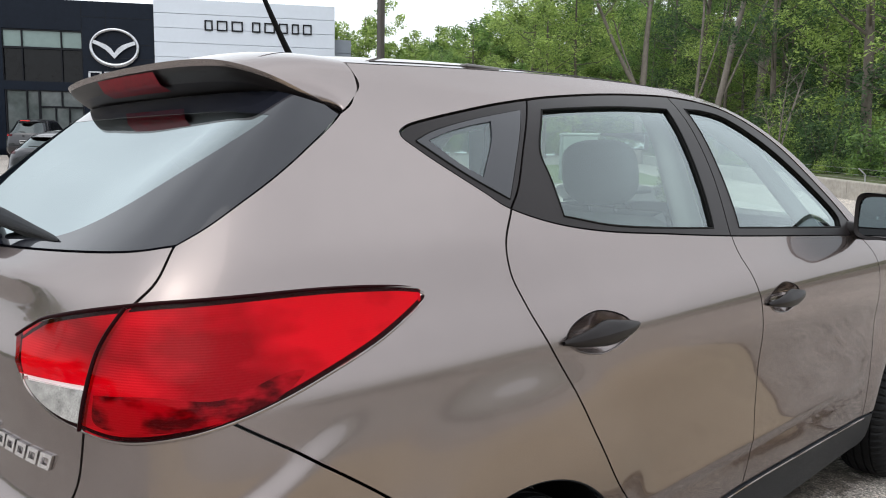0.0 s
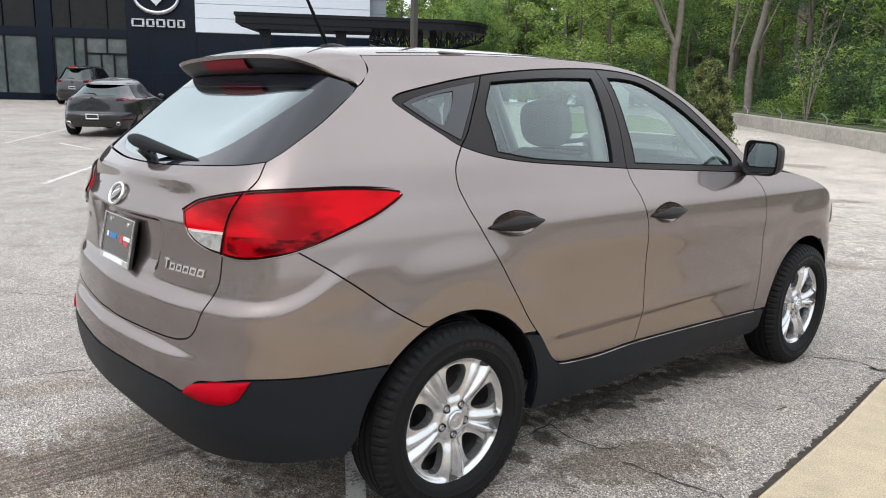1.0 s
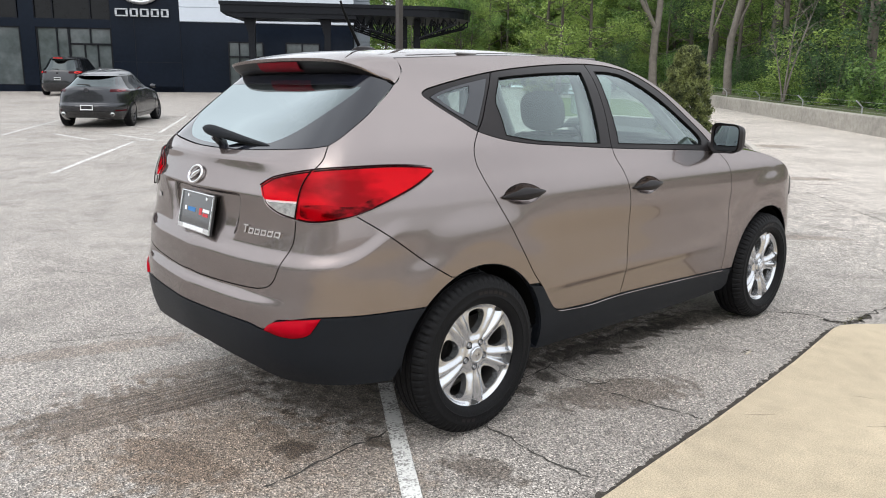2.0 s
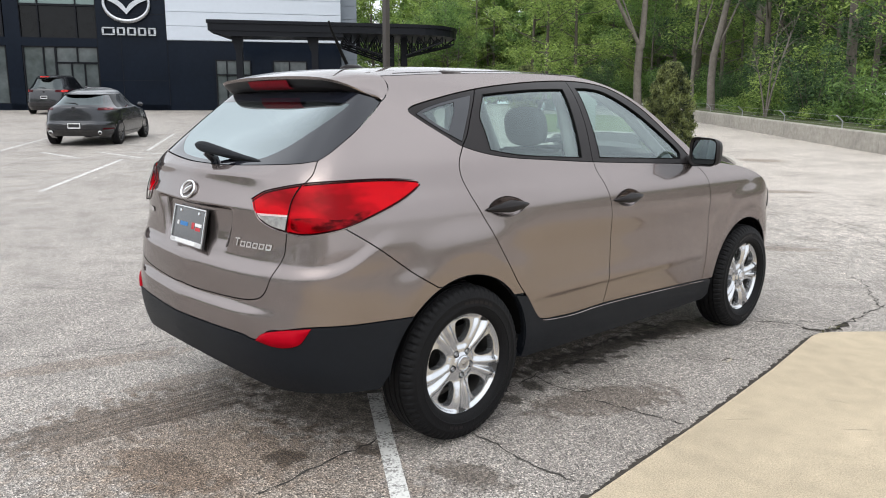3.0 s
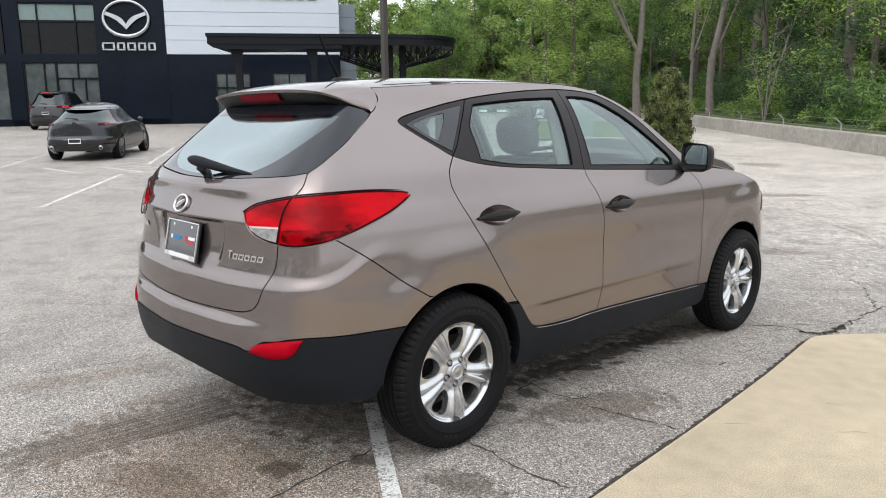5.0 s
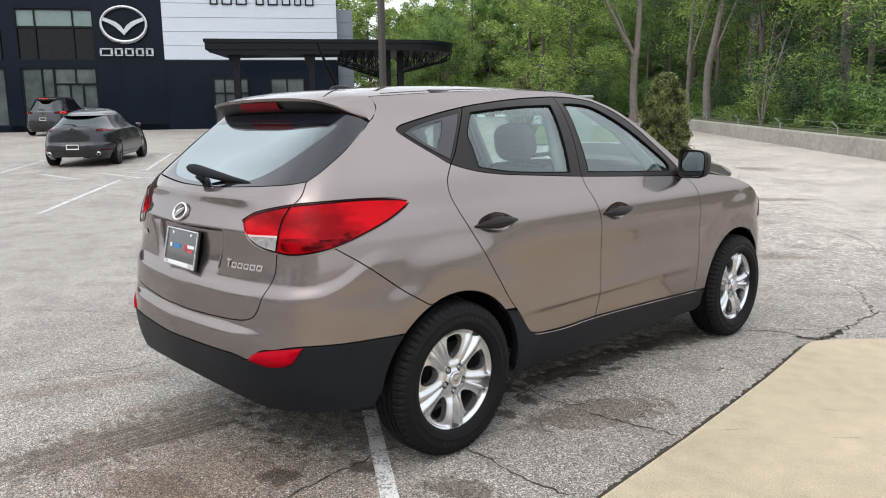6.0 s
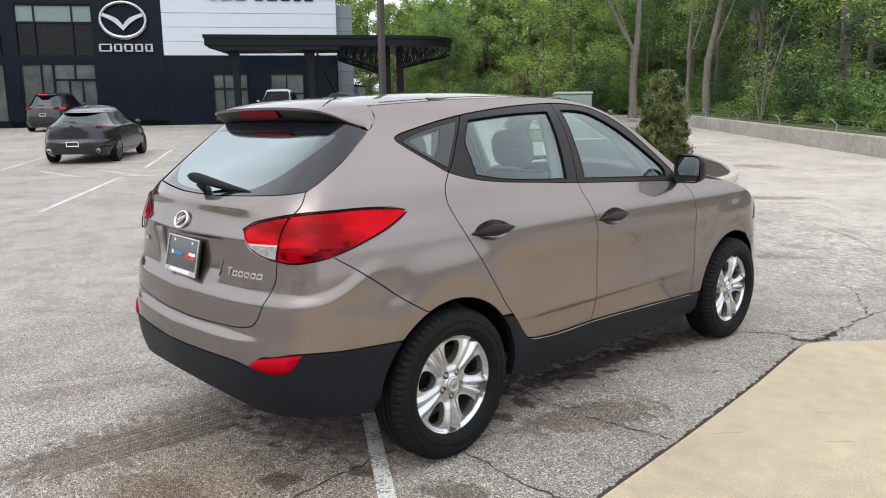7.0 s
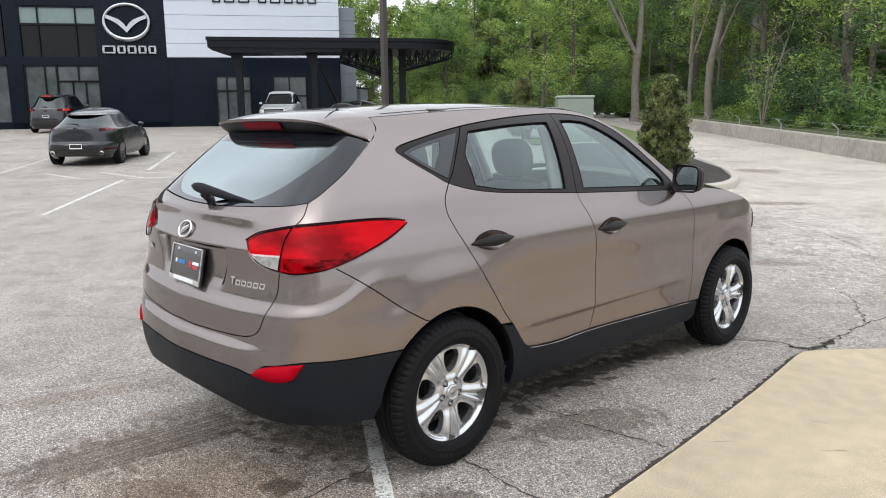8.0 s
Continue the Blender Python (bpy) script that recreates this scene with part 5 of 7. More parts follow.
def panel_mesh(name, outline, material, holes=(), gap=0.0024, out=0.0, depth=0.02, step=0.035, side=1, surface=None, dome=0.0):
    """A sheet cut out of the skin, with its edge folded in. side -1: the mirror image. dome: how far its middle swells."""
    place = surface or skin
    run = finer(outline)
    if area(run) < 0:
        run.reverse()
    run = inset(run, gap)
    cuts = []
    for h in holes:
        c = finer(list(h))
        if area(c) > 0:
            c.reverse()
        cuts.append(inset(c, gap))
    xs, ys = [q[0] for q in run], [q[1] for q in run]
    mesh_pts = [(xs0 + (step / 2 if j % 2 else 0), ys0) for j, ys0 in enumerate(np.arange(min(ys), max(ys), step * 0.87)) for xs0 in np.arange(min(xs), max(xs), step)]
    loops = [run] + cuts
    pts = [q for r in loops for q in r]
    if mesh_pts:
        ok, far = inside(mesh_pts, run)
        keep = ok & (far > 0.011)
        for c in cuts:
            inn, dist = inside(mesh_pts, c)
            keep &= ~inn & (dist > 0.011)
        pts += [q for q, k in zip(mesh_pts, keep) if k]
    edges, k = [], 0
    for r in loops:
        edges += [(k + i, k + (i + 1) % len(r)) for i in range(len(r))]
        k += len(r)
    from mathutils.geometry import delaunay_2d_cdt
    vs, _, tris, *_ = delaunay_2d_cdt([Vector(q) for q in pts], edges, [], 2 if cuts else 1, 1e-6)
    for c in cuts:
        mids = [((vs[f[0]] + vs[f[1]] + vs[f[2]]) / 3)[:] for f in tris]
        inn, _ = inside(mids, c)
        tris = [f for f, k in zip(tris, inn) if not k]
    swell = np.zeros(len(vs))
    if dome:
        _, far = inside([tuple(v) for v in vs], run)
        swell = dome * (1 - (1 - np.clip(far / 0.03, 0, 1)) ** 2)
    co, no = [], []
    for v, sw in zip(vs, swell):
        e = 0.005
        n = (place(v.x + e, v.y) - place(v.x - e, v.y)).cross(place(v.x, v.y + e) - place(v.x, v.y - e)).normalized()
        co.append(place(v.x, v.y) + n * (out + sw))
        no.append(n)
    faces = []
    for f in tris:
        a, b, c = (co[i] for i in f[:3])
        faces.append(tuple(f) if (b - a).cross(c - a).dot(no[f[0]]) > 0 else tuple(reversed(f)))
    outer = len(co)
    count = {}
    for f in faces:
        for i, j in zip(f, f[1:] + f[:1]):
            count[(i, j)] = 1
    rim = [(i, j) for (i, j) in count if (j, i) not in count]
    back = {}
    for i, j in rim:
        for q in (i, j):
            if q not in back:
                back[q] = len(co)
                co.append(co[q] - no[q] * depth)
                no.append(no[q])
    flange = [(j, i, back[i], back[j]) for i, j in rim]
    if side < 0:
        co = [Vector((-p.x, p.y, p.z)) for p in co]
        no = [Vector((-p.x, p.y, p.z)) for p in no]
        faces, flange = [tuple(reversed(f)) for f in faces], [tuple(reversed(f)) for f in flange]
    me = bpy.data.meshes.new(name)
    me.from_pydata(co, [], faces + flange)
    me.materials.append(material)
    me.polygons.foreach_set("use_smooth", [True] * len(faces) + [False] * len(flange))
    me.update()
    if not dome:
        normals = []
        for i, poly in enumerate(me.polygons):
            for li in poly.vertices:
                normals.append(tuple(no[li]) if i < len(faces) else (0, 0, 0))
        me.normals_split_custom_set(normals)
    return me


def flipped(run):
    """The other half of an outline across the middle of the tail."""
    return [(-2 * LEN - s, z) for s, z in reversed(run)]


# cut lines, in (s, z)
BELT = spline((0.070, 1.447), (0.074, 1.439), (0.090, 1.426), (0.135, 1.392), (0.219, 1.335), (0.279, 1.297), (0.404, 1.261), (0.570, 1.237), (0.796, 1.220), (1.136, 1.196), (1.65, 1.168), (2.13, 1.143))
HEAD = spline((0.070, 1.447), (0.074, 1.455), (0.10, 1.468), (0.15, 1.481), (0.258, 1.504), (0.411, 1.533), (0.617, 1.563), (0.885, 1.59), (1.122, 1.605), (1.298, 1.610),
              (1.471, 1.602), (1.62, 1.572), (1.788, 1.477), (1.928, 1.346), (2.077, 1.205), (2.13, 1.143))
DOOR_REAR = spline((0.279, 1.297), (0.226, 1.235), (0.213, 1.179), (0.225, 1.127), (0.254, 1.053), (0.361, 0.882), (0.494, 0.685), (0.583, 0.584), (0.642, 0.507), (0.684, 0.466), (0.745, 0.450))
B_CUT = spline((1.269, 1.611), (1.198, 1.39), (1.136, 1.196), (1.17, 1.077), (1.204, 0.988), (1.226, 0.867), (1.243, 0.697), (1.241, 0.559), (1.207, 0.447))
C_CUT = spline((0.522, 1.549), (0.42, 1.44), (0.335, 1.345), (0.279, 1.297))
DOOR_FRONT = spline((2.13, 1.143), (2.21, 1.056), (2.252, 0.93), (2.27, 0.80), (2.29, 0.679), (2.283, 0.53), (2.267, 0.412))
EAVE = spline((0.027, 1.598), (0.12, 1.603), (0.35, 1.617), (0.7, 1.634), (1.1, 1.643), (1.38, 1.637), (1.56, 1.612), (1.72, 1.553), (1.87, 1.455), (2.02, 1.325), (2.20, 1.185))
GATE_EDGE = spline((-0.795, 0.716), (-0.740, 0.732), (-0.710, 0.764), (-0.693, 0.822), (-0.667, 0.893), (-0.662, 0.952), (-0.656, 0.996), (-0.632, 1.093), (-0.577, 1.165), (-0.539, 1.208), (-0.534, 1.258))
GLASS_SIDE = spline((-0.534, 1.258), (-0.493, 1.285), (-0.423, 1.336), (-0.275, 1.423), (-0.135, 1.485))


def cut(run, s0, s1):
    return [q for q in run if s0 - 1e-6 <= q[0] <= s1 + 1e-6]


def cut_z(run, z0, z1):
    return [q for q in run if z0 - 1e-6 <= q[1] <= z1 + 1e-6]


def arch_arc(i, a0, a1, n=30, grow=0.0):
    cy, cz, r = ARCHES[i]
    return [(cy - Y0 + (r + grow) * math.cos(radians(a0 + (a1 - a0) * k / n)), cz + (r + grow) * math.sin(radians(a0 + (a1 - a0) * k / n))) for k in range(n + 1)]


def ellipse(cs, cz, a, b, n=20, lean=0.0):
    return [(cs + a * math.cos(2 * math.pi * k / n), cz + b * math.sin(2 * math.pi * k / n) + lean * a * math.cos(2 * math.pi * k / n)) for k in range(n)]


car = thing("parked_suv", "bronze-grey compact crossover parked on worn asphalt beside a slab", "car")


def car_part(name, mesh, parent=None, label=""):
    return part(name, mesh, None, parent or car, label)


def car_panel(name, outline, material, parent=None, label="", **k):
    return car_part(name, panel_mesh(name, outline, material, **k), parent, label)


def hollow(t):
    """The pointed oval of a handle's cup."""
    c, s_ = math.cos(t), math.sin(t)
    return 0.112 * math.copysign(abs(c) ** 1.25, c), (0.046 if s_ > 0 else 0.044) * math.copysign(abs(s_) ** 1.1, s_) - 0.002


def hollow_edge(cs, cz, n=36):
    return [(cs + hollow(2 * math.pi * k / n)[0], cz + hollow(2 * math.pi * k / n)[1]) for k in range(n)]


def door_handle(parent, cs, cz, side):
    """A pull handle over its scooped cup: slim ends, a deep lozenge in the middle."""
    cup = Build()

    def bowl(u, v):
        r, t = v, 2 * math.pi * u
        h_, v_ = hollow(t)
        p = skin(cs + h_ * r, cz + v_ * r, -0.002 - 0.034 * (1 - r ** 2.6) * (1.25 if v_ > 0 else 0.9))
        return (p.x * side, p.y, p.z)
    cup.grid(bowl, 28, 7, close_u=True)
    part("handle_cup", cup, PAINT, parent, smooth=80)
    grip = Build()

    def bar(u, v):
        s = cs - 0.128 + 0.256 * u
        k = 1 - abs(2 * u - 1) ** 2.6
        mid = math.exp(-((u - 0.5) / 0.17) ** 2)
        t = 2 * math.pi * v
        up, down = 0.004 + 0.013 * k + 0.009 * mid, 0.004 + 0.015 * k + 0.005 * mid
        h = up * math.sin(t) if math.sin(t) > 0 else down * math.sin(t)
        p = skin(s, cz - 0.002 + 0.010 * (u - 0.5) + h, 0.004 + 0.020 * k + (0.006 + 0.006 * k) * math.cos(t) - 0.008 * mid * max(math.sin(t), 0))
        return (p.x * side, p.y, p.z)
    edge_ = [skin(cs + hollow(t_)[0], cz + hollow(t_)[1], 0.0005) for t_ in [radians(185 + 170 * k / 24) for k in range(25)]]
    part("cup_edge", Build().tube([Vector((p_.x * side, p_.y, p_.z)) for p_ in edge_], 0.0022, 6), PAINT, parent, smooth=60)
    grip.grid(bar, 30, 16)
    part("handle_grip", grip, TRIM, parent, "black plastic pull handle", smooth=70)


def seal(parent, run, side, r=0.0032):
    """A thin rubber bead round a pane."""
    pts = [skin(q[0], q[1], -0.003) for q in finer(run, 0.04)]
    pts = [Vector((p.x * side, p.y, p.z)) for p in pts + pts[:1]]
    part("window_seal", Build().tube(pts, r, 6), SEAL, parent, smooth=60)


for side in (1, -1):
    rear_belt = cut(BELT, 0.279, 1.136)
    # rear door
    hr, hf = (0.435, 1.030), (1.362, 1.003)
    low = spline((0.745, 0.450), (0.95, 0.441), (1.207, 0.447))
    rd = car_panel("rear_door", joined(low, cut_z(B_CUT, 0.447, 1.196)[::-1], rear_belt[::-1], DOOR_REAR), PAINT, side=side,
                   holes=[hollow_edge(*hr)], label="bronze-grey rear door with a black pull handle", step=0.016 if side > 0 else 0.03)
    door_handle(rd, *hr, side)
    rg = spline((0.555, 1.527), (0.70, 1.541), (0.90, 1.556), (1.10, 1.564), (1.181, 1.565)) + spline((1.181, 1.565), (1.12, 1.40), (1.056, 1.222)) \
        + spline((1.056, 1.222), (0.80, 1.235), (0.600, 1.250), (0.437, 1.277)) + spline((0.437, 1.277), (0.452, 1.36), (0.466, 1.43), (0.555, 1.527))
    rg = joined(rg)
    car_panel("window_frame", joined(rear_belt, cut_z(B_CUT, 1.196, 1.611)[::-1], cut(HEAD, 0.522, 1.269)[::-1], C_CUT), FRAME_BLACK, rd,
              "black satin window frame", holes=[rg], out=-0.002, side=side, depth=0.03)
    pane = car_panel("window_pane", rg, SIDE_GLASS, rd, "clear green-tinted pane", out=-0.010, gap=-0.006, depth=0.004, side=side)
    pane.visible_shadow = False
    seal(rd, rg, side)
    # front door
    low = spline((1.207, 0.447), (1.71, 0.433), (2.267, 0.412))
    fd = car_panel("front_door", joined(low, DOOR_FRONT[::-1], cut(BELT, 1.136, 2.14)[::-1], cut_z(B_CUT, 0.447, 1.196)), PAINT, side=side,
                   holes=[hollow_edge(*hf)], label="bronze-grey front door with a black pull handle", step=0.016 if side > 0 else 0.03)
    door_handle(fd, *hf, side)
    fg = joined(spline((1.302, 1.573), (1.42, 1.572), (1.544, 1.550), (1.71, 1.458), (1.881, 1.322), (1.99, 1.225), (1.985, 1.180)),
                spline((1.985, 1.180), (1.6, 1.197), (1.203, 1.216)), spline((1.203, 1.216), (1.25, 1.40), (1.302, 1.573)))
    car_panel("window_frame", joined(cut(BELT, 1.136, 2.14), cut(HEAD, 1.269, 2.14)[::-1], cut_z(B_CUT, 1.196, 1.611)), FRAME_BLACK, fd,
              "black satin window frame", holes=[fg], out=-0.002, side=side, depth=0.03)
    pane = car_panel("window_pane", fg, SIDE_GLASS, fd, "clear green-tinted pane", out=-0.010, gap=-0.006, depth=0.004, side=side)
    pane.visible_shadow = False
    seal(fd, fg, side)
    # quarter window
    qw = joined(spline((0.135, 1.438), (0.20, 1.458), (0.27, 1.474), (0.345, 1.487)), spline((0.345, 1.487), (0.315, 1.44), (0.240, 1.362)), spline((0.240, 1.362), (0.19, 1.392), (0.135, 1.438)))
    q = car_panel("quarter_window", joined(cut(BELT, 0.07, 0.279), C_CUT[::-1], cut(HEAD, 0.07, 0.522)[::-1]), FRAME_BLACK, side=side, holes=[qw], out=-0.002, depth=0.03,
                  label="fixed dark quarter window in a black surround")
    dark = joined(spline((0.104, 1.436), (0.17, 1.460), (0.30, 1.490), (0.47, 1.520)), spline((0.47, 1.520), (0.40, 1.44), (0.288, 1.318)), spline((0.288, 1.318), (0.20, 1.368), (0.104, 1.436)))
    car_panel("dark_border", dark, FRIT, q, holes=[qw], out=0.0005, gap=0.0, depth=0.004, side=side)
    pane = car_panel("window_pane", qw, SIDE_GLASS, q, out=-0.003, gap=-0.003, depth=0.003, side=side)
    pane.visible_shadow = False
    seal(q, dark, side, 0.0035)
    # rear wing with the roof rail and screen pillar in one pressing
    uni = joined(spline((-0.437, 1.013), (-0.310, 0.936), (-0.194, 0.861), (-0.095, 0.792), (0.007, 0.729)), arch_arc(0, 112, 41.5), cut_z(DOOR_REAR, 0.60, 1.297)[::-1],
                 cut(BELT, 0.07, 0.279)[::-1], HEAD, [(2.20, 1.16)], EAVE[::-1], spline((0.027, 1.598), (0.022, 1.545), (-0.041, 1.510), (-0.127, 1.487)),
                 GLASS_SIDE[::-1], cut_z(GATE_EDGE, 1.092, 1.259)[::-1], [(-0.574, 1.041)])
    car_panel("rear_wing", uni, PAINT, side=side, step=0.012 if side > 0 else 0.03, label="bronze-grey rear wing and roof side")
    # front wing
    fw = joined(cut_z(DOOR_FRONT, 0.412, 1.143)[::-1], [(2.20, 1.155)], spline((2.20, 1.158), (2.5, 1.130), (2.72, 1.098), (2.90, 1.046), (3.05, 0.975), (3.17, 0.90)),
                spline((3.17, 0.90), (3.11, 0.82), (3.02, 0.735), (2.965, 0.726)), arch_arc(1, 66, 172), [(2.36, 0.408)])
    car_panel("front_wing", fw, PAINT, side=side, step=0.016 if side > 0 else 0.03, label="bronze-grey front wing")
    # sill cladding
    car_panel("sill", joined(spline((0.571, 0.598), (0.587, 0.579), (0.642, 0.507), (0.684, 0.466), (0.745, 0.450), (0.95, 0.441), (1.207, 0.447), (1.71, 0.433), (2.267, 0.412), (2.36, 0.405)),
              [(2.372, 0.30)], spline((2.33, 0.27), (1.8, 0.262), (1.2, 0.268), (0.60, 0.28))[0:], [(0.545, 0.30)], arch_arc(0, 352, 401, 12)),
              CLADDING, side=side, label="grained black plastic sill", out=0.006, depth=0.05)
    # an added paint bead puts the door edge's highlight into the shape
    rail_ = [skin(a_, b_ - 0.004, 0.007) for a_, b_ in spline((0.700, 0.458), (0.760, 0.448), (0.95, 0.438), (1.207, 0.444), (1.71, 0.430), (2.267, 0.409))]
    part("sill_highlight_bead", Build().tube([Vector((p_.x * side, p_.y, p_.z)) for p_ in rail_], 0.0030, 6), PAINT, car, "thin added bead for the highlight along the sill", smooth=60)
    # tail lamp: the outer half on the wing, the inner half on the tailgate
    upper = spline((-0.822, 1.101), (-0.783, 1.122), (-0.735, 1.140), (-0.602, 1.166), (-0.490, 1.178), (-0.288, 1.181), (-0.110, 1.173), (-0.031, 1.164))
    lower = spline((-0.031, 1.164), (-0.027, 1.147), (-0.140, 1.099), (-0.291, 1.054), (-0.431, 1.015), (-0.516, 0.996), (-0.593, 0.987), (-0.659, 0.994), (-0.725, 1.007),
                   (-0.785, 1.034), (-0.803, 1.065), (-0.822, 1.101))
    div = spline((-0.574, 1.169), (-0.608, 1.128), (-0.629, 1.093), (-0.646, 1.040), (-0.655, 0.994))
    lamp = car_panel("tail_lamp", joined(upper, lower), LAMP_RIM, side=side, out=0.001, gap=-0.001, depth=0.012, label="swept red tail lamp with a clear reversing segment")
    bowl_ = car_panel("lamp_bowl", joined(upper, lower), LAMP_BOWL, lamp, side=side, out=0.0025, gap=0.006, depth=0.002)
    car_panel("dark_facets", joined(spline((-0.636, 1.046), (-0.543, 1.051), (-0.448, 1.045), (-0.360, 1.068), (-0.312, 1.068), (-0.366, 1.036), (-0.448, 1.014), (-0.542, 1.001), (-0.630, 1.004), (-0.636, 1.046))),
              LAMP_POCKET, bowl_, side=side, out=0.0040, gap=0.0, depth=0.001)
    lens = car_panel("outer_lens", joined(cut(upper, -0.576, -0.03)[::-1], cut_z(div, 0.996, 1.173), cut(lower, -0.654, -0.03)[::-1]), RED_LENS, lamp, "clear red lens over silvered ribs", side=side, out=0.011, gap=0.003, depth=0.008)
    lens.visible_shadow = False
    edge_ = [skin(a_, b_ - 0.0035, 0.001) for a_, b_ in lower[:-6]]
    part("lamp_edge", Build().tube([Vector((p_.x * side, p_.y, p_.z)) for p_ in edge_], 0.0028, 6), PAINT, lamp, "folded body edge under the lamp", smooth=60)
    rim_ = [skin(a_, b_ + 0.001, 0.010) for a_, b_ in upper[:-2]]
    part("lens_edge", Build().tube([Vector((p_.x * side, p_.y, p_.z)) for p_ in rim_], [0.0030 * min(1, 0.1 + 0.15 * (len(rim_) - 1 - i_)) for i_ in range(len(rim_))], 6), LAMP_RIM, lamp, "dark edge over the lens", smooth=60)
    strip = [skin(a_, b_, 0.0105) for a_, b_ in div]
    part("lens_divider", Build().tube([Vector((p_.x * side, p_.y, p_.z)) for p_ in strip], 0.0034, 6), LAMP_RIM, lamp, smooth=60)
    rev = joined(spline((-0.787, 1.052), (-0.715, 1.054), (-0.642, 1.055)), [(-0.653, 0.999)], spline((-0.653, 0.999), (-0.689, 1.002), (-0.736, 1.014), (-0.770, 1.033), (-0.787, 1.052)))
    car_panel("inner_lens", joined(cut(upper, -0.824, -0.576)[::-1], [(-0.822, 1.099), (-0.803, 1.067), (-0.790, 1.053), (-0.715, 1.054), (-0.642, 1.055)], cut_z(div, 1.056, 1.170)[::-1]),
              RED_LENS, lamp, "clear red lens over silvered ribs", side=side, out=0.011, gap=0.003, depth=0.008).visible_shadow = False
    car_panel("reversing_lens", rev, CLEAR_LENS, lamp, "clear ribbed reversing lens", side=side, out=0.009, gap=0.004, depth=0.012)
    # reflector in the bumper
    refl = joined(spline((-0.726, 0.569), (-0.701, 0.597), (-0.660, 0.614), (-0.577, 0.629), (-0.510, 0.637)), spline((-0.510, 0.637), (-0.531, 0.594), (-0.547, 0.572), (-0.584, 0.557), (-0.641, 0.554), (-0.726, 0.569)))
    car_panel("bumper_reflector", refl, REFLECTOR, side=side, out=0.010, gap=0.002, depth=0.02, dome=0.001, label="dark red bumper reflector")
    # arch liner
    for i, x1 in ((0, 0.862), (1, 0.835)):
        cy, cz, r = ARCHES[i]
        liner = Build().lathe([(0.52 * side, 0.05), (0.52 * side, r + 0.006), (x1 * side, r + 0.004)], 40, "x", radians(6), radians(168))
        part("arch_liner", liner, LINER, car, smooth=40, m=Matrix.Translation((0, cy, cz)))
        lip = Build().tube([skin(s, z, -0.004) * 1.0 if side > 0 else Vector((-skin(s, z, -0.004).x, s + Y0, z)) for s, z in arch_arc(i, -2, 178, 40, 0.001)], 0.003, 6)
        part("arch_lip", lip, CLADDING, car, smooth=60)

# tail: bumper skin, cladding, tailgate, glass
clad_top = spline((-0.138, 0.627), (-0.320, 0.635), (-0.510, 0.639), (-0.614, 0.622), (-0.672, 0.612), (-0.731, 0.570), (-0.816, 0.581), (-1.025, 0.582), (-LEN, 0.581))
right_edge = joined([(-LEN, 0.703)], spline((-LEN, 0.703), (-1.174, 0.699), (-0.909, 0.707), (-0.795, 0.716)), GATE_EDGE)
gate_r = [q for q in right_edge if q[1] < 0.998]
bump_r = joined(gate_r, [(-0.574, 1.041)], spline((-0.437, 1.013), (-0.310, 0.936), (-0.194, 0.861), (-0.095, 0.792), (0.007, 0.729)), arch_arc(0, 112, 137, 10), clad_top)
bumper = car_panel("rear_bumper", joined(bump_r, flipped(bump_r)), PAINT, label="bronze-grey rear bumper over black cladding", step=0.008)
clad_r = joined(clad_top[::-1], arch_arc(0, 138, 172, 10), [(-0.248, 0.356)], spline((-0.263, 0.340), (-0.498, 0.354), (-0.682, 0.366), (-0.850, 0.401), (-1.130, 0.425), (-LEN, 0.433)))
car_panel("bumper_cladding", joined(clad_r, flipped(clad_r)), CLADDING, bumper, "grained black plastic lower bumper", out=0.004, depth=0.06, step=0.03)
gate_half = joined(right_edge, spline((-0.534, 1.258), (-0.661, 1.243), (-1.058, 1.222), (-LEN, 1.219)))
tailgate = car_panel("tailgate", joined(gate_half, flipped(gate_half)), PAINT, label="bronze-grey tailgate with a recessed plate panel", step=0.010)
glass_half = joined(spline((-LEN, 1.219), (-1.058, 1.222), (-0.661, 1.243), (-0.534, 1.258)), GLASS_SIDE, [(-0.218, 1.505), (-0.507, 1.529), (-LEN, 1.535)])
clear_half = joined(spline((-LEN, 1.236), (-1.063, 1.241), (-0.895, 1.257), (-0.751, 1.304), (-0.624, 1.377), (-0.508, 1.455), (-0.483, 1.475)), [(-0.635, 1.482), (-LEN, 1.484)])
clear = joined(clear_half, flipped(clear_half))
car_panel("rear_glass_border", joined(glass_half, flipped(glass_half)), FRIT, tailgate, "black printed border of the rear glass", holes=[clear], out=-0.003, gap=0.003)
pane = car_panel("rear_glass", clear, REAR_GLASS, tailgate, "tinted rear glass reflecting the sky", out=-0.0036, gap=-0.004, depth=0.003)

# roof, spoiler, screens, bonnet, front
ROOF_MID = curve((-0.45, 1.585), (-0.1, 1.642), (0.36, 1.670), (0.76, 1.677), (1.2, 1.664), (1.5, 1.630), (1.62, 1.605))


def eave_at(s):
    for a, b in zip(EAVE, EAVE[1:]):
        if a[0] <= s <= b[0]:
            return a[1] + (b[1] - a[1]) * (s - a[0]) / (b[0] - a[0])
    return EAVE[0][1] if s < EAVE[0][0] else EAVE[-1][1]


def roof_at(u, y):
    e = skin(max(y - Y0, 0.027), eave_at(y - Y0))
    f = abs(u)
    return Vector(((e.x - 0.003) * u, y, e.z + (ROOF_MID(y) - e.z) * (1 - f ** 3.2)))


part("roof", Build().grid(lambda u, v: roof_at(2 * u - 1, -0.155 + v * 1.66), 40, 40), PAINT, car, "bronze-grey roof panel", smooth=60)


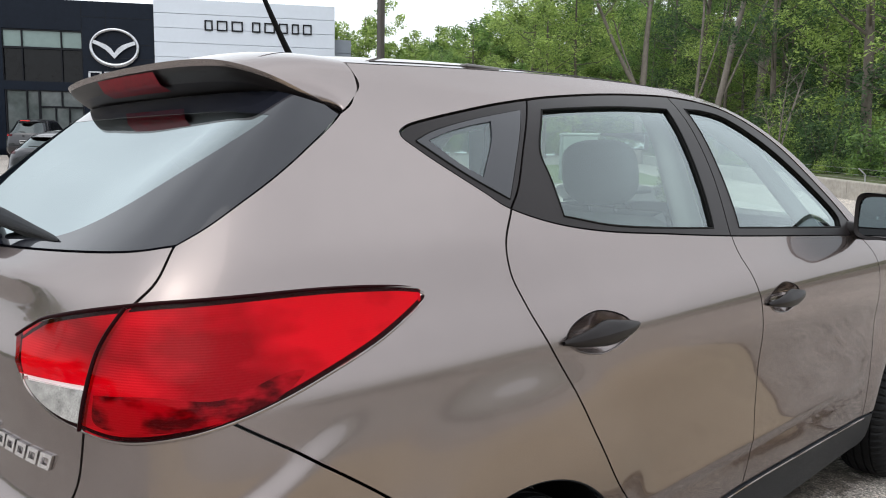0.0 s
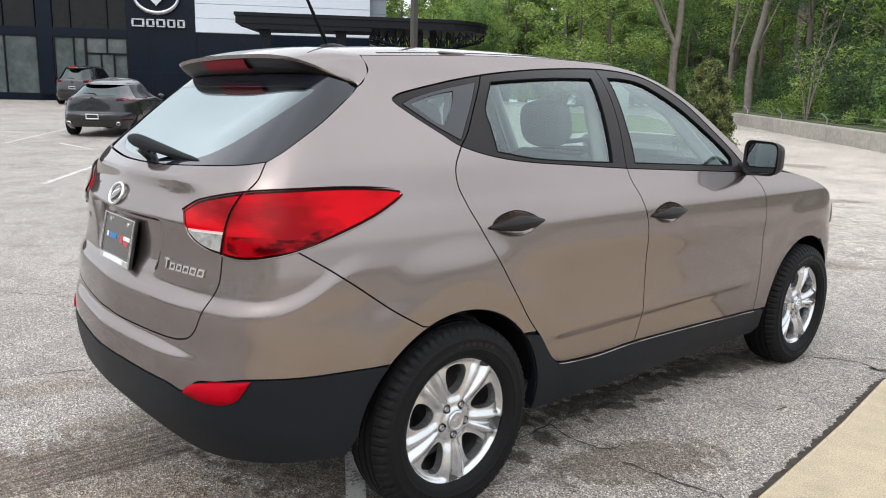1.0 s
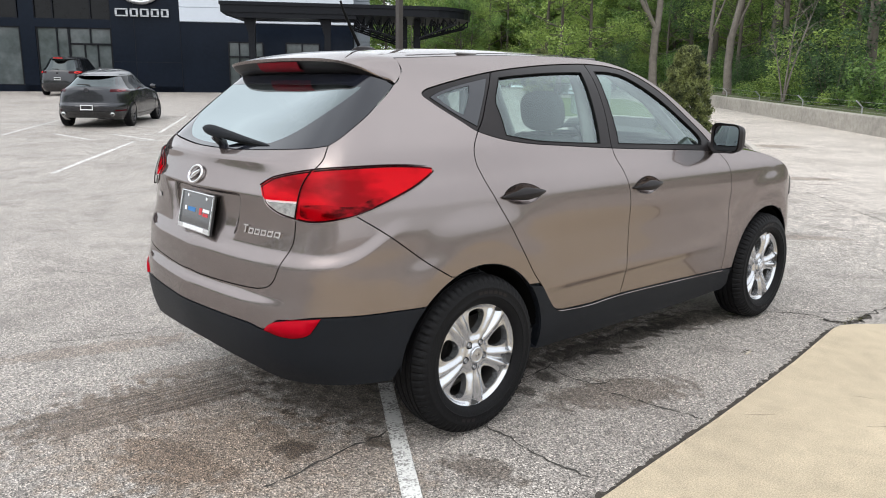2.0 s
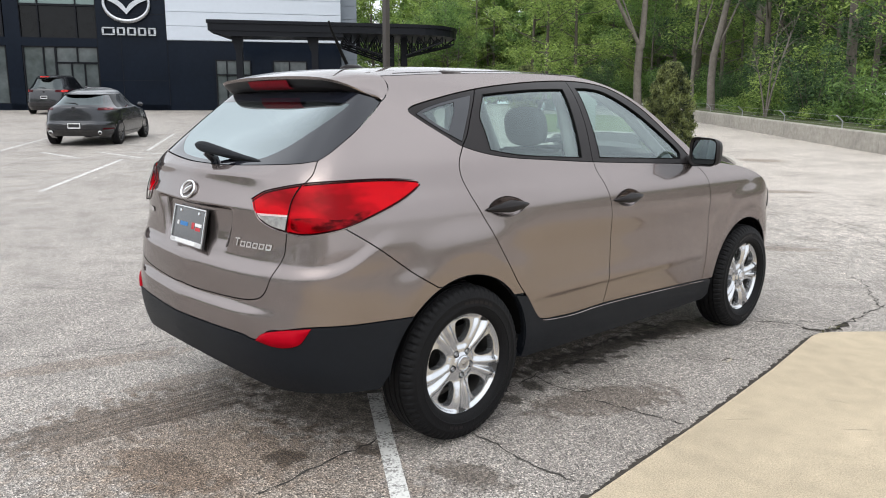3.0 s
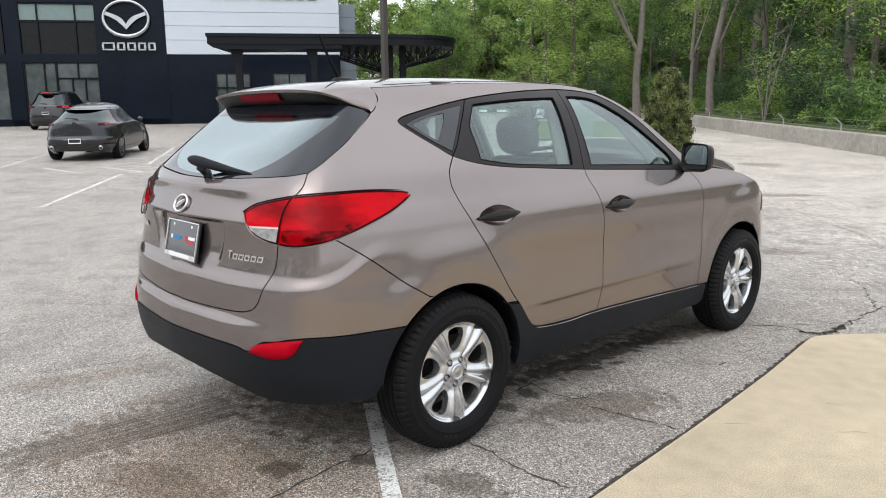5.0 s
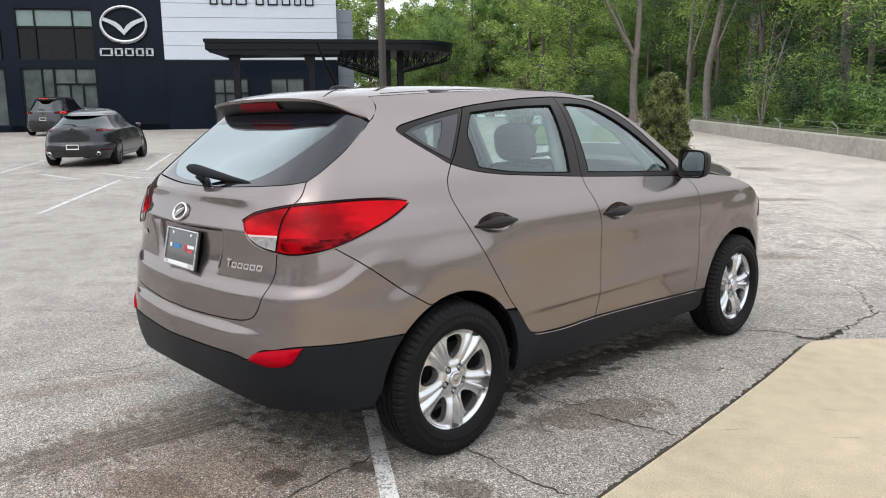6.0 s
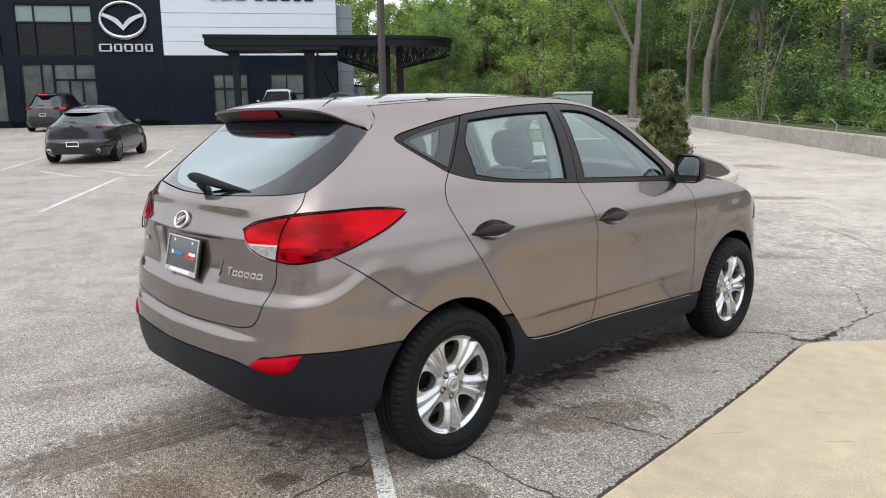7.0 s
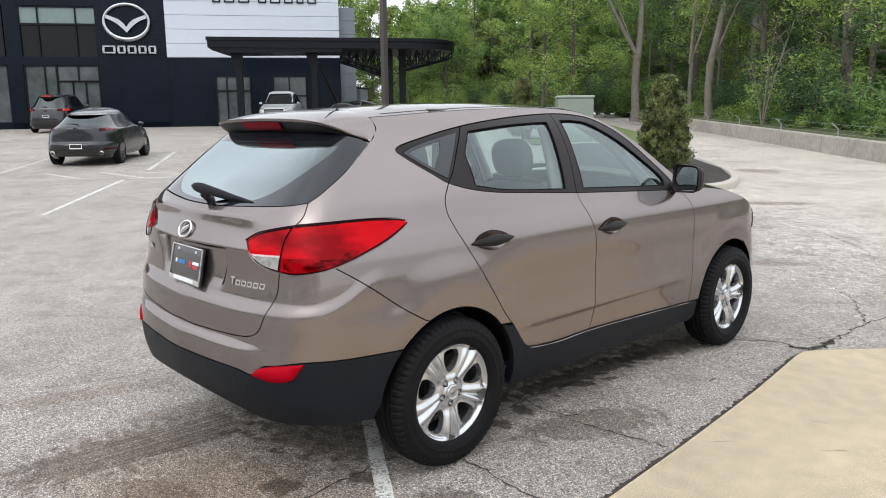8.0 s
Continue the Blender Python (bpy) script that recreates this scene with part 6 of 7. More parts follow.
def drip_strip(side):
    b = Build()
    pts = []
    for k in range(30):
        y = -0.06 + k / 29 * 1.5
        pts.append(roof_at(0.93 * side, y) - Vector((0, 0, 0.0015)))
    b.tube(pts, 0.0035, 6)
    ob = part("roof_ditch_strip", b, TRIM, car, "narrow black roof ditch moulding", smooth=60)
    for y in (0.30, 1.2):
        p = roof_at(0.93 * side, y)
        part("mount_cover", Build().box(-0.014, 0.014, -0.06, 0.06, -0.004, 0.0035, Matrix.Translation(p), 0.002), GREY_PLASTIC, ob, "small grey rack mount cover")


drip_strip(1), drip_strip(-1)


def run3(*pts, n=5):
    a, b = spline(*[(p[0], p[1]) for p in pts], n=n), spline(*[(p[0], p[2]) for p in pts], n=n)
    return [Vector((p[0], p[1], q[1])) for p, q in zip(a, b)]


def spoiler():
    top = run3((0, -0.160, 1.638), (0.2, -0.160, 1.635), (0.36, -0.160, 1.625), *[tuple(skin(a_, z_) - Vector((0.0, 0.0015, 0.0))) for a_, z_ in ((0.025, 1.596), (0.020, 1.545), (-0.042, 1.511), (-0.124, 1.488))])
    lip = run3((0, -0.425, 1.596), (0.2, -0.424, 1.594), (0.36, -0.420, 1.588), (0.475, -0.408, 1.576), (0.532, -0.358, 1.555), (0.558, -0.285, 1.522), (0.572, -0.208, 1.487))
    low = run3((0, -0.392, 1.553), (0.2, -0.392, 1.551), (0.36, -0.388, 1.546), (0.470, -0.374, 1.540), (0.525, -0.330, 1.524), (0.553, -0.265, 1.503), (0.568, -0.208, 1.486))
    deep = run3((0, -0.335, 1.520), (0.2, -0.333, 1.519), (0.36, -0.322, 1.515), (0.45, -0.300, 1.508), (0.505, -0.270, 1.500), (0.543, -0.235, 1.493), (0.566, -0.206, 1.486))
    n = len(top) - 1

    def pick(run, u):
        k = abs(u) * n
        i = min(int(k), n - 1)
        p = run[i].lerp(run[i + 1], k - i)
        return Vector((p.x * (1 if u >= 0 else -1), p.y, p.z))

    def sheet(u, v):
        u = 2 * u - 1
        t, l = pick(top, u), pick(lip, u)
        p = t.lerp(l, v)
        return p + Vector((0, 0, 0.010 * math.sin(math.pi * v) * (1 - abs(u) ** 4)))
    ob = part("spoiler", Build().grid(sheet, 80, 12), PAINT, car, "bronze-grey roof spoiler with a red brake lamp", smooth=50)

    def face(a, b, r):
        def f(u, v):
            u = 2 * u - 1
            p = pick(a, u).lerp(pick(b, u), v)
            return p + Vector((0, -r * math.sin(math.pi * v) * (1 - abs(u) ** 6), 0))
        return f
    rim = face(lip, low, 0.005)
    part("spoiler_lip", Build().grid(lambda u, v: rim(u, 0.30 * v), 80, 4), PAINT, ob, smooth=50)
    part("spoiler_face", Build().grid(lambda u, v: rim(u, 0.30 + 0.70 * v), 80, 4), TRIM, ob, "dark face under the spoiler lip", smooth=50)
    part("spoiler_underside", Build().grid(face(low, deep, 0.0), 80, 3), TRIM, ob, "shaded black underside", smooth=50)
    def lamp_at(u, v):
        q = (0.165 * u - 0.090) / 0.57
        edges = pick(lip, q).lerp(pick(low, q), 0.36), pick(low, q), pick(deep, q)
        p = edges[0].lerp(edges[1], v * 2) if v < 0.5 else edges[1].lerp(edges[2], (v * 2 - 1) * 0.35)
        return p + Vector((0, -0.010 - 0.004 * math.sin(math.pi * v), -0.002))
    lampb = Build().grid(lamp_at, 16, 8)
    part("brake_lamp", lampb, RED_DARK, ob, "high-level red brake lamp", smooth=60)


spoiler()


def screen(u, v):
    a = EAVE[-1][0] + (1.46 - EAVE[-1][0]) * v
    e = skin(a, eave_at(a))
    f = 2 * u - 1
    bow = 0.22 * (1 - v) + 0.10 * v
    return Vector((e.x * f * 0.985, e.y + bow * (1 - f * f), e.z + 0.035 * v * (1 - f ** 4) - 0.02 * (1 - v)))


pane = part("windscreen", Build().grid(screen, 24, 20), SIDE_GLASS, car, "clear windscreen", smooth=60)
pane.visible_shadow = False


def bonnet(u, v):
    f = 2 * u - 1
    s = 2.20 + v * 0.97
    z = curve((2.20, 1.156), (2.5, 1.128), (2.72, 1.096), (2.90, 1.044), (3.05, 0.973), (3.17, 0.90))(s)
    e = skin(s, z)
    rise = 0.055 * (1 - abs(f) ** 2.5)
    nose = (front_line(z) - e.y - 0.02) * (1 - abs(f) ** 3) * v
    back = 0.12 * (1 - f * f) * (1 - v)
    return Vector((e.x * f * 0.997, e.y + nose + back, z + rise * (1 - v * 0.4)))


part("bonnet", Build().grid(bonnet, 30, 26), PAINT, car, "bronze-grey bonnet", smooth=60)


BUMPER_EDGE = curve((0.20, 2.99), (0.352, 3.026), (0.45, 3.012), (0.55, 2.975), (0.64, 2.905), (0.70, 2.83), (0.728, 2.80), (0.75, 2.845), (0.82, 2.935), (0.93, 2.985))


def nose(f, z, out=0.0):
    """The front bumper from the wheel opening round to the middle; f runs from -1 to 1."""
    tip = front_line(z) + out
    k0 = min(max((BUMPER_EDGE(z) + 0.003 - YF) / (tip - YF), 0.01), 0.99)
    q = math.acos(k0 ** 1.3) * abs(f)
    y = YF + (tip - YF) * math.cos(q) ** (2 / 2.6)
    return Vector(((half_width(y, z) + out) * math.sin(q) ** (2 / 2.4) * (1 if f > 0 else -1), y, z))


part("front_bumper", Build().grid(lambda u, v: nose(2 * u - 1, 0.24 + 0.69 * v), 60, 24), PAINT, car, "bronze-grey front bumper", smooth=60)
part("front_grille", Build().grid(lambda u, v: nose(0.3 * (2 * u - 1), 0.62 + 0.16 * v, 0.006), 20, 6), GLOSS_BLACK, car, "dark grille", smooth=60)
part("bumper_skirt", Build().grid(lambda u, v: nose(0.78 * (2 * u - 1), 0.235 + 0.13 * v, 0.006), 40, 5), CLADDING, car, "black plastic lower bumper", smooth=60)
for side in (1, -1):
    hl = Build().grid(lambda u, v: nose(side * (0.46 + 0.50 * u), 0.745 + 0.06 * u + (0.15 - 0.02 * u) * v, 0.006), 14, 8)
    part("headlamp", hl, CLEAR_LENS, car, "clear swept headlamp", smooth=60)


# ---- wheels ----
def wheel_height(a, b):
    r = math.hypot(a, b)
    base = RIM_PROFILE(r)
    ang = (math.degrees(math.atan2(b, a)) - 54) % 72
    off = min(ang, 72 - ang)
    across = r * math.sin(radians(off))
    fade = ease((r - 0.062) / 0.035) * ease((0.236 - r) / 0.014)
    ridge = 0.007 + 0.165 * max(r - 0.075, 0.0)   # two ridges spread outwards from each spoke's valley
    valley = -0.017 * fade * (1 - ease(across / ridge)) * (0.55 + 0.45 * ease((r - 0.09) / 0.10))
    edge = -0.012 * ease((across - ridge - 0.004) / 0.022) * ease((r - 0.06) / 0.03) * ease((0.226 - r) / 0.016)
    return base + valley + edge


RIM_PROFILE = curve((0, 0.004), (0.036, 0.003), (0.05, -0.005), (0.075, -0.004), (0.12, 0.006), (0.18, 0.012), (0.212, 0.009), (0.226, 0.011), (0.234, 0.012), (0.242, -0.004))


def wheel_face(a, b):
    return Vector((wheel_height(a, b), a, b))


def opening(k):
    c = radians(90 + 72 * k)
    pts = []
    for r, w in ((0.092, 0.0), (0.097, 0.013), (0.120, 0.031), (0.152, 0.043), (0.178, 0.046), (0.197, 0.036), (0.204, 0.0)):
        pts.append((r, w))
    loop = pts + [(r, -w) for r, w in reversed(pts[1:-1])]
    loop = spline(*(loop + loop[:1]), n=4)
    return [(r * math.cos(c) - w * math.sin(c), r * math.sin(c) + w * math.cos(c)) for r, w in joined(loop)]


def tyre_build():
    side = [(0.080, 0.226), (0.092, 0.234), (0.100, 0.247), (0.1035, 0.262), (0.1060, 0.264), (0.1060, 0.268), (0.1050, 0.270), (0.1045, 0.296), (0.1050, 0.298), (0.1040, 0.303), (0.1015, 0.306),
            (0.0980, 0.320), (0.0935, 0.329), (0.0870, 0.3375), (0.0785, 0.3430), (0.0660, 0.3475)]
    tread = []
    for g in (0.050, 0.018):
        tread += [(g + 0.0045, 0.3500), (g + 0.0035, 0.3415), (g - 0.0035, 0.3415), (g - 0.0045, 0.351)]
    prof = side + tread + [(-x, r) for x, r in reversed(tread)] + [(-x, r) for x, r in reversed(side)]
    n, b = 264, Build()

    def at(u, v):
        i = round(v * (len(prof) - 1))
        x, r = prof[i]
        k = round(u * n) % 4
        if k < 1 and 0.318 < r < 0.3490 and abs(x) > 0.056:
            r -= 0.008
        a = 2 * math.pi * u
        return (x, r * math.cos(a), r * math.sin(a))
    b.grid(at, n, len(prof) - 1, close_u=True)
    return b


TYRE = tyre_build().mesh("tyre", RUBBER, 28)
FACE = panel_mesh("wheel_cover", [(0.241 * math.cos(a * math.pi / 36), 0.241 * math.sin(a * math.pi / 36)) for a in range(72)], SILVER,
                  holes=[opening(k) for k in range(5)] + [ellipse(0.057 * math.cos(radians(54 + 72 * k)), 0.057 * math.sin(radians(54 + 72 * k)), 0.0165, 0.0165) for k in range(5)], gap=0.0, depth=0.032, step=0.005, surface=wheel_face)
BARREL = Build().lathe([(-0.10, 0.222), (-0.095, 0.205), (-0.02, 0.200), (0.05, 0.205), (0.075, 0.226)], 48, "x").mesh("rim_barrel", DARK_STEEL, 40)
DISC = Build().lathe([(-0.005, 0.03), (0.0, 0.06), (-0.004, 0.09), (-0.03, 0.10), (-0.03, 0.150), (-0.045, 0.150), (-0.045, 0.03)], 40, "x").mesh("brake_disc", DARK_STEEL, 40)
CAP = Build().lathe([(0.002, 0.0365), (0.010, 0.035), (0.013, 0.031), (0.011, 0.027), (0.012, 0.018), (0.013, 0.0)], 32, "x").mesh("centre_cap", SILVER, 40)
NUT = Build().lathe([(-0.006, 0.0125), (0.006, 0.0120), (0.010, 0.009), (0.008, 0.0055), (0.0085, 0.0)], 6, "x").mesh("wheel_nut", NUT_STEEL, 30)


def wheel(x, y, turn, side):
    tyre_ob = part("wheel", TYRE, None, car, "silver five-spoke wheel with a black tyre", m=Matrix.Translation((side * 0.800, y, 0.351)) @ pose(0, 0, 0, 0, 0, 0 if side > 0 else 180) @ pose(0, 0, 0, turn))
    for name, me, dx in (("rim_barrel", BARREL, 0.0), ("brake_disc", DISC, -0.018), ("wheel_cover", FACE, 0.066), ("centre_cap", CAP, 0.066)):
        ob = part(name, me, None, tyre_ob, m=Matrix.Translation((dx, 0, 0)))
        if name == "wheel_cover":
            tagged(ob, "silver five-spoke wheel cover with scuffs")
    for k in range(5):
        a = radians(54 + 72 * k)
        part("wheel_nut", NUT, None, tyre_ob, m=Matrix.Translation((0.056, 0.057 * math.cos(a), 0.057 * math.sin(a))))
    for k in range(9):
        mark = Build()
        a0 = 60 + 6.2 * k + (150 if k > 5 else 0)
        mark.grid(lambda u, v: (0.1062, (0.276 + 0.014 * v) * math.cos(radians(a0 + 4.2 * u)), (0.276 + 0.014 * v) * math.sin(radians(a0 + 4.2 * u))), 3, 1)
        part("sidewall_bar", mark, TRIM, tyre_ob)
    badge = Build()
    for z, lean in ((-0.008, 0.3), (0.008, 0.3)):
        badge.box(0.0, 0.003, z - 0.003, z + 0.003, -0.012, 0.012)
    badge.box(0.0, 0.003, -0.008, 0.008, -0.003, 0.003)
    part("cap_badge", badge, CHROME, tyre_ob, m=Matrix.Translation((0.077, 0, 0)) @ pose(0, 0, 0, 25))


wheel(0.8, 0.0, 0, 1), wheel(0.8, 2.64, 22, 1), wheel(0.8, 0.0, 40, -1), wheel(0.8, 2.64, 10, -1)

# ---- under and inside the car ----
floorpan = Build().box(-0.70, 0.70, 0.42, 2.22, 0.24, 0.34, None, 0.03).box(-0.50, 0.50, -0.72, 0.42, 0.30, 0.52, None, 0.04).box(-0.50, 0.50, 2.22, 3.2, 0.26, 0.6, None, 0.04)
part("floorpan", floorpan, CABIN_DARK, car, "dark underbody and floor", smooth=40)
part("cargo_floor", Build().box(-0.50, 0.50, -0.70, 0.45, 0.78, 0.80, None, 0.01), CABIN, car, smooth=40)
part("axle_beam", Build().tube([(-0.68, 0.0, 0.33), (0.68, 0.0, 0.33)], 0.035, 10), DARK_STEEL, car, smooth=40)
part("silencer", Build().box(-0.35, 0.30, -0.55, -0.30, 0.25, 0.40, None, 0.05), DARK_STEEL, car, smooth=40)
part("headlining", Build().grid(lambda u, v: roof_at((2 * u - 1) * 0.93, -0.05 + v * 1.55) - Vector((0, 0, 0.035)), 14, 14), CABIN_LIGHT, car, "pale cloth headlining", smooth=60)


def seat(x, y, wide, back_z, lean=12):
    m = Matrix.Translation((x, y, 0.36)) 
    s = part("seat", Build().box(-wide / 2, wide / 2, -0.02, 0.50, 0.12, 0.30, m, 0.05), CABIN, car, "dark grey cloth seat", smooth=50)
    mb = m @ Matrix.Translation((0, 0.02, 0.26)) @ pose(0, 0, 0, lean)
    part("backrest", Build().box(-wide / 2 + 0.01, wide / 2 - 0.01, -0.10, 0.04, 0.0, back_z, mb, 0.05), CABIN, s, smooth=50)
    spots = (0.0,) if wide < 0.8 else (-0.38, 0.38)
    for q in spots:
        mh = mb @ Matrix.Translation((q, -0.04, back_z + 0.13))
        head = Build()

        def pad(u, v):
            a, b = 2 * math.pi * u, math.pi * (v - 0.5)
            c = abs(math.cos(b)) ** 0.6
            return mh @ Vector((0.135 * math.copysign(abs(math.cos(a)) ** 0.6, math.cos(a)) * c, 0.055 * math.copysign(abs(math.sin(a)) ** 0.6, math.sin(a)) * c,
                                0.105 * math.copysign(abs(math.sin(b)) ** 0.7, math.sin(b))))
        head.grid(pad, 24, 14, close_u=True)
        hr = part("headrest", head, CABIN, s, smooth=60)
        for dx in (-0.05, 0.05):
            part("headrest_post", Build().tube([mh @ Vector((dx, 0, -0.16)), mh @ Vector((dx, 0, -0.05))], 0.007, 8), CHROME, hr)


seat(0.38, 1.12, 0.52, 0.64), seat(-0.38, 1.00, 0.52, 0.62), seat(0.0, 0.28, 1.25, 0.55, 16)
dash = Build().box(-0.70, 0.70, 1.98, 2.42, 0.72, 1.06, None, 0.08).box(-0.62, 0.62, 1.86, 2.02, 0.70, 0.98, None, 0.06)
part("dashboard", dash, CABIN_DARK, car, "dark plastic dashboard", smooth=50)
wheel_m = Matrix.Translation((-0.38, 1.68, 0.98)) @ pose(0, 0, 0, 62)
ring = Build()
ring.tube([wheel_m @ Vector((0.185 * math.cos(2 * math.pi * k / 32), 0.185 * math.sin(2 * math.pi * k / 32), 0)) for k in range(33)], 0.015, 8)
ring.box(-0.17, 0.17, -0.02, 0.02, -0.02, 0.0, wheel_m, 0.006).box(-0.05, 0.05, -0.06, 0.05, -0.02, 0.015, wheel_m, 0.012).tube([wheel_m @ Vector((0, 0, 0)), wheel_m @ Vector((0, 0, -0.35))], 0.03, 10)
part("steering_wheel", ring, CABIN_DARK, car, "dark steering wheel", smooth=50)
cabin_mirror = part("cabin_mirror", Build().box(-0.12, 0.12, -0.012, 0.015, -0.035, 0.035, Matrix.Translation((0.03, 1.60, 1.485)), 0.01), CABIN_DARK, car, smooth=50)
part("mirror_face", Build().box(-0.112, 0.112, -0.016, -0.0125, -0.029, 0.029, Matrix.Translation((0.03, 1.60, 1.485))), MIRROR, cabin_mirror)
for side in (1, -1):
    card = Build().grid(lambda u, v: Vector((side * (skin(0.64 + u * 1.55, 0.62 + 0.50 * v).x - 0.055), Y0 + 0.64 + u * 1.55, 0.62 + 0.50 * v)), 20, 6)
    part("door_card", card, CABIN, car, smooth=60)
    pil = Build().tube([Vector((side * 0.70, 0.985, 1.16)), Vector((side * 0.54, 1.06, 1.47)), Vector((side * 0.44, 1.10, 1.585))], [0.045, 0.04, 0.03], 8)
    part("pillar_trim", pil, CABIN_LIGHT, car, "pale pillar trim", smooth=60)
    cq = Build().tube([Vector((side * 0.60, 0.22, 1.20)), Vector((side * 0.49, 0.32, 1.44)), Vector((side * 0.40, 0.38, 1.56))], [0.07, 0.065, 0.05], 8)
    part("pillar_trim", cq, CABIN_LIGHT, car, "pale pillar trim", smooth=60)
    ap = Build().tube([Vector((side * 0.72, 1.90, 1.13)), Vector((side * 0.585, 1.60, 1.43)), Vector((side * 0.46, 1.40, 1.575))], [0.035, 0.03, 0.03], 8)
    part("pillar_trim", ap, CABIN_LIGHT, car, "pale pillar trim", smooth=60)

# the driver's wiper stands up on the glass, the other lies low
for blade, arm in ((((-0.65, 2.10, 1.193), (-0.48, 2.13, 1.227), (-0.17, 2.17, 1.258)), ((-0.37, 2.15, 1.242), (-0.30, 2.19, 1.17), (-0.28, 2.21, 1.10))),
                   (((0.02, 2.25, 1.165), (0.25, 2.23, 1.160), (0.52, 2.16, 1.150)), ((0.25, 2.24, 1.165), (0.40, 2.25, 1.12), (0.45, 2.26, 1.10)))):
    wiper = part("front_wiper", Build().tube(blade, [0.008, 0.017, 0.008], 8), SEAL, car, "black windscreen wiper", smooth=60)
    part("wiper_arm", Build().tube(arm, 0.011, 8), SEAL, wiper, smooth=60)


# ---- fittings on the body ----
def door_mirror(side):
    b = Build()
    m = Matrix.Translation((side * 0.950, 1.85, 1.220)) @ pose(0, 0, 0, 0, 0, -6 * side)

    def shell(u, v):
        a = 2 * math.pi * u
        k = v
        r = (1 - 0.0 * k) * (1 if k < 0.35 else math.sqrt(max(1 - ((k - 0.35) / 0.65) ** 2, 0)) * 0.9 + 0.1 * (1 - k))
        c, s = math.cos(a), math.sin(a)
        x = 0.090 * math.copysign(abs(c) ** 0.40, c) * r
        z = 0.082 * math.copysign(abs(s) ** 0.42, s) * r * (1.0 - 0.10 * x * side / 0.098)
        return m @ Vector((x, 0.125 * k, z))
    b.grid(shell, 40, 14, close_u=True)
    ob = part("door_mirror", b, TRIM, car, "black door mirror", smooth=50)
    g = Build()
    mg = m @ pose(0, 0, 0, -3, 0, -3 * side)
    g.grid(lambda u, v: mg @ Vector((0.080 * v * math.copysign(abs(math.cos(2 * math.pi * u)) ** 0.38, math.cos(2 * math.pi * u)), 0.006,
                                    0.071 * v * math.copysign(abs(math.sin(2 * math.pi * u)) ** 0.40, math.sin(2 * math.pi * u)))), 40, 3, close_u=True)
    part("mirror_glass", g, DOOR_MIRROR, ob, "mirror glass reflecting the lot")
    rim = Build()
    rim.grid(lambda u, v: m @ Vector(((0.090 - 0.011 * v) * math.copysign(abs(math.cos(2 * math.pi * u)) ** 0.40, math.cos(2 * math.pi * u)), 0.006 * v - 0.001 * (1 - v),
                                      (0.082 - 0.011 * v) * math.copysign(abs(math.sin(2 * math.pi * u)) ** 0.42, math.sin(2 * math.pi * u)))), 40, 2, close_u=True)
    part("mirror_rim", rim, TRIM, ob, smooth=50)
    foot = Build().tube([(side * 0.80, 1.90, 1.165), (side * 0.87, 1.90, 1.160), (side * 0.93, 1.90, 1.165)], [0.035, 0.03, 0.03], 10)
    part("mirror_foot", foot, TRIM, ob, smooth=60)


door_mirror(1), door_mirror(-1)

aerial = part("aerial", Build().lathe([(-0.01, 0.040), (0.004, 0.038), (0.018, 0.030), (0.028, 0.018), (0.033, 0.0)], 24, "z"), TRIM, car, "black roof aerial leaning back",
              smooth=60, m=Matrix.Translation((0, 0.055, 1.652)) @ Matrix.Diagonal((0.7, 1.9, 0.62, 1)))
part("aerial_rod", Build().tube([(0, 0.02, 1.672), (0, -0.008, 1.72), (0, -0.038, 1.775), (0, -0.066, 1.828), (0, -0.083, 1.870)], [0.009, 0.008, 0.007, 0.006, 0.005], 8), SEAL, car, smooth=60)


def rear_wiper():
    """A knife-shaped cover over the arm, the blade beneath it and the hub."""
    a, b = Vector((-0.035, -0.772, 1.298)), Vector((0.385, -0.690, 1.245))
    tall = curve((0, 0.003), (0.04, 0.016), (0.13, 0.023), (0.35, 0.018), (0.7, 0.009), (0.95, 0.005), (1, 0.002))

    def shell(u, v):
        p = a.lerp(b, u) + Vector((0, 0.018 * math.sin(math.pi * u), -0.006 * math.sin(math.pi * u)))
        t, h = 2 * math.pi * v, tall(u)
        return p + Vector((0, -0.5, 0.6)).normalized() * (0.55 * h * math.cos(t)) + Vector((0, 0.35, 0.8)).normalized() * (h * math.sin(t))
    ob = part("rear_wiper", Build().grid(shell, 30, 14), CLADDING, tailgate, "black rear wiper parked across the glass", smooth=60)
    part("wiper_blade", Build().tube([a.lerp(b, 0.22) + Vector((0, 0.035, -0.028)), a.lerp(b, 0.6) + Vector((0, 0.025, -0.020)), b + Vector((0.01, 0.006, -0.004))], [0.006, 0.010, 0.004], 8), SEAL, ob, smooth=60)
    part("wiper_hub", Build().tube([(0.030, -0.752, 1.268), (0.030, -0.715, 1.235), (0.030, -0.69, 1.212)], [0.018, 0.020, 0.020], 14), GLOSS_BLACK, ob, smooth=50)


rear_wiper()
# maker's badge: a chrome oval ring with a slanted bar
bm_ = Matrix.Translation(skin(-LEN, 1.108) + Vector((0, -0.009, 0))) @ pose(0, 0, 0, -26)
badge = Build().tube([bm_ @ Vector((0.058 * math.cos(2 * math.pi * k / 36), 0, 0.038 * math.sin(2 * math.pi * k / 36))) for k in range(37)], 0.006, 8)
badge.tube([bm_ @ Vector((-0.030, 0, -0.020)), bm_ @ Vector((0.0, 0, 0.0)), bm_ @ Vector((0.030, 0, 0.020))], [0.006, 0.012, 0.006], 8)
part("maker_badge", badge, CHROME, tailgate, "chrome oval badge", smooth=60)
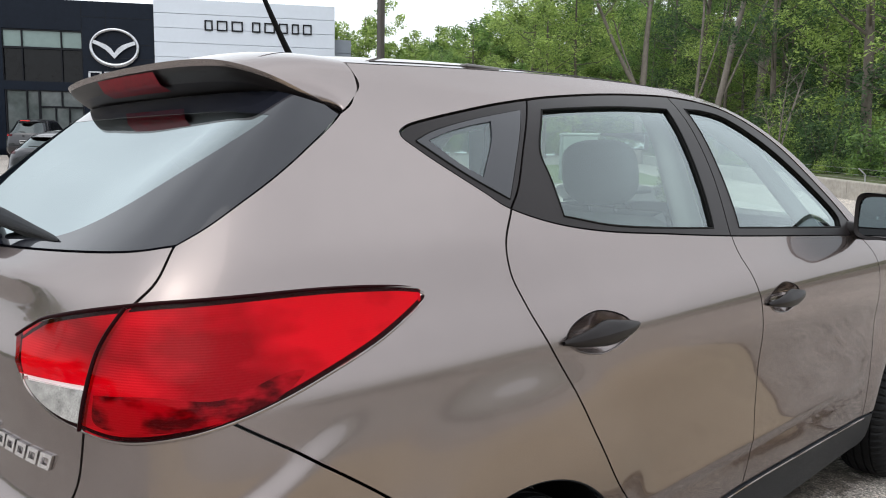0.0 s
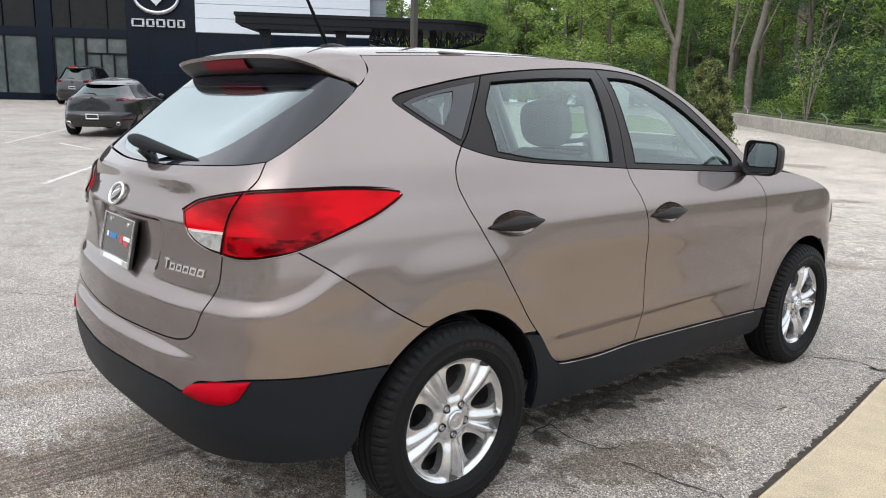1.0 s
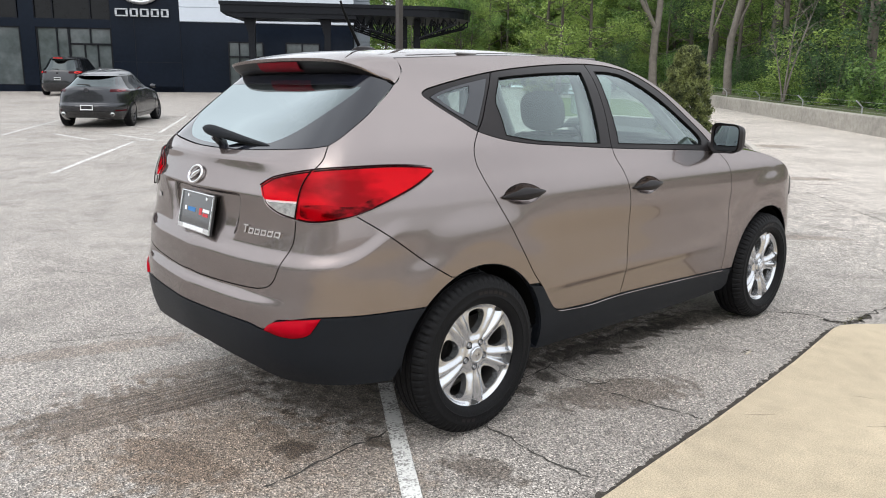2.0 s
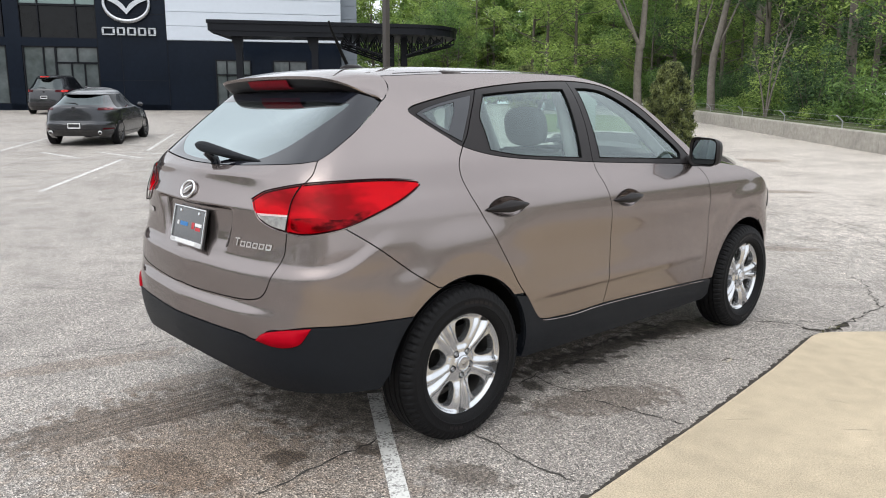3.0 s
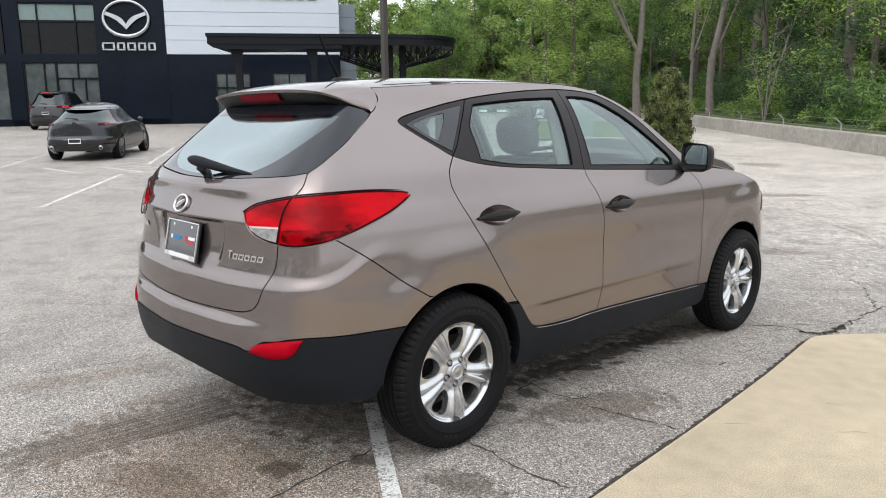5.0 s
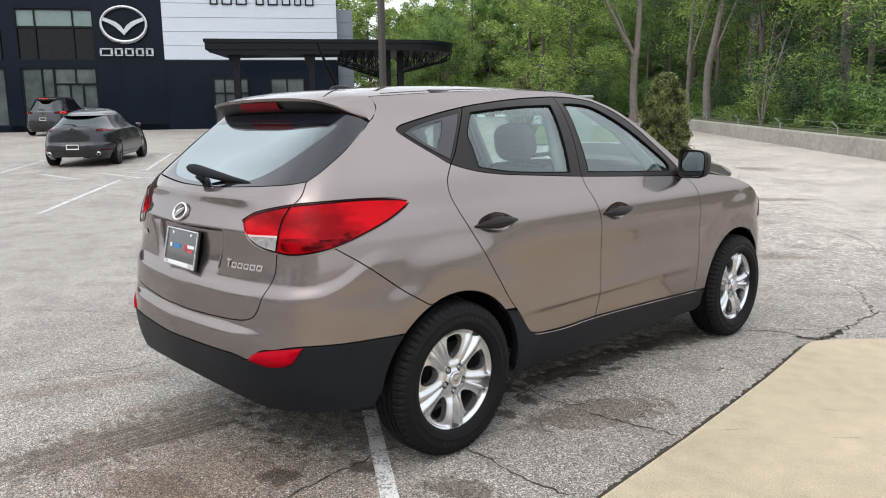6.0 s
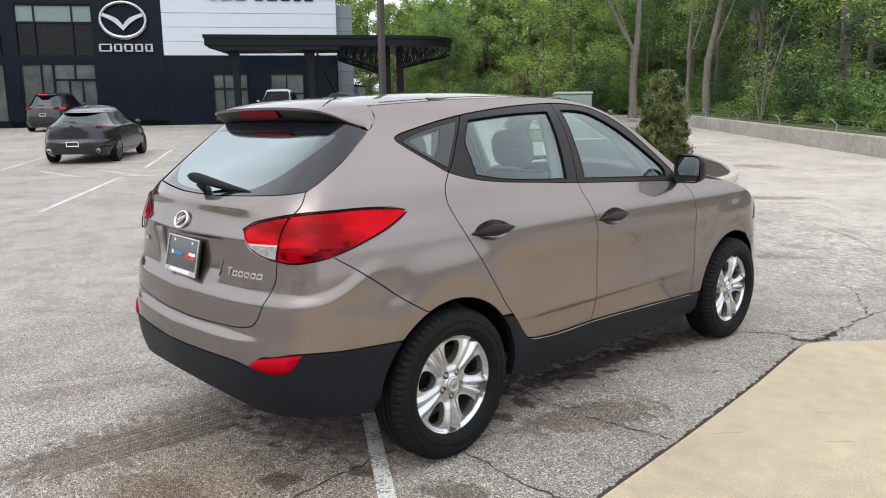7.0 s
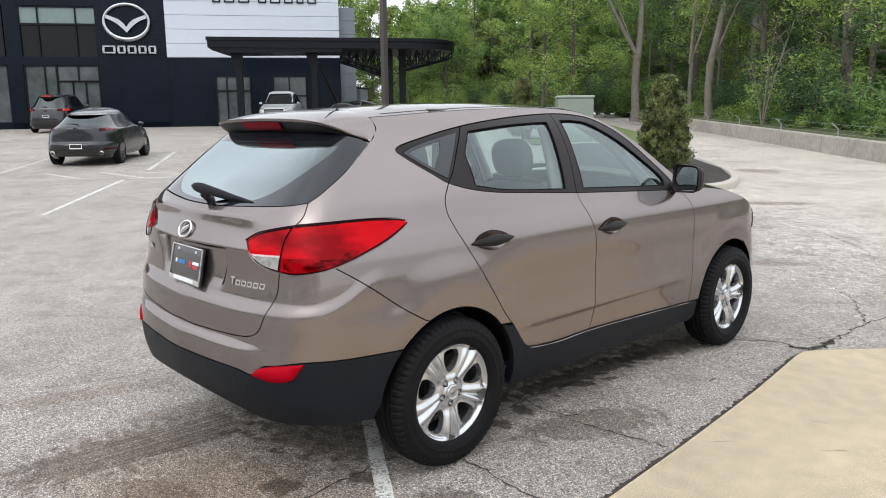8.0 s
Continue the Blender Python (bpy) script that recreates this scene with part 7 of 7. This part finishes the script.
# model lettering as plain open chrome bars
def raised(b, s0, s1, z0, z1, rise):
    """A thin raised strip on the tail, slanting with the lettering."""
    def at(u, v, out):
        z_ = z0 + (z1 - z0) * v
        s_ = s0 + (s1 - s0) * u + 0.25 * (z_ - 0.912)
        return skin(s_, z_ + rise * (s_ + 0.9), out)
    b.grid(lambda u, v: at(u, v, 0.005), 1, 1)
    for w in (0.0, 1.0):
        b.grid(lambda u, v: at(u, w, 0.001 + 0.004 * v), 1, 1)
        b.grid(lambda u, v: at(w, u, 0.001 + 0.004 * v), 1, 1)


for k in range(6):
    s0, bar = -0.943 + 0.0370 * k, Build()
    h, w, z0 = (0.034, 0.030, 0.912) if k == 0 else (0.023, 0.030, 0.912)
    raised(bar, s0, s0 + w, z0 + h - 0.006, z0 + h, 0.02)
    if k:
        raised(bar, s0, s0 + 0.006, z0, z0 + h - 0.006, 0.02), raised(bar, s0 + w - 0.006, s0 + w, z0, z0 + h - 0.006, 0.02)
        raised(bar, s0, s0 + w, z0 - 0.001, z0 + 0.005, 0.02)
    else:
        raised(bar, s0 + 0.012, s0 + 0.019, z0, z0 + h - 0.006, 0.02)
    part("letter_bar", bar, CHROME, tailgate)
for s0 in (-LEN - 0.53,):
    part("trim_level_bar", Build().grid(lambda u, v: skin(s0 + 0.07 * u, 0.955 + 0.022 * v, 0.004), 4, 2), CHROME, tailgate)
# number plate frame with a plain dealer insert
pm = Matrix.Translation((0, -0.837, 0.948)) @ pose(0, 0, 0, -12)
plate = part("plate_frame", Build().box(-0.158, 0.158, 0.0, 0.012, -0.084, 0.084, pm, 0.003), GLOSS_BLACK, tailgate, "chrome plate frame with a black insert", smooth=40)
rail = Build().box(-0.158, 0.158, -0.006, 0.001, 0.076, 0.084, pm, 0.002).box(-0.158, 0.158, -0.006, 0.001, -0.084, -0.060, pm, 0.002)
rail.box(-0.158, -0.150, -0.006, 0.001, -0.060, 0.076, pm, 0.002).box(0.150, 0.158, -0.006, 0.001, -0.060, 0.076, pm, 0.002)
part("frame_rim", rail, CHROME, plate, "chrome rim", smooth=40)
for x0, x1, z0, z1, ink in ((-0.115, -0.098, -0.004, 0.014, WHITE_INK), (-0.085, -0.010, -0.004, 0.014, BLUE_INK), (0.030, 0.055, -0.010, 0.018, RED_INK), (0.062, 0.125, 0.004, 0.018, WHITE_INK),
                            (0.068, 0.115, -0.014, 0.000, RED_INK), (-0.10, 0.10, -0.078, -0.062, WHITE_INK)):
    y = -0.0075 if z0 < -0.06 else -0.001
    part("insert_bar", Build().box(x0, x1, y, 0.0, z0, z1, pm), ink, plate)
for x in (-0.09, 0.09):
    part("plate_screw", Build().lathe([(-0.004, 0.0), (-0.004, 0.007), (0.0, 0.008)], 12, "y"), CHROME, plate, m=pm @ Matrix.Translation((x, 0, 0.062)))


# ---- other cars in the lot ----
def lot_car(name, label, m, length, half, height, paint, tall=False):
    """A parked car, its skin a stack of rounded plan outlines; panes, lamps and trims lie on that skin."""
    car_ = thing(name, label, "car", m=m)
    hr, hf = length * 0.5, length * 0.5
    zb = 0.22 if tall else 0.27
    H = height
    if tall:
        wide = soft(curve((0.20, 0.90), (0.42, 0.985), (0.62, 1.0), (0.64 * H, 0.97), (0.70 * H, 0.90), (0.90 * H, 0.74), (0.97 * H, 0.66), (H, 0.50)), 0.18, H, 0.03)
        tail = soft(curve((0.20, 0.93), (0.45, 0.985), (0.60, 1.0), (0.62 * H, 0.965), (0.68 * H, 0.93), (0.92 * H, 0.80), (0.96 * H, 0.80), (H, 0.55)), 0.18, H, 0.02)
    else:
        wide = soft(curve((0.20, 0.90), (0.38, 0.985), (0.55, 1.0), (0.64 * H, 0.965), (0.69 * H, 0.86), (0.90 * H, 0.64), (0.96 * H, 0.55), (H, 0.34)), 0.18, H, 0.03)
        tail = soft(curve((0.20, 0.93), (0.40, 0.985), (0.56, 1.0), (0.60, 0.998), (0.64, 0.972), (0.67 * H, 0.962), (0.70 * H, 0.94), (0.74 * H, 0.885), (0.86 * H, 0.73), (0.90 * H, 0.66), (0.95 * H, 0.50), (H, 0.10)), 0.18, H, 0.02)
    nose_ = soft(curve((0.20, 0.94), (0.42, 1.0), (0.50 * H, 0.97), (0.57 * H, 0.86), (0.62 * H, 0.62), (0.66 * H, 0.46), (0.75 * H, 0.34), (0.94 * H, 0.08), (H, -0.10)), 0.18, H, 0.03)
    nz = soft(curve((0.18, 5.0), (0.56 * H, 4.2), (0.68 * H, 3.4), (0.90 * H, 2.9), (H, 2.3)), 0.18, H, 0.04)

    def outline(q, z, out=0.0):
        """q: angle round the plan, 0 at the side, -90 at the tail."""
        c, sn = math.cos(radians(q)), math.sin(radians(q))
        reach, n = tail(z) * hr if sn < 0 else nose_(z) * hf, nz(z)
        return Vector(((wide(z) * half + out) * math.copysign(abs(c) ** (2 / n), c), (reach + out) * math.copysign(abs(sn) ** (2 / n), sn), z))

    def rear(x, z, out=0.006):
        f, n = min(abs(x) / (wide(z) * half), 0.999), nz(z)
        return Vector((x, -(tail(z) * hr + out) * (1 - f ** n) ** (1 / n), z))

    def front(x, z, out=0.006):
        f, n = min(abs(x) / (wide(z) * half), 0.999), nz(z)
        return Vector((x, (nose_(z) * hf + out) * (1 - f ** n) ** (1 / n), z))

    def flank(y, z, side, out=0.006):
        reach = tail(z) * hr if y < 0 else nose_(z) * hf
        f, n = min(abs(y) / reach, 0.999), nz(z)
        return Vector((side * (wide(z) * half + out) * (1 - f ** n) ** (1 / n), y, z))
    zs = [zb + (H - zb) * (k / 60) for k in range(61)]
    b = Build().grid(lambda u, v: outline(360 * u, zs[round(v * 60)]), 112, 60, close_u=True)
    top = len(b.v)
    crown_y = (tail(H) * -hr + nose_(H) * hf) / 2
    ring_ = [i * 61 + 60 for i in range(112)]
    b.v.append((0, crown_y, H + 0.02))
    b.f += [(ring_[i], ring_[(i + 1) % 112], top) for i in range(112)]
    body = part("body", b, paint, car_, smooth=50)

    def patch(name_, fn, nu, nv, mat_, label_="", parent=None):
        return part(name_, Build().grid(fn, nu, nv), mat_, parent or body, label_, smooth=60)
    z0, z1 = (0.655 * H, 0.925 * H) if tall else (0.715 * H, 0.885 * H)
    patch("rear_window", lambda u, v: rear((2 * u - 1) * half * wide(z0 + (z1 - z0) * v) * (0.86 if not tall else 0.84), z0 + (z1 - z0) * v), 20, 8, LOT_REAR_GLASS, "dark rear window")
    patch("windscreen", lambda u, v: front((2 * u - 1) * half * wide(0.66 * H + 0.28 * H * v) * 0.86, 0.66 * H + 0.28 * H * v), 20, 10, LOT_GLASS, "dark windscreen")
    for side in (1, -1):
        for y0, y1, t0, t1 in ((-0.27, -0.045, -0.21, -0.05), (-0.03, 0.205, -0.035, 0.06)):
            patch("window_pane", lambda u, v: flank(length * ((y0 + (y1 - y0) * u) * (1 - v) + (t0 + (t1 - t0) * u) * v), 0.665 * H + 0.255 * H * v, side), 8, 6, LOT_GLASS)
        zl, zh, xin = (0.565 * H, 0.63 * H, 0.50) if tall else (0.620 * H, 0.680 * H, 0.60)
        patch("tail_lamp", lambda u, v: rear(side * half * (xin + (0.945 - xin) * u), zl + 0.012 * (1 - u) + (zh - zl - 0.03 * (1 - u)) * v, 0.012), 14, 4, LOT_RED, "dark red tail lamp", car_)
        patch("tail_light_ring", lambda u, v: rear(side * half * ((0.80 if tall else 0.80) + (0.10 if tall else 0.07) * (0.4 + 0.6 * v) * math.cos(2 * math.pi * u)), (zl + zh) / 2 + (0.055 if tall else 0.034) * (0.4 + 0.6 * v) * math.sin(2 * math.pi * u), 0.018), 14, 2, LOT_RED_LIT if tall else LOT_RING, "", car_)
        patch("headlamp", lambda u, v: front(side * half * (0.55 + 0.38 * u), 0.525 * H + 0.04 * H * v, 0.012), 10, 4, CLEAR_LENS, "clear headlamp", car_)
        mir = Build().grid(lambda u, v: Vector((side * (half * 0.98 + 0.02 + 0.14 * v), length * 0.125 + 0.06 * math.sin(2 * math.pi * u) * (1 - 0.3 * v), 0.685 * H + 0.065 * math.cos(2 * math.pi * u) * (0.5 + 0.5 * math.sin(math.pi * min(v + 0.15, 1))))), 14, 6, close_u=True)
        part("door_mirror", mir, paint, car_, smooth=60)
        if not tall:
            part("tail_pipe", Build().lathe([(0.02, 0.035), (-0.06, 0.050), (-0.066, 0.040), (0.0, 0.03)], 18, "y"), CHROME, car_, m=Matrix.Translation((side * half * 0.66, -hr * 0.955, 0.36)))
        part("side_skirt", Build().grid(lambda u, v: flank(-hr * 0.92 + hr * 1.8 * u, 0.21 + 0.11 * v, side, 0.008), 30, 2), GLOSS_BLACK, car_, "black lower trim", smooth=60)
    patch("lower_bumper", lambda u, v: rear((2 * u - 1) * half * 0.93, zb - 0.005 + 0.17 * v, 0.010), 24, 4, GLOSS_BLACK, "black lower bumper", car_)
    patch("tailgate_groove", lambda u, v: rear((2 * u - 1) * half * 0.66, 0.36 * H + 0.012 * v, 0.004), 20, 1, GLOSS_BLACK)
    pz = (0.40 if tall else 0.315) * H
    patch("plate_recess", lambda u, v: rear((2 * u - 1) * 0.29, pz - 0.03 + 0.13 * H * v, 0.003), 10, 4, DARK_PAINT)
    plate_ = part("plate", Build().box(-0.155, 0.155, 0, 0.02, 0, 0.135, Matrix.Translation(rear(0, pz + 0.10, 0.03) - Vector((0, 0, 0.10))), 0.004), DARK_PAINT, car_, "blank dark plate in a white frame")
    frame_m = Matrix.Translation(rear(0, pz + 0.10, 0.037) - Vector((0, 0, 0.10)))
    part("plate_rim", Build().box(-0.155, 0.155, 0, 0.008, 0, 0.026, frame_m).box(-0.155, 0.155, 0, 0.008, 0.115, 0.135, frame_m).box(-0.155, -0.14, 0, 0.008, 0.026, 0.115, frame_m).box(0.14, 0.155, 0, 0.008, 0.026, 0.115, frame_m), WHITE_INK, plate_)
    part("rear_badge", Build().lathe([(0.0, 0.052), (-0.016, 0.056), (-0.02, 0.044), (-0.006, 0.036), (-0.004, 0.0)], 20, "y"), LOT_RIM, car_, m=Matrix.Translation(rear(0, (0.655 if not tall else 0.575) * H, 0.0)))
    for side in (1, -1):
        patch("bumper_reflector", lambda u, v: rear(side * half * (0.72 + 0.20 * u), (0.365 if tall else 0.44) + 0.035 * v, 0.012), 8, 2, LOT_RED, "", car_)
    if tall:
        patch("high_brake_lamp", lambda u, v: rear((2 * u - 1) * 0.22, z1 + 0.035 + 0.03 * v, 0.16), 8, 2, LOT_RED_LIT, "", car_)
    zsp = z1 + 0.012
    part("rear_spoiler", Build().grid(lambda u, v: rear((2 * u - 1) * half * 0.68, zsp + 0.03 * math.sin(math.pi * (1 - v) * 0.5), 0.02 + 0.15 * v), 16, 5).grid(lambda u, v: rear((2 * u - 1) * half * 0.68, zsp - 0.02 * v, 0.17 * (1 - v)), 16, 3), paint, car_, smooth=50)
    part("wiper", Build().tube([rear(-0.28, z0 + 0.05, 0.02), rear(0.02, z0 + 0.045, 0.035), rear(0.06, z0 + 0.02, 0.03)], [0.006, 0.014, 0.016], 6), GLOSS_BLACK, car_, smooth=60)
    patch("grille", lambda u, v: front((2 * u - 1) * 0.50, 0.40 * H + 0.145 * H * v, 0.010), 12, 5, GLOSS_BLACK, "dark grille", car_)
    rad = 0.33 if not tall else 0.36
    for side in (1, -1):
        for y in (-0.30 * length, 0.305 * length):
            w = part("wheel", Build().lathe([(-0.10, 0.62 * rad), (-0.11, 0.85 * rad), (-0.085, rad), (0.085, rad), (0.11, 0.90 * rad), (0.10, 0.70 * rad)], 32, "x"), RUBBER, car_, smooth=40, m=Matrix.Translation((side * (half - 0.12), y, rad)))
            rim = Build().lathe([(side * 0.03, 0.0), (side * 0.03, 0.70 * rad)], 24, "x")
            part("rim_dish", rim, GLOSS_BLACK, w)
            for k in range(10):
                part("rim_spoke", Build().box(-0.012, 0.012, -0.014, 0.014, 0.02, 0.70 * rad, Matrix.Translation((side * 0.075, 0, 0)) @ pose(0, 0, 0, 36 * k)), LOT_RIM, w)
            part("rim_ring", Build().lathe([(side * 0.07, 0.64 * rad), (side * 0.10, 0.66 * rad), (side * 0.10, 0.71 * rad)], 28, "x"), LOT_RIM, w, smooth=40)
            # no arch is cut: a black ring on the flank paints its shaded gap
            arch = Build().grid(lambda u, v: flank(y + (rad + 0.06 * v) * math.cos(math.pi * (1.06 * u - 0.03)), max(rad + (rad + 0.06 * v) * math.sin(math.pi * (1.06 * u - 0.03)), 0.215), side, 0.010), 28, 2)
            part("arch_gap_shade", arch, GLOSS_BLACK, car_, "black ring standing in for the shaded wheel arch gap", smooth=60)
    return car_


LOT_GLASS = mat("lot_car_glass", (0.006, 0.007, 0.008), 0.05, spec=0.06)
LOT_REAR_GLASS = glass_pane("lot_rear_glass", (0.05, 0.055, 0.06), 0.04, 1.75)
LOT_RED = mat("lot_car_red_lens", (0.05, 0.001, 0.004), 0.25, coat=0.15, spec=0.05)
LOT_RING = mat("lot_car_ring_lens", (0.16, 0.004, 0.010), 0.2, coat=0.4, spec=0.2)
# lit lamps: their glow is put into a bright base colour
LOT_RED_LIT = mat("lot_car_lit_lens", (0.85, 0.03, 0.025), 0.2, coat=0.5, spec=0.1)
LOT_RIM = mat("dark_alloy", (0.07, 0.07, 0.075), 0.3, 0.8)
GREY_PAINT = mat("machine_grey_paint", (0.036, 0.038, 0.043), 0.26, 0.7, vary=0.05, scale=2, coat=0.45)
DARK_PAINT = mat("dark_grey_paint", (0.028, 0.029, 0.033), 0.25, 0.6, vary=0.05, scale=2, coat=0.8)
WHITE_PAINT = mat("white_paint", (0.72, 0.73, 0.74), 0.3, vary=0.03, scale=2, coat=1.0)


def heading(x, y, fx, fy):
    """A car's pose on the ground, with its nose towards (fx, fy)."""
    f = Vector((fx, fy)).normalized()
    slope = ground_z(x + f.x, y + f.y) - ground_z(x - f.x, y - f.y)
    return Matrix.Translation(on_ground(x, y)) @ Matrix.Rotation(math.atan2(-f.x, f.y), 4, "Z") @ Matrix.Rotation(math.atan2(slope, 2), 4, "X")


lot_car("hatchback", "dark grey hatchback parked in the lot", heading(-19.65, 5.25, -0.822, 0.570), 4.46, 0.93, 1.50, GREY_PAINT)
lot_car("crossover", "dark grey crossover parked near the entrance", heading(-40.0, 10.0, -0.82, 0.57), 4.8, 1.06, 1.94, DARK_PAINT, True)
lot_car("white_crossover", "white crossover facing out beside the canopy", heading(-33.4, 19.4, 0.75, -0.66), 4.8, 0.95, 1.99, WHITE_PAINT, True)
lot_car("far_hatchback", "dark hatchback parked behind the canopy", heading(-33.2, 25.2, 0.9, 0.44), 4.5, 0.90, 1.45, DARK_PAINT)
